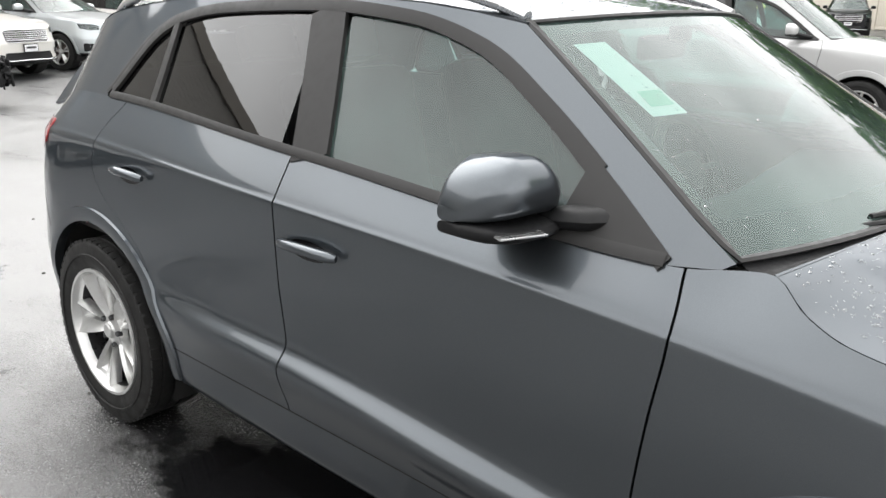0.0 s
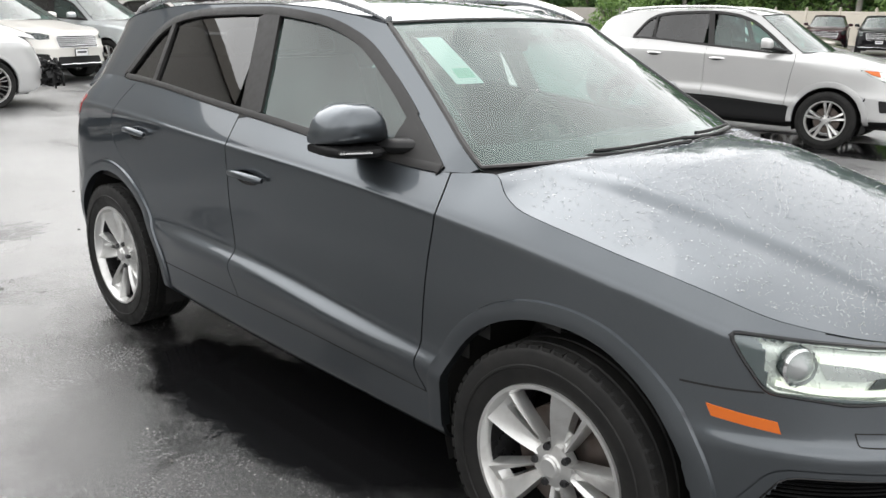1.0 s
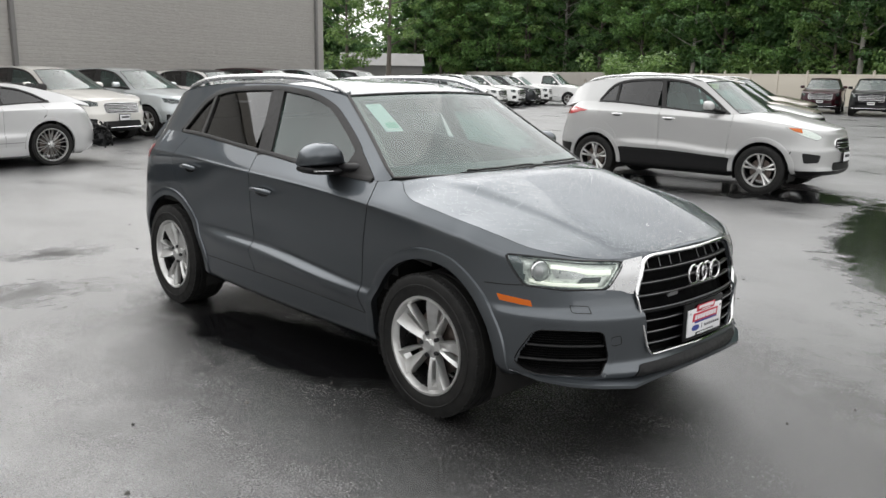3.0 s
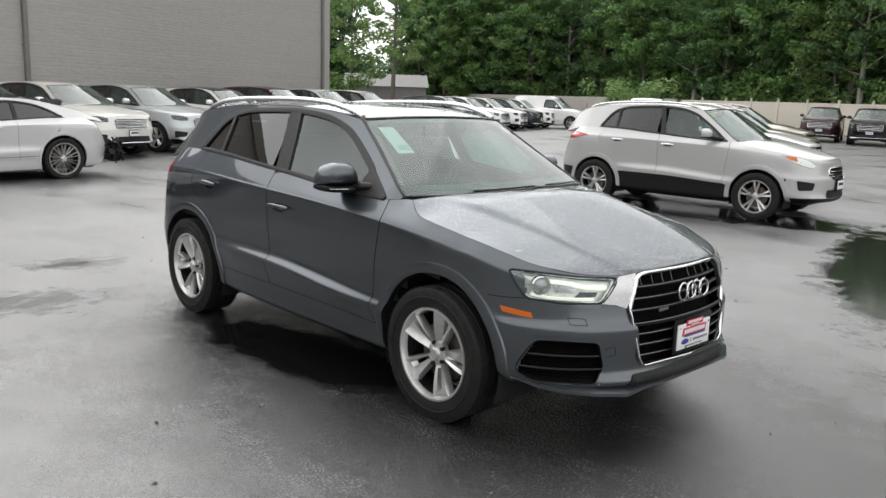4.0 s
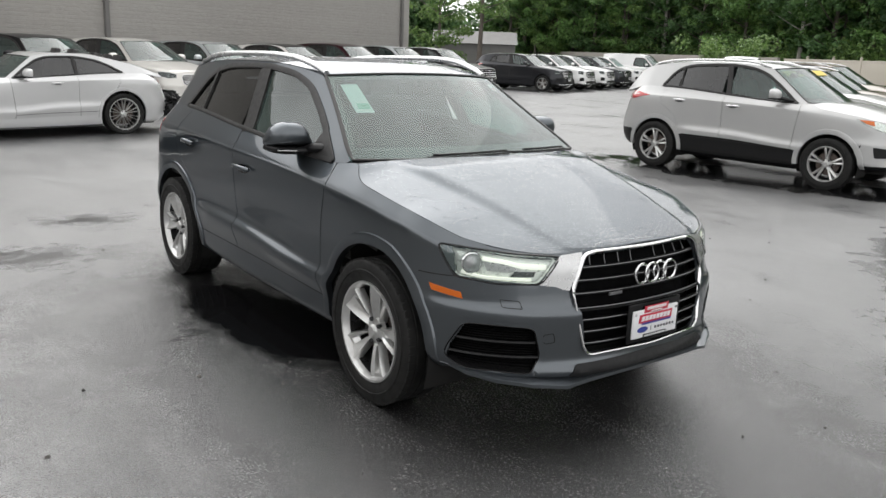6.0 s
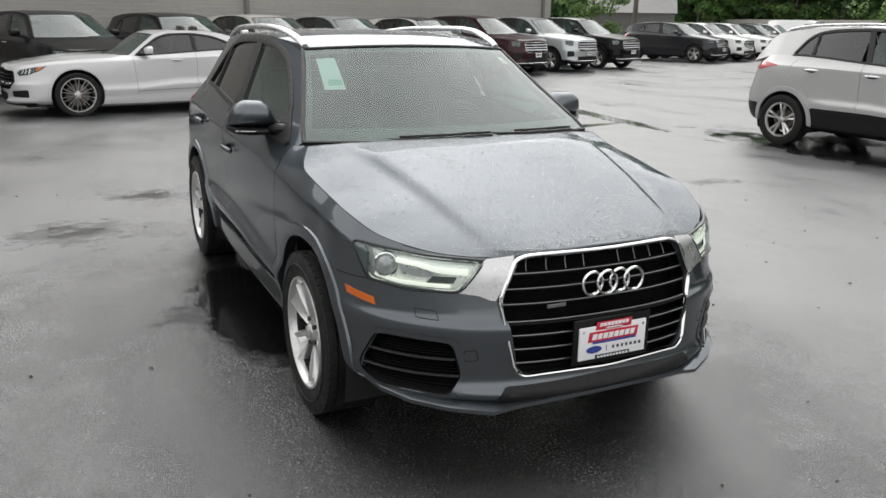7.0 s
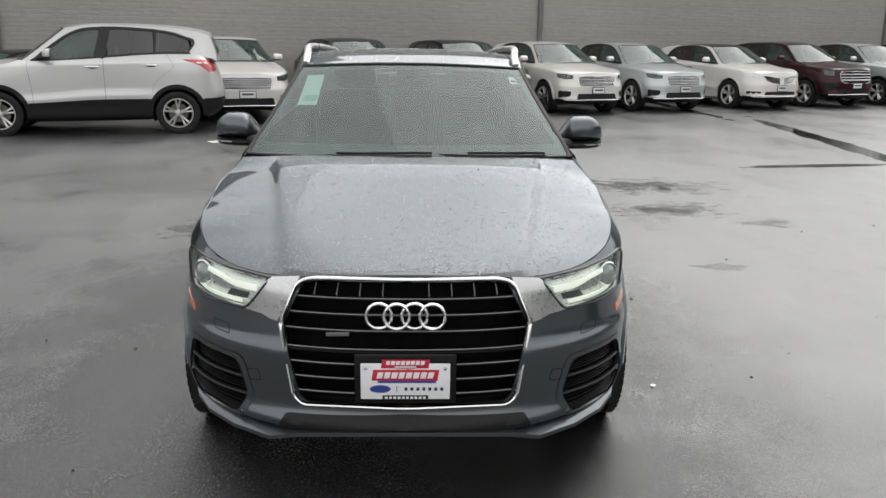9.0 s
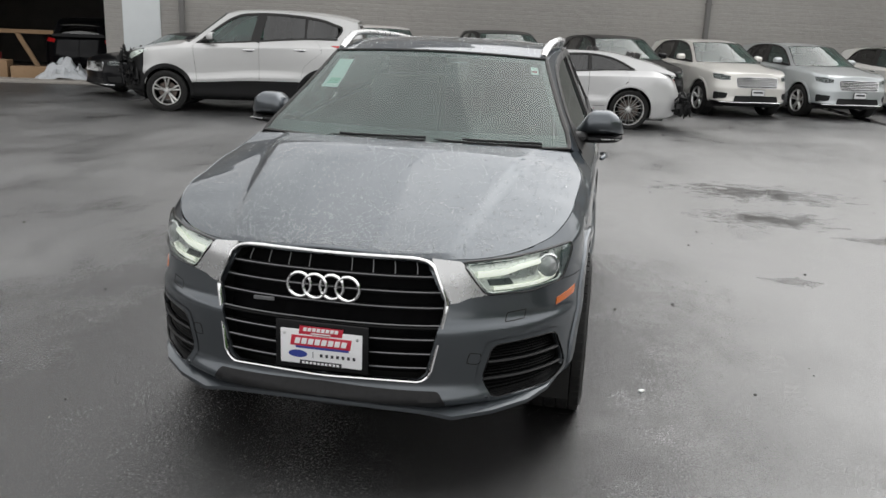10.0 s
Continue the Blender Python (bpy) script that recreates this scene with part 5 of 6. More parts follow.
for i in range(12):
    base = Vector((-50, 62, 0)).lerp(Vector((-72, 54, 0)), i / 11)
    spots.append((base.x + rng.normal() * .8, base.y + rng.random() * 5))
for i in range(20):
    base = Vector((-42, 64, 0)).lerp(Vector((-80, 52, 0)), i / 19)
    spots.append((base.x + rng.normal() * .8, base.y + rng.random() * 6))
for i in range(8):
    base = Vector((10, 47, 0)).lerp(Vector((40, 30, 0)), i / 7)
    spots.append((base.x, base.y + rng.random() * 3))


def in_clearing(x, y, a=139.8, b=143.8):
    """The gap in the woods beside the large building, where the sky comes down low."""
    return a < math.degrees(math.atan2(y + 2.5, x - 4.3)) < b


spots = [p for p in spots if not in_clearing(*p)]
for i, (x, y) in enumerate(spots):
    src = kinds[(0, 1, 0, 2, 1, 0, 3, 1, 2, 0)[i % 10]]
    m = pose(x, y, 0, 0, 0, rng.random() * 360) @ Matrix.Scale(.85 + .35 * rng.random(), 4)
    o2 = copy_thing(src, m)
    o2.scale = (m.to_scale())
    o2.rotation_euler = m.to_euler()
for i, kd in enumerate(kinds):
    kd.matrix_world = pose(-30 + i * 7, 62, 0)

# beside the clearing: a light young tree at the building's corner and a slender forked one
copy_thing(kinds[2], pose(-50.6, 37.6, 0, 0, 0, 40))
slim = tree(13, 2.1, "leaf_c", "bark", .3, 90, 150, label="slender dark-trunked tree with thin light crown")
slim.matrix_world = pose(-44.0, 36.4, 0, 0, 4, 0)

# undergrowth and the deep woods behind
C = [np.array((x, 51.5 - .26 * (x + 10) + rng.random() * 4, .4 + 2.4 * rng.random() ** 1.5)) for x in np.linspace(-60, 10, 150)]
V, F = leaves(C, [.8 + .5 * rng.random() for _ in C], 110, .22, .9)
tagged(link_mesh("undergrowth", V, F, M["leaf_c"], smooth=False), "dense green undergrowth below the trees", "undergrowth", "", "stuff")
C = [np.array((x + rng.normal() * 2, 58 - .22 * (x + 10) + rng.random() * 9, z)) for x in np.linspace(-75, 50, 76) for z in (1, 3, 5, 7, 9, 11)]
C += [np.array((-86 + 34 * u + rng.normal() * 2, 50 + 24 * u + rng.normal() * 2, z)) for u in np.linspace(0, 1, 16) for z in (1, 3, 5, 7, 9, 11)]
C = [c for c in C if not (c[2] > 6 and in_clearing(c[0], c[1], 139.6, 143.6))]
V, F = leaves(C, [2.4 + .8 * rng.random() for _ in C], 62, .6, .9)
tagged(link_mesh("far_woods", V, F, M["leaf_b"], smooth=False), "dark green depth of the woods", "woods", "", "stuff")
# round bush before the fence
t = thing("bush", pose(-25.2, 39.5, 0), "round light green bush at the edge of the car park", "bush")
b = bmesh.new()
for i in range(9):
    q = i * .7
    tube(b, [(0, 0, 0), (.5 * math.cos(q), .5 * math.sin(q), .9), (1.1 * math.cos(q), 1.1 * math.sin(q), 2.0)], [.05, .035, .012], 6)
part("stems", b, M["bark"], t)
C = [np.array((rng.normal() * 1.0, rng.normal() * 1.0, .7 + 2.0 * rng.random())) for _ in range(46)]
V, F = leaves(C, [.62] * len(C), 210, .17, .9)
link_mesh("crown", V, F, M["leaf_c"], t, smooth=False)

# ---- lamps, grilles, plates ----
def closed_tube(fn, outline, r, off, flat=.6, n=8):
    bm = bmesh.new()
    A = np.array(outline)
    P, N = fn(A[:, 0], A[:, 1])
    tube(bm, P + N * off, r, n, True, flat)
    return bm


def full(half):
    """A half outline on the right, in (|y|, z), closed across the middle."""
    return [(-y, z) for y, z in half] + [(y, z) for y, z in half[::-1] if y > 0]


def headlamp(both, B, out, glow=None, recess=-.05, cell=.05, rim=.006, eye=None, inner="reflector"):
    """A lamp bowl under a clear lens with a dark rim."""
    a = both("headlight", conform(out, B.at, recess, cell, 0), M[inner], "headlight bowl")
    for k, ob in enumerate(a):
        t = conform(out, B.at, max(.003, recess + .005), cell, 0)
        part("lens", t if k == 0 else mirror_y(t), M["lens"], ob, "clear headlight lens")
        t = closed_tube(B.at, out, rim, .001)
        part("lamp_rim", t if k == 0 else mirror_y(t), M["gloss_black"], ob, "dark lamp rim")
        if glow:
            t = band(B.at, glow[0], glow[1], recess * .45, 24, .01)
            part("light_strip", t if k == 0 else mirror_y(t), M["drl"], ob, "lit daytime light strip")
        if eye:
            P, N = B.at(np.array([eye[0]]), np.array([eye[1]]))
            c, nn = Vector(P[0] + N[0] * recess * .55), Vector((.86, -.5, .05)).normalized()
            t = bmesh.new()
            mm = Matrix.Translation(c) @ nn.to_track_quat("-Y", "Z").to_matrix().to_4x4()
            lathe(t, [(eye[2] * 1.25, .02), (eye[2] * 1.25, -.004), (eye[2] * 1.1, -.008), (eye[2], 0)], 24, m=mm)
            part("lamp_ring", t if k == 0 else mirror_y(t), M["chrome"], ob, "chrome lamp ring")
            t = bmesh.new()
            lathe(t, [(eye[2], 0), (eye[2] * .7, -.014), (eye[2] * .35, -.02), (.0005, -.022)], 24, m=mm)
            part("projector", t if k == 0 else mirror_y(t), M["projector"], ob, "clear projector lens")


def half_width(half, z):
    """How far an outline reaches to the side at height z."""
    best = 0
    for (y1, z1), (y2, z2) in zip(half, half[1:]):
        if min(z1, z2) <= z <= max(z1, z2) and abs(z2 - z1) > 1e-6:
            best = max(best, y1 + (y2 - y1) * (z - z1) / (z2 - z1))
    return best


def grille(root, B, half, recess=.03, bars=(), bar_r=.011, edge="satin", frame="chrome", frame_r=.012, verticals=0, bar_mat="grille_bar", cell=.06, edge_k=.28, rib=.006, frame_off=.004):
    """A recessed dark grille with its own bars and a bright frame."""
    out = rounded(full(half), .03, 4)
    back = recess * 1.8 if recess > 0 else recess * .3
    g = part("grille", conform(out, B.front, -back, cell, 0), M["grille_black"], root, "black grille")
    for z in bars:
        w = half_width(half, z) - .008
        y = np.linspace(-w, w, 24)
        P, N = B.front(y, np.full(24, z))
        t = bmesh.new()
        tube(t, P - N * recess * .55, bar_r, 8, False, .62)
        part("grille_bar", t, M[bar_mat], g)
        if edge:
            t = bmesh.new()
            P2 = P - N * (recess * .55 - bar_r * .9)
            P2[:, 2] += bar_r * .25
            tube(t, P2, bar_r * edge_k, 5)
            part("bar_edge", t, M[edge], g, "bright bar edge")
    if verticals:
        zl, zh = min(p[1] for p in half), max(p[1] for p in half)
        W = max(p[0] for p in half)
        for y0 in np.linspace(-W, W, verticals + 2)[1:-1]:
            zz = np.array([z for z in np.linspace(zl, zh, 16) if half_width(half, z) > abs(y0) + .005])
            if len(zz) > 2:
                P, N = B.front(np.full(len(zz), y0), zz)
                t = bmesh.new()
                tube(t, P - N * recess * .6, rib, 5)
                part("grille_bar", t, M[edge or bar_mat], g)
    if frame:
        part("grille_frame", closed_tube(B.front, out, frame_r, frame_off, .7), M[frame], g, "bright grille frame")
    return g


def dealer_plate(root, B, z, w=.15, h=.062, off=.03):
    """A dealer's plate: white board in a dark frame with bars for its print."""
    P, _ = B.front(np.array([0.0]), np.array([z]))
    x, zc = P[0][0] + off, P[0][2]
    t = bmesh.new()
    box(t, x - .008, 0, zc, .012, 2 * w + .03, 2 * h + .03, .004)
    pl = part("plate_holder", t, M["plastic"], root, "dark plate frame")
    t = bmesh.new()
    box(t, x, 0, zc, .008, 2 * w, 2 * h, .002)
    part("plate", t, M["plate_white"], pl, "white dealer plate")
    t = bmesh.new()
    box(t, x + .003, 0, zc + .01, .008, 1.5 * w, .6 * h, .001)
    part("plate_print", t, M["ink"], pl, "dark bar of print")


def handles(both, B, spans, mat):
    for x0, x1, z in spans:
        handle_on(both, B, x0, x1, z, mat)


# ---- the cars ----
GRILLE = [(0, .405), (.335, .405), (.362, .43), (.415, .672), (.345, .812), (.30, .824), (0, .828)]
FOG = [(.765, .535), (.69, .537), (.565, .53), (.532, .40), (.585, .335), (.775, .335), (.803, .375), (.795, .43)]
LAMP = [(1.655, .838), (1.80, .832), (1.95, .822), (2.13, .812), (2.105, .765), (2.062, .704), (1.90, .702), (1.737, .716), (1.69, .78)]
LAMP_YZ = [(.788, .835), (.70, .83), (.441, .81), (.54, .70), (.79, .715)]


def shrink(poly, k=.9):
    """The outline scaled about its middle."""
    cx = sum(p[0] for p in poly) / len(poly)
    cz = sum(p[1] for p in poly) / len(poly)
    return [(cx + (p[0] - cx) * k, cz + (p[1] - cz) * k) for p in poly]


hero, HB, hboth = car("grey_suv", Matrix(), "wet dark grey compact SUV with chrome-framed grille and roof rails", "grey_paint",
                      dict(openings=[[(-.3, .409)] + [(.331, .409), (.357, .432), (.409, .672), (.341, .808), (.298, .819)] + [(-.3, .822)], shrink(FOG, 1.05), shrink(LAMP_YZ, .935)], arch_gap=.070, arch_out=.048, arch_proud=.003, hood_step=.026, spoke="arms", turn=1.27,
                           posts=[(-.275, -.17, .125), (-1.02, -.99, .035)]), .024, "car")
seats(hero, HB, M["leather"])

WX = ((-2.19, -HX, 0, .975, HX, 2.205), (-2.2, -1.32, 0, 1.0, 1.32, 2.2))


def at_hubs(rear, front, side, half):
    """The pose of a car from the ground places of its two visible wheels; side -1: its right is seen."""
    r, f = Vector((*rear, 0)), Vector((*front, 0))
    yaw = math.atan2(f.y - r.y, f.x - r.x)
    left = Vector((-math.sin(yaw), math.cos(yaw), 0))
    c = (r + f) / 2 - left * side * half
    return pose(c.x, c.y, 0, 0, 0, math.degrees(yaw))


def finish(c, paint_mat, kind, plate=True, rails=False, tail=None, detail=True):
    """Lamps, grille, mirrors, handles and so on for a parked car of some kind."""
    root, B, both = c
    K = dict(
        mesh=dict(g=[(0, .585), (.40, .585), (.44, .61), (.45, .74), (.42, .765), (0, .77)], bars=(.615, .645, .675, .705, .735), v=20, lamp=[(1.65, .82), (1.9, .81), (2.08, .778), (2.08, .718), (1.9, .708), (1.70, .738)], low=[(0, .335), (.50, .335), (.46, .44), (0, .44)], fog=[(.80, .50), (.60, .48), (.62, .39), (.80, .36)]),
        wing=dict(g=[(0, .58), (.30, .585), (.50, .66), (.50, .72), (.10, .775), (0, .74)], bars=(.615, .645, .675, .705, .735), v=0, lamp=[(1.72, .815), (1.9, .81), (2.04, .77), (2.04, .715), (1.9, .725), (1.74, .765)], low=[(0, .36), (.48, .36), (.44, .43), (0, .43)], fog=[(.80, .44), (.55, .43), (.56, .39), (.80, .38)]),
        block=dict(g=[(0, .555), (.44, .56), (.50, .62), (.50, .75), (.47, .785), (0, .79)], bars=(.61, .67, .73), v=0, lamp=[(1.70, .815), (1.9, .815), (1.99, .80), (1.99, .70), (1.9, .69), (1.73, .72)], low=[(0, .33), (.52, .33), (.50, .43), (0, .43)], fog=[(.78, .56), (.64, .56), (.62, .44), (.78, .42)]),
        coupe=dict(g=[(0, .50), (.52, .51), (.62, .60), (.56, .76), (0, .79)], bars=(.56, .61, .66, .71), v=10, lamp=[(1.56, .835), (1.75, .815), (1.95, .775), (2.0, .735), (1.95, .70), (1.80, .715), (1.64, .775)], low=[(0, .34), (.42, .34), (.40, .45), (0, .45)], fog=[(.78, .50), (.58, .48), (.58, .40), (.78, .39)]),
        hex=dict(g=[(0, .57), (.26, .57), (.34, .64), (.30, .72), (0, .73)], bars=(.605, .64, .675), v=0, lamp=[(1.56, .868), (1.75, .852), (1.95, .80), (2.03, .745), (1.95, .715), (1.80, .755), (1.64, .82)], low=[(0, .34), (.40, .34), (.36, .44), (0, .44)], fog=[(.78, .56), (.60, .53), (.62, .44), (.76, .43)]))[kind]
    hl = "reflector" if kind not in ("mesh", "coupe", "block") else "dark_alloy"
    headlamp(both, B, K["lamp"], None, .004, .1, .006, None, hl)
    if kind == "wing":
        for sg in (-1, 1):
            w = rounded([(sg * a, b) for a, b in [(.05, .585), (.05, .705), (.40, .755), (.51, .765), (.43, .66), (.30, .615)]], .02, 3)
            g = part("grille", conform(w, B.front, .006, .06, 0), M["grille_black"], root, "black wing grille")
            part("grille_frame", closed_tube(B.front, w, .010, .008, .7), M["chrome"], g, "bright grille frame")
            for u in (.2, .4, .6, .8):
                yy = np.linspace(.055, .46, 12)
                zz = (.585 + .12 * u) + (yy - .05) / .46 * (.085 - .04 * u)
                P, N = B.front(sg * yy, zz)
                t = bmesh.new()
                tube(t, P + N * .012, .0075, 5)
                part("grille_bar", t, M["chrome"], g, "chrome bar")
    else:
        block = kind == "block"
        grille(root, B, K["g"], -.02, K["bars"], .02 if block else .010, "chrome" if kind in ("mesh", "block", "hex") else None, "chrome" if kind != "coupe" else "gloss_black", .012, K["v"], cell=.06, bar_mat="satin" if block else "grille_bar", edge_k=.5, rib=.0045)
    part("lower_intake", conform(rounded(full(K["low"]), .02, 3), B.front, .006, .12, .01), M["plastic"], root, "black lower intake")
    y0 = [(a[0], a[1]) for a in K["fog"]]
    both("fog_intake", conform(rounded([(-a, b) for a, b in y0], .02, 3), B.front, .005, .1, .008), M["plastic"], "black fog lamp recess")
    if kind in ("mesh", "wing", "block"):
        yy = np.linspace(-.74, .74, 30)
        P, N = B.front(yy, np.full(30, .325))
        t = bmesh.new()
        tube(t, P + N * .012, .016, 6, False, .6)
        part("chrome_strip", t, M["chrome"], root, "bright lower strip")
    if plate:
        dealer_plate(root, B, .50 if kind != "coupe" else .46)
    mx, mz = float(B.fx(.52)), float(B.fz(1.16))
    bx = B.G(np.array([.70]), np.array([1.09]))[0][0]
    mirror_on(root, both, (mx, -.93 * B.ky, mz), (.085, .105, .078), bx, M[paint_mat], "plastic")
    if kind == "coupe":
        handles(both, B, [(-.16, .06, .93)], M[paint_mat])
    else:
        handles(both, B, [(-.17, .03, .93), (-1.02, -.82, .965)], M["chrome" if kind != "block" else paint_mat])
    both("tail_light", conform(tail or [(-1.56, 1.06), (-1.80, 1.05), (-2.1, 1.0), (-2.1, .88), (-1.78, .93)], B.at, .006, .08, .01), M["red"], "red tail light")
    if rails:
        roof_rails(both, B, M["satin"])
    seats(root, B, M["leather"])
    # dark strips along the rockers: shadow lines put in as colour
    both("rocker_line", band(B.at, [(-.9, .47), (0, .46), (.8, .44)], .006, .001, 20, .003), M["trim"])


def roof_rails(both, B, mat, x0=.27, x1=-1.62, h=.03):
    q = np.linspace(0, 1, 26)
    xx = x0 + (x1 - x0) * q
    P = B.warp(B.graw(xx, B.cant(xx)))
    P[:, 1] += .03
    P[:, 2] += .012 + h * np.minimum(1, np.minimum(q * 6, (1 - q) * 7)) ** .6
    bm = bmesh.new()
    tube(bm, P, [.016] + [.021] * 24 + [.014], 10, False, .8)
    a = both("roof_rail", bm, mat, "satin silver roof rail")


def broken(root, name, boxes_at, label, seed):
    """Torn plastic, brackets and pipes where a bumper is missing."""
    g = np.random.default_rng(seed)
    bm = bmesh.new()
    for cx, cy, cz, sx, sy, sz, n in boxes_at:
        for _ in range(n):
            p = np.array((cx, cy, cz)) + (g.random(3) - .5) * np.array((sx, sy, sz))
            m = Matrix.Translation(p) @ Euler(g.random(3) * 3).to_matrix().to_4x4()
            s = (.05 + .16 * g.random(), .02 + .07 * g.random(), .01 + .03 * g.random())
            box(bm, 0, 0, 0, *s, .004, 0, m)
    tagged(part(name, bm, M["plastic"], root, label), kind="stuff")


SUV_K = dict(clad="plastic", lip="plastic", v_door=2.6, v_chin=2.0, spoke="five", arch_out=.06)
silver_car = car("silver_suv", at_hubs((-3.855, 7.476), (-1.262, 7.767), -1, .86), "silver compact SUV with dark lower cladding and chrome grille", "silver_paint",
             dict(SUV_K, arch_mat="silver_paint", posts=[(-.285, -.19, .07), (-1.02, -.99, .03)], kx=WX, kz=((0, .27, .85, 1.1, 1.54), (0, .29, .93, 1.13, 1.63)), wheel_x=(1.32, -1.32)), .045)
silver_car[2]("corner_light", conform([(1.585, .862), (1.74, .848), (1.76, .80), (1.67, .818)], silver_car[1].at, .012, .03, .006), M["orange"], "orange corner light")
finish(silver_car, "silver_paint", "hex", rails=True, tail=[(-1.46, 1.03), (-1.70, 1.09), (-2.12, 1.07), (-2.2, .93), (-1.72, .945)])
FAST = curve((-1.86, 1.20), (-1.6, 1.32), (-1.2, 1.44), (-.7, 1.52), (-.3, 1.535), (0, 1.525), (.18, 1.49), (.32, 1.452))
coupe_car = car("white_coupe", at_hubs((-10.56, 1.386), (-10.13, -1.309), 1, .88), "white sports coupe with multi-spoke wheels and no rear bumper", "cool_white",
              dict(kx=((-2.19, -HX, 0, .975, HX, 2.205), (-2.42, -1.36, -.2, .55, 1.36, 2.36)), n_front=3.2, kz=((0, .27, .85, 1.1, 1.54), (0, .19, .82, .98, 1.36)), wheel_x=(1.36, -1.36), doors=2, spoke="fine", spokes=10,
                   rim_mat="alloy", R=.35, rim=.268, cant=FAST, ky=1.03, seam_mid=-.45,
                   dlo=[(.80, 1.052), (.60, 1.19), (.40, 1.31), (.2, 1.41), (-.05, 1.465), (-.4, 1.475), (-.8, 1.43), (-1.1, 1.33), (-1.35, 1.19)],
                   rear=[(-1.86, 1.20), (-1.95, 1.16), (-1.99, 1.12), (-2.0, 1.08)], panes=[(-.42, .79, "tint_glass", "door_glass"), (-1.33, -.5, "tint_glass", "quarter_glass")], posts=[(-.46, -.46, .06)]), .045)
broken(coupe_car[0], "broken_tail", [(-2.36, .74, .46, .22, .24, .34, 70), (-2.44, .2, .46, .12, .9, .34, 50)], "torn black bumper remains", 5)
finish(coupe_car, "cool_white", "coupe", tail=[(-2.16, .985), (-2.44, .98), (-2.44, .90), (-2.16, .905)])
coupe_car[2]("corner_light", conform([(1.575, .828), (1.66, .818), (1.70, .758), (1.645, .782)], coupe_car[1].at, .012, .03, .006), M["orange"], "amber corner light")
for u_ in (0, 1, 2):
    coupe_car[2]("light_bar", band(coupe_car[1].at, [(1.76 + .055 * u_, .805 - .012 * u_), (1.79 + .055 * u_, .725)], .016, .012, 8, .006), M["satin"], "bright slanted light bar")
coupe_car[2]("front_splitter", band(coupe_car[1].front, [(-.82, .30), (-.6, .285), (-.3, .28), (0, .28)], .03, .012, 20, .012), M["plastic"], "black front splitter")
broken_car = car("white_suv", at_hubs((-9.6, -4.03), (-8.92, -6.84), 1, .90) @ Matrix.Scale(1.05, 4), "silver-white SUV with dark cladding and a broken open front end", "light_silver",
             dict(SUV_K, kx=((-2.19, -HX, 0, .975, HX, 2.205), (-2.10, -1.33, 0, 1.0, 1.33, 2.2)), n_rear=3.2, kz=((0, .27, .85, 1.1, 1.54), (0, .29, 1.0, 1.19, 1.76)), cant=curve((-1.93, 1.40), (-1.6, 1.455), (-1.0, 1.495), (-.4, 1.508), (0, 1.50), (.32, 1.452)), rear=[(-1.93, 1.40), (-2.0, 1.27), (-2.04, 1.16), (-2.05, 1.08)], wheel_x=(1.33, -1.33), bumper_mat="plastic", dlo=[(.80, 1.052), (.62, 1.175), (.42, 1.30), (.22, 1.40), (.0, 1.455), (-.4, 1.472), (-.9, 1.455), (-1.25, 1.42), (-1.5, 1.365), (-1.66, 1.315), (-1.55, 1.205)], panes=[(-.19, .79, "side_glass", "front_door_glass"), (-.98, -.30, "tint_glass", "rear_door_glass"), (-1.64, -1.0, "tint_glass", "quarter_glass")]), .045)
broken(broken_car[0], "broken_front_end", [(2.02, .45, .72, .25, .8, .55, 60), (2.02, -.45, .72, .25, .8, .55, 40), (1.85, .75, .6, .3, .2, .5, 30)], "torn dark plastic and brackets", 4)
finish(broken_car, "light_silver", "hex", plate=False, tail=[(-1.44, 1.10), (-1.7, 1.10), (-2.12, 1.08), (-2.15, .86), (-1.85, .84), (-1.68, .97)])
BIG = dict(kx=((-2.19, -HX, 0, .975, HX, 2.205), (-2.42, -1.425, -.05, 1.05, 1.425, 2.35)), kz=((0, .27, .85, 1.1, 1.54), (0, .28, .98, 1.17, 1.67)), ky=1.08, wheel_x=(1.425, -1.425), R=.37, rim=.25, lip="plastic", spoke="five", n_front=3.0)
LOW = dict(BIG, kz=((0, .27, .85, 1.1, 1.54), (0, .27, .88, 1.08, 1.56)))
TALL = dict(BIG, kz=((0, .27, .85, 1.1, 1.54), (0, .30, 1.06, 1.22, 1.76)), clad="plastic", v_door=2.2)
ROW = ((0, "pearl_paint", "white_sedan", BIG, "mesh", "white pearl crossover with a chrome mesh grille"),
       (2.85, "black_paint", "black_suv", BIG, "mesh", "black SUV with a chrome mesh grille"),
       (5.6, "black_paint", "black_suv", BIG, "mesh", "black SUV with a chrome mesh grille"),
       (8.08, "ivory_paint", "ivory_suv", BIG, "mesh", "ivory white SUV with a chrome mesh grille"),
       (10.62, "pale_blue_paint", "pale_suv", BIG, "mesh", "pale silver-blue SUV with a chrome mesh grille"),
       (13.75, "pearl_paint", "white_crossover", dict(BIG, roof_mat="black_paint"), "wing", "white crossover with black roof and split wing grille"),
       (16.46, "maroon_paint", "maroon_suv", TALL, "block", "dark maroon SUV with a chrome bar grille"),
       (19.32, "pale_blue_paint", "silver_suv", TALL, "block", "pale silver SUV with a chrome bar grille"),
       (22.19, "black_paint", "black_suv", TALL, "block", "black SUV with a dark bar grille"))
for a, mat, nm, sp, kind, lab in ROW:
    c = car(nm, row_pose(a, 2.35), lab, mat, sp, .08, group="cars along the wall")
    finish(c, mat, kind)
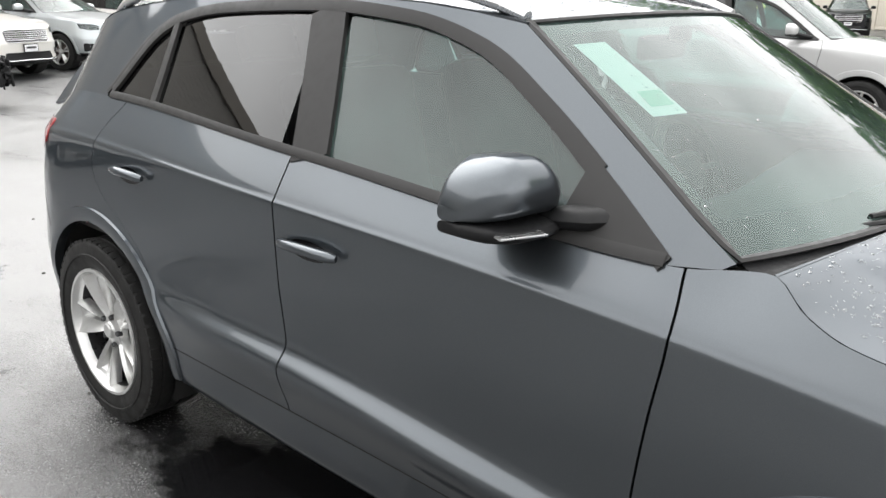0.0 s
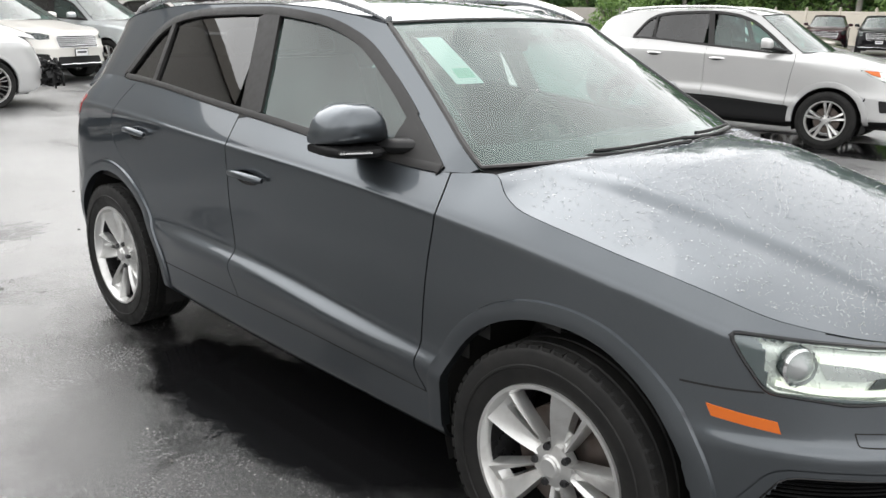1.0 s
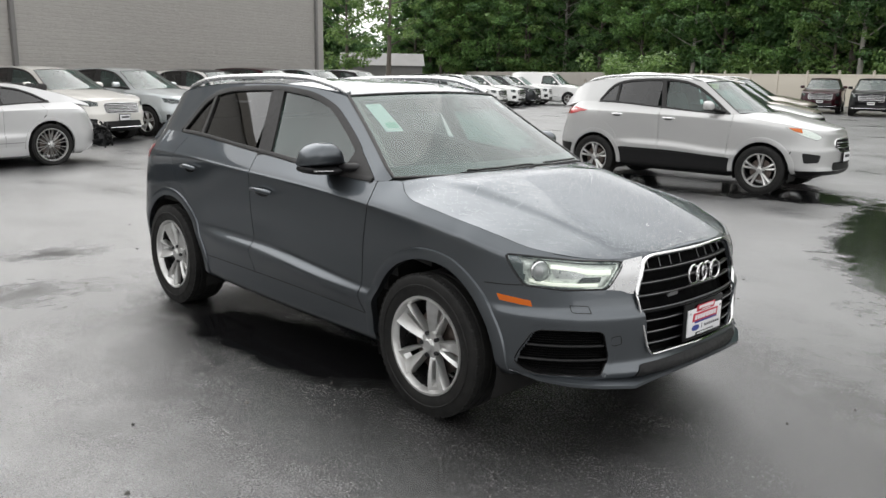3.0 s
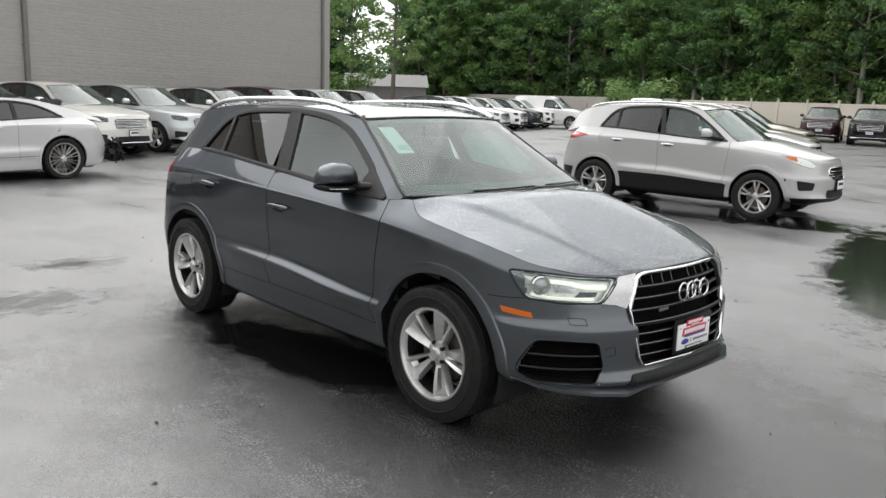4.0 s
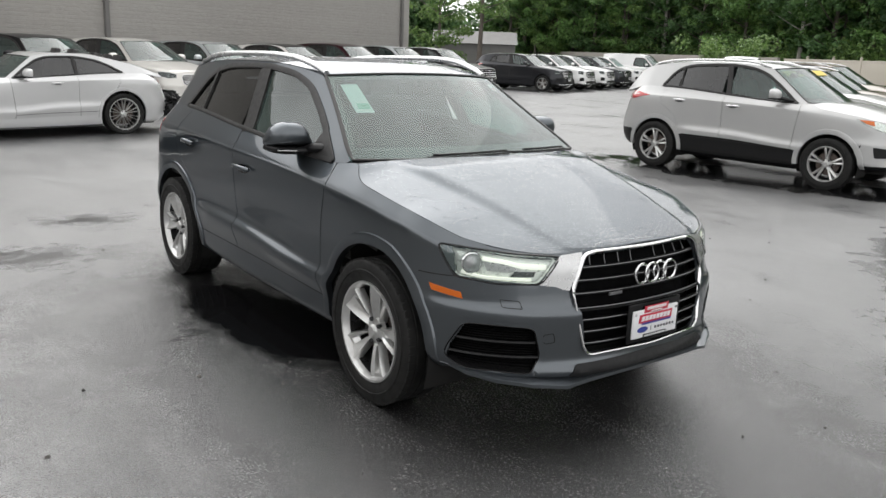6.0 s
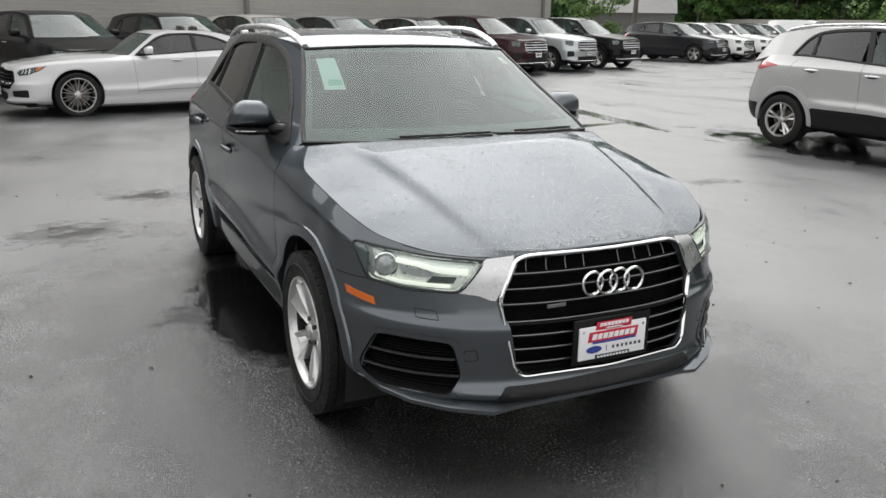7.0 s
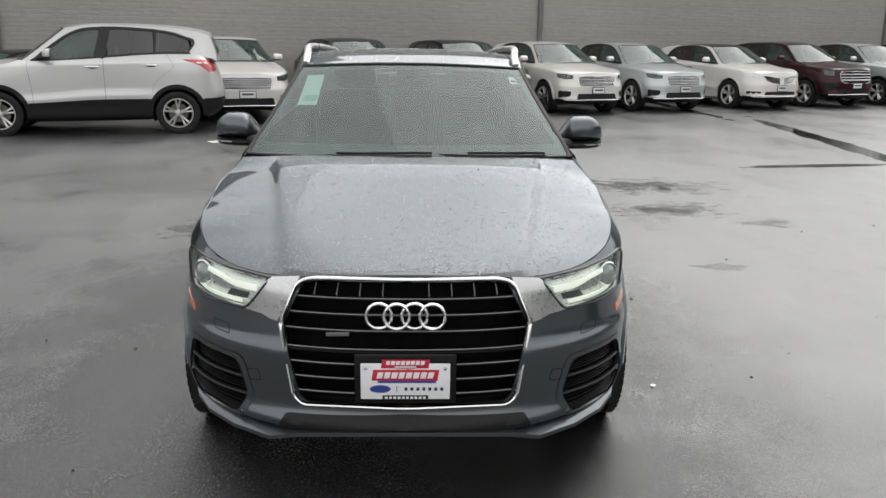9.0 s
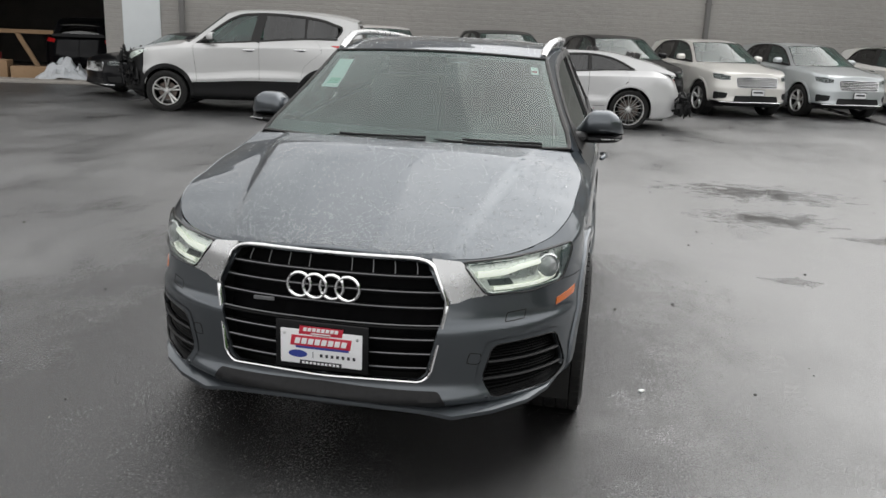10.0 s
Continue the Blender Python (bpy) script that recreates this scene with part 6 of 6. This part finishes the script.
# second row further off, noses in line
ROW2 = ((0, "charcoal_paint", "charcoal_suv"), (2.8, "white_paint", "white_suv"), (5.6, "white_paint", "white_suv"), (8.3, "charcoal_paint", "dark_suv"), (11.0, "white_paint", "white_suv"))
for a, mat, nm in ROW2:
    p = Vector((-25.0, 23.8, 0)) + ROW_T * a
    c = car(nm, pose(p.x, p.y, 0, 0, 0, ROW_YAW), "parked SUV in the far row before the woods", mat, BIG, .1, group="cars in the far row")
    finish(c, mat, "block")
# beside the silver SUV
ty = math.degrees(math.atan2(.291, 2.593))
for d_, f_, mat, nm, sp in ((2.9, -1.3, "white_paint", "white_suv", LOW), (5.8, -2.1, "white_paint", "white_suv", LOW), (8.8, -3.0, "tan_paint", "tan_suv", LOW), (11.6, -3.9, "tan_paint", "tan_suv", BIG)):
    p = Vector((-2.65, 8.48, 0)) + Vector((-math.sin(radians(ty)), math.cos(radians(ty)), 0)) * d_ + Vector((math.cos(radians(ty)), math.sin(radians(ty)), 0)) * f_
    c = car(nm, pose(p.x, p.y, 0, 0, 0, ty), "parked SUV beside the silver one", mat, sp, .1, group="cars beside the silver SUV")
    finish(c, mat, "block", rails=True)
    if d_ in (2.9, 5.8):
        SGn = c[1].screen_grid
        Gs = SGn[-1 - SGn.shape[0] // 5:, 2:SGn.shape[1] // 2]
        Gs = Gs + np.array((.006, 0, .014))
        part("windscreen_banner", sheet(Gs, depth=0), M["yellow_ink"], c[0], "yellow sale banner across the windscreen")
# dark cars by the cream fence
for x, y, mat, nm in ((-10.9, 39.7, "black_paint", "black_suv"), (-13.7, 40.8, "maroon_paint", "maroon_suv")):
    c = car(nm, pose(x, y, 0, 0, 0, -72), "dark SUV parked by the cream fence", mat, TALL, .1, group="cars by the fence")
    finish(c, mat, "block")

# dark sedan beside the workshop door
SEDAN = dict(BIG, kz=((0, .27, .85, 1.1, 1.54), (0, .22, .84, 1.0, 1.46)), R=.34)
c = car("black_sedan", pose(-12.68, -8.29, 0, 0, 0, -38) @ Matrix.Scale(.92, 4), "black sedan with chrome mesh grille beside the workshop door", "black_paint", SEDAN, .08)
finish(c, "black_paint", "mesh", plate=False)
# dark car inside the bay, tail outwards
c = car("dark_hatchback", row_pose(A_DOOR - 1.0, WALL_OFF + 4.0, 180), "dark hatchback standing inside the workshop bay", "black_paint", LOW, .1)
finish(c, "black_paint", "hex", plate=False)
# white vans
VAN = dict(BIG, kz=((0, .27, .85, 1.1, 1.54), (0, .28, 1.0, 1.2, 1.90)), cant=curve((-1.98, 1.47), (-1.8, 1.50), (-.4, 1.515), (.0, 1.505), (.32, 1.452)), lean=curve((-2, .30), (0, .34), (.9, .55)),
           rear=[(-1.98, 1.47), (-2.02, 1.3), (-2.04, 1.2), (-2.05, 1.08)], dlo=[(.80, 1.052), (.62, 1.175), (.48, 1.28), (.34, 1.36), (.12, 1.39), (-.12, 1.385), (-.2, 1.14)],
           panes=[(-.18, .79, "side_glass", "front_door_glass")], posts=[(-.14, -.16, .04)])
for x, y, yaw_ in ((-27.6, 35.4, ROW_YAW), (-18.6, 31.6, -62)):
    c = car("white_van", pose(x, y, 0, 0, 0, yaw_), "white delivery van with closed sides in the far row", "white_paint", VAN, .1, "van", "white vans")
    finish(c, "white_paint", "block", plate=False)

# ---- the grey SUV's details ----
grille(hero, HB, GRILLE, .035, [.445, .498, .551, .604, .657, .710, .763], .0125, "bar_edge", "chrome", .009, 0, edge_k=.22, frame_off=.010)
for y in np.linspace(-.30, .30, 9):
    if abs(y) > .06:
        P, N = HB.front(np.full(4, y), np.linspace(.765, .815, 4))
        t = bmesh.new()
        tube(t, P - N * .026, .0022, 5)
        part("grille_rib", t, M["bar_edge"], hero, "thin upright grille rib")
# bright wedge between lamp and grille, running down beside it
WEDGE = [(.441, .814), (.40, .819), (.352, .825), (.352, .812), (.40, .715), (.424, .676), (.446, .680), (.475, .694), (.535, .702)]
hboth("grille_surround", conform([(-y, z) for y, z in WEDGE], HB.front, .006, .03, .010), M["satin"], "satin silver grille surround")
headlamp(hboth, HB, rounded(LAMP, .02, 3), ([(1.84, .800), (1.92, .792), (2.00, .776), (2.085, .772)], .022), -.028, .03, .0075, (1.80, .775, .036))
hboth("lamp_blade", conform([(1.84, .788), (1.95, .778), (2.0, .757), (1.94, .745), (1.86, .748)], HB.at, -.024, .03, .006), M["satin"], "silver lamp blade")
hboth("lamp_cells", conform([(1.97, .752), (2.05, .752), (2.04, .730), (1.95, .728)], HB.at, -.022, .02, .004), M["dark_alloy"], "dark lamp cells")
hboth("light_strip", band(HB.at, [(1.755, .734), (1.86, .722), (2.03, .720)], .012, -.014, 24, .006), M["drl"], "lit lower light strip")
hboth("lamp_edge", closed_tube(HB.at, rounded(shrink(LAMP, .94), .02, 3), .004, -.006), M["reflector"], "pale inner lamp edge")

# side intakes with slats
FOGR = rounded([(-y, z) for y, z in FOG], .025, 4)
frame_out = rounded(shrink([(-y, z) for y, z in FOG], 1.16), .03, 4)
hboth("intake_surround", conform(frame_out + frame_out[:1] + FOGR[::-1][-1:] + FOGR[::-1], HB.front, .0025, .02, 0), M["grey_paint"], "painted surround of the side intake")
vents = hboth("side_intake", conform(FOGR, HB.front, -.035, .04, 0), M["grille_black"], "black side intake")
for kk, ob in enumerate(vents):
    for z in [.348 + .0105 * i for i in range(18)]:
        y1 = half_width(FOG + FOG[:1], z)
        lo = [y1_ for (a, b), (c, d) in zip(FOG, FOG[1:] + FOG[:1]) if min(b, d) <= z <= max(b, d) and abs(d - b) > 1e-6 for y1_ in [a + (c - a) * (z - b) / (d - b)]]
        if len(lo) < 2:
            continue
        yy = -np.linspace(min(lo) + .006, max(lo) - .006, 12)
        P, N = HB.front(yy, np.full(12, z))
        t = bmesh.new()
        big = abs(z - .4005) < .004 or abs(z - .4635) < .004
        tube(t, P - N * (.008 if big else .022), .0105 if big else .0036, 6, False, .6)
        part("slat", t if kk == 0 else mirror_y(t), M["plastic" if big else "grille_bar"], ob)
    F_ = np.array(FOGR + FOGR[:1])
    P, N = HB.front(F_[:, 0], F_[:, 1])
    t = sheet(np.stack([P + N * .002, P - N * .015, P - N * .036], 1), (2.1, -.68, .44), 0)
    part("intake_wall", t if kk == 0 else mirror_y(t), M["plastic"], ob, "black inner wall of the intake")
    t = closed_tube(HB.front, FOGR, .005, 0, .6)
    part("intake_rim", t if kk == 0 else mirror_y(t), M["gloss_black"], ob, "dark intake rim")
part("lower_intake", conform(rounded(full([(0, .335), (.44, .318), (.395, .366), (0, .378)]), .012, 3), HB.front, .006, .016, .006), M["plastic"], hero, "dark grey lower air intake")
CHIN = [(1.78, -.80, .335), (1.89, -.765, .314), (2.0, -.70, .302), (2.10, -.59, .292), (2.172, -.457, .282), (2.20, -.36, .305), (2.225, -.18, .318), (2.232, 0, .322)]
CHIN = CHIN + [(x, -y, z) for x, y, z in CHIN[-2::-1]]
rows = []
for i, (x, y, z) in enumerate(CHIN):
    a, b = Vector(CHIN[max(0, i - 1)]), Vector(CHIN[min(len(CHIN) - 1, i + 1)])
    out = Vector(((b - a).y, -(b - a).x, 0)).normalized()
    p = Vector((x, y, z - .006))
    rise = .036 if abs(y) > .4 else .022
    rows.append([p - out * .10 + Vector((0, 0, .004)), p, p + Vector((0, 0, .014)), p - out * .022 + Vector((0, 0, rise * .75)), p - out * .06 + Vector((0, 0, rise))])
part("chin_blade", sheet(np.array([[tuple(v) for v in r] for r in rows]), depth=0), M["grey_paint"], hero, "sharp-edged lower bumper ledge")

# four interlinked chrome rings
t = bmesh.new()
for i in range(4):
    y = (i - 1.5) * .0577
    P, N = HB.front(np.array([y]), np.array([.7235]))
    c = Vector((2.196 + .006 * (i % 2), y, .7235))
    tube(t, [c + Vector((.012 * math.sin(q) * -.15, .0412 * math.cos(q), .0412 * math.sin(q))) for q in np.linspace(0, 2 * math.pi, 37)[:-1]], .0056, 8, True)
part("ring_badge", t, M["chrome"], hero, "chrome badge of four linked rings")
t = bmesh.new()
box(t, 2.178, -.222, .655, .008, .075, .013, .002)
part("small_badge", t, M["bar_edge"], hero, "small silver badge")

# dealer's plate with its print
t = bmesh.new()
box(t, 2.208, 0, .513, .014, .335, .175, .008)
holder = part("plate_holder", t, M["gloss_black"], hero, "black plate holder")
t = bmesh.new()
box(t, 2.218, 0, .507, .008, .292, .124, .004)
plate = part("plate", t, M["plate_white"], holder, "white dealer plate with red and blue print")


def print_bar(name, mat, y, z, w, h, x=2.2235, skew=0.0):
    t = bmesh.new()
    box(t, 0, 0, 0, .002, w, h, .0006)
    for v in t.verts:
        v.co.y += v.co.z * skew
    t.transform(Matrix.Translation((x, y, z)))
    return part(name, t, M[mat], holder, "")


print_bar("print_panel", "plate_red", 0, .569, .155, .030, 2.222, .15)
print_bar("print_panel", "plate_red", 0, .530, .215, .038, 2.222, .15)
print_bar("print_panel", "plate_blue", .005, .5075, .19, .008)
for z, w0, h in ((.573, .0125, .013), (.530, .0185, .021)):
    for i in range(8):
        print_bar("print_bar", "plate_white", (i - 3.5) * w0 * 1.28, z, w0, h, 2.2242, .25)
print_bar("print_bar", "plate_white", 0, .5595, .07, .004, 2.2242)
print_bar("print_line", "ink", -.028, .482, .002, .022)
for i in range(7):
    print_bar("print_bar", "ink", .002 + i * .0195, .482, .0095, .011, 2.2235)
t = bmesh.new()
bmesh.ops.create_circle(t, cap_ends=True, segments=32, radius=1)
t.transform(Matrix.Translation((2.2238, -.082, .482)) @ Matrix.Diagonal((1, .034, .0135, 1)) @ Matrix.Rotation(radians(90), 4, "Y"))
face_out(t, (0, 0, .48))
part("print_oval", t, M["plate_blue"], holder, "blue oval")
t = bmesh.new()
box(t, 2.2225, 0, .452, .004, .15, .015, .0015)
part("print_pill", t, M["dark_alloy"], holder)
for i in range(10):
    print_bar("print_bar", "plate_white", (i - 4.5) * .0138, .452, .009, .0075, 2.2252)
for y in (-.13, .13):
    t = bmesh.new()
    lathe(t, [(.0005, -.004), (.005, -.003), (.006, 0)], 10, m=Matrix.Translation((2.2225, y, .553)) @ Matrix.Rotation(radians(90), 4, "Z"))
    part("plate_screw", t, M["satin"], holder)
txt = bpy.data.curves.new("plate_words", "FONT")
txt.body, txt.size, txt.align_x, txt.align_y = "AUTO GROUP", .0095, "CENTER", "CENTER"
txt.materials.append(M["ink"])
tob = new("plate_words", txt)
tob.parent = holder
tob.matrix_local = Matrix.Translation((2.2228, 0, .5525)) @ pose(0, 0, 0, 90, 0, 90)

# mirrors, handles, markers, seams
def door_mirror():
    """The grey SUV's door mirror: domed painted housing over a black base with a light line, on a short foot."""
    def shell(y0, y1, zb, height, depth, x0, n=16):
        rows = []
        for u in np.linspace(0, 1, 17):
            h, d = float(height(u)), float(depth(u))
            ring = []
            for q in np.linspace(0, 2 * math.pi, n, endpoint=False):
                c, s_ = math.cos(q), math.sin(q)
                fx = math.copysign(abs(c) ** .75, c) if c > 0 else math.copysign(abs(c) ** .45, c)
                fz = math.copysign(abs(s_) ** .78, s_)
                ring.append((x0 + d * (.45 + .55 * fx), y0 + (y1 - y0) * u, float(zb(u)) + h * (.5 + .5 * fz)))
            rows.append(ring + ring[:1])
        bm = bmesh.new()
        V = [[bm.verts.new(p) for p in r[:-1]] for r in rows]
        for A, B_ in zip(V, V[1:]):
            for j in range(n):
                bm.faces.new((A[j], A[(j + 1) % n], B_[(j + 1) % n], B_[j]))
        bm.faces.new(V[0][::-1])
        bm.faces.new(V[-1])
        bmesh.ops.recalc_face_normals(bm, faces=bm.faces[:])
        return bm
    up = shell(-.992, -.745, curve((0, 1.108), (1, 1.100)), curve((0, .03), (.05, .066), (.16, .100), (.35, .122), (.60, .122), (.74, .100), (.84, .062), (.92, .034), (1, .018)),
               curve((0, .05), (.08, .105), (.3, .145), (.7, .150), (1, .085)), .435)
    a1, a2 = hboth("mirror_housing", up, M["grey_paint"], "")
    lo = shell(-.990, -.745, curve((0, 1.082), (.15, 1.068), (.6, 1.062), (1, 1.072)), curve((0, .024), (.12, .038), (.6, .043), (1, .030)),
               curve((0, .055), (.08, .110), (.3, .150), (.7, .156), (1, .10)), .434)
    tube(lo, [(.50, -.80, 1.090), (.575, -.785, 1.098), (.62, -.772, 1.102), (.665, -.715, 1.102)], [.026, .038, .040, .036], 12, False, .62)
    line = bmesh.new()
    box(line, .555, -.915, 1.090, .08, .10, .005, .002, -24)
    for ob, sg in ((a1, 1), (a2, -1)):
        t = lo.copy()
        part("mirror_foot", t if sg > 0 else mirror_y(t), M["plastic"], ob, "black mirror base and foot")
        g = bmesh.new()
        box(g, .440, -.885 * sg, 1.155, .006, .13, .07, .002)
        part("mirror_glass", g, M["chrome"], ob, "silvered mirror glass")
        t = line.copy()
        part("indicator", t if sg > 0 else mirror_y(t), M["satin"], ob, "clear indicator line")


door_mirror()
dl_ = shrink([tuple(p) for p in along(HB.dlo, 46)], 1.035)
hboth("door_frame", band(HB.G, [(x, z) for x, z in dl_ if z > 1.17], .020, .004, 60, .008), M["trim"], "black door frame line")
hboth("mirror_sail", conform([(.79, 1.062), (.56, 1.078), (.585, 1.185), (.64, 1.155)], HB.G, .006, .03, .004), M["trim"], "black triangular mirror base")
handles(hboth, HB, [(-.196, .02, .905), (-1.09, -.89, .958)], M["grey_paint"])
hboth("side_marker", conform([(1.628, .667), (1.764, .652), (1.772, .626), (1.640, .640)], HB.at, .003, .03, .005), M["orange"], "orange side marker")
hboth("tail_light", conform(rounded([(-1.60, 1.07), (-1.85, 1.06), (-2.2, 1.02), (-2.2, .92), (-1.80, .93), (-1.64, .98)], .02, 3), HB.at, .004, .05, .008), M["red"], "red tail light")


def seam(pts, n=20, w=.0045, fn=None):
    hboth("shut_line", band(fn or HB.at, pts, w, .0006, n, .0005), M["under"], "dark shut line")


seam([(1.575, .705), (1.65, .708), (1.735, .714)])
seam([(1.915, .638), (1.985, .634), (1.995, .606), (1.925, .610), (1.915, .638)], 40, .003)
seam([(2.075, .50), (2.105, .505), (2.115, .47), (2.085, .462), (2.072, .48), (2.075, .50)], 40, .003)
seam([(-.93, .409), (0, .406), (.83, .388)], 40)
seam([(-1.62, .66), (-1.70, .80), (-1.66, .93)])

# wipers
for pts in ([(.93, -.50, 1.085), (1.045, -.28, 1.088), (1.10, .10, 1.10)], [(1.02, .10, 1.095), (1.05, .30, 1.095), (.985, .62, 1.09)]):
    t = bmesh.new()
    L = along(pts, 14) - np.array((0, 0, .004))
    tube(t, L, .008, 6, False, .7)
    L2 = L[4:].copy()
    L2[:, 0] -= .018
    L2[:, 2] += .010
    tube(t, L2, .006, 6)
    part("wiper", t, M["plastic"], hero, "black windscreen wiper")
roof_rails(hboth, HB, M["satin"], .30, -1.62, .034)


def on_grid(G, i, j):
    """A point and normal on a grid of points at fractions i, j."""
    a, b = i * (G.shape[0] - 1), j * (G.shape[1] - 1)
    r, c = min(int(a), G.shape[0] - 2), min(int(b), G.shape[1] - 2)
    fa, fb = a - r, b - c
    p = (1 - fa) * (1 - fb) * G[r, c] + fa * (1 - fb) * G[r + 1, c] + (1 - fa) * fb * G[r, c + 1] + fa * fb * G[r + 1, c + 1]
    n = np.cross(G[r + 1, c] - G[r, c], G[r, c + 1] - G[r, c])
    n /= np.linalg.norm(n) + 1e-12
    return p, (n if n[2] > 0 else -n)


def decal(name, G, i0, i1, j0, j1, mat, off, skew=0.0, label=""):
    rows = [[on_grid(G, i, j + skew * (i1 - i)) for j in np.linspace(j0, j1, 5 if j1 - j0 < .5 else 40)] for i in np.linspace(i0, i1, 6 if i1 - i0 < .5 else 20)]
    A = np.array([[p + n * off for p, n in r] for r in rows])
    return part(name, sheet(A, depth=0), M[mat], hero, label)


SG = HB.screen_grid
decal("window_sticker", SG, .53, .88, .05, .125, "paper", -.004, .06, "white price sticker inside the windscreen")
decal("sticker_print", SG, .57, .64, .085, .135, "green_ink", -.003, 0, "pale green print")
decal("inspection_sticker", SG, .80, .89, .925, .955, "paper", -.004, 0, "small white sticker")
decal("inspection_print", SG, .82, .845, .93, .95, "plate_red", -.003, 0, "red print")

# dark printed border of the windscreen
decal("glass_border", SG, .0, .13, .0, 1.0, "gloss_black", -.002, 0, "black printed windscreen border")
decal("glass_border", SG, .93, 1.0, .0, 1.0, "gloss_black", -.002, 0, "black printed windscreen border")
for j0, j1 in ((0.0, .028), (.972, 1.0)):
    decal("glass_border", SG, .08, .94, j0, j1, "gloss_black", -.002, 0, "black printed windscreen border")

# rain drops standing on bonnet, roof and glass
rd = np.random.default_rng(3)


def droplets(name, G, count, r0, r1, lo, hi, sag=0.0):
    V, F = [], []
    for _ in range(count):
        i, j = lo + (hi - lo) * rd.random(), .02 + .96 * rd.random()
        p, n = on_grid(G, i, j)
        r = r0 + (r1 - r0) * rd.random() ** 2.5
        a = np.cross(n, (0.3, 1, 0.1))
        a /= np.linalg.norm(a)
        b = np.cross(n, a)
        st = 1 + .25 * rd.random()
        q0 = rd.random() * 6
        k = len(V)
        for ring, (f, h) in enumerate(((1, -.02), (.8, .32), (.42, .5))):
            for m_ in range(7):
                q = q0 + 2 * math.pi * m_ / 7
                V.append(tuple(p + r * f * (math.cos(q) * a * st + math.sin(q) * b) * (1 + .12 * math.sin(3 * q + q0)) + n * r * h))
        V.append(tuple(p + n * r * .55))
        for ring in (0, 1):
            for m_ in range(7):
                F.append((k + 7 * ring + m_, k + 7 * ring + (m_ + 1) % 7, k + 7 * ring + 7 + (m_ + 1) % 7, k + 7 * ring + 7 + m_))
        for m_ in range(7):
            F.append((k + 14 + m_, k + 14 + (m_ + 1) % 7, k + 21))
    ob = link_mesh(name, V, F, M["water"], hero, "clear rain drops", angle=80)
    return tagged(ob, kind="stuff")


droplets("rainwater", HB.hood_grid, 9000, .0012, .0044, .0, .9)
droplets("rainwater", HB.roof_grid, 2600, .0016, .0055, .0, .9)
droplets("rainwater", SG, 500, .0015, .003, .02, .98)

# paper sheet on the ground
t = bmesh.new()
box(t, 0, 0, .004, .22, .30, .004, .001)
ob = part("paper_sheet", t, M["paper"], None, "")
ob.matrix_world = pose(-8.47, -3.15, 0, 0, 0, 40)
tagged(ob, "sheet of white paper lying on the wet asphalt", "paper")

# grit lying about on the asphalt
rg_ = np.random.default_rng(11)
k = Mat("grit_stone", (0.1, 0.1, 0.1), 0.8)
k_geo = k.n.new("ShaderNodeNewGeometry")
k.color(k.blend(k_geo.outputs["Random Per Island"], (0.02, 0.019, 0.018), (0.20, 0.19, 0.175)))
V, F = [], []
for _ in range(420):
    cx_, cy_ = (-4.5 + 8.0 * rg_.random(), -4.6 + 9.5 * rg_.random())
    if -2.1 < cx_ < 2.15 and abs(cy_) < .85:
        continue
    r_ = .003 + .011 * rg_.random() ** 4
    k0 = len(V)
    q0 = rg_.random() * 6
    for h_, f_ in ((-.2, 1.0), (.45, .8), (.8, .3)):
        for j in range(5):
            q = q0 + 2 * math.pi * j / 5
            w_ = r_ * f_ * (.7 + .6 * rg_.random())
            V.append((cx_ + w_ * math.cos(q), cy_ + w_ * math.sin(q), r_ * h_))
    for ring in (0, 5):
        F.extend((k0 + ring + j, k0 + ring + (j + 1) % 5, k0 + ring + 5 + (j + 1) % 5, k0 + ring + 5 + j) for j in range(5))
    F.append(tuple(k0 + 10 + j for j in range(5)))
tagged(link_mesh("loose_grit", V, F, k.m, smooth=False), "scattered dark and pale grit on the wet asphalt", "grit", "", "stuff")
# a pale scrap beside the car
t = bmesh.new()
box(t, 0, 0, .004, .022, .03, .006, .002, 20)
ob = part("paper_scrap", t, M["paper"], None, "")
ob.matrix_world = pose(1.108, 1.169, 0, 0, 0, 30)
tagged(ob, "small pale scrap lying on the wet asphalt", "scrap")
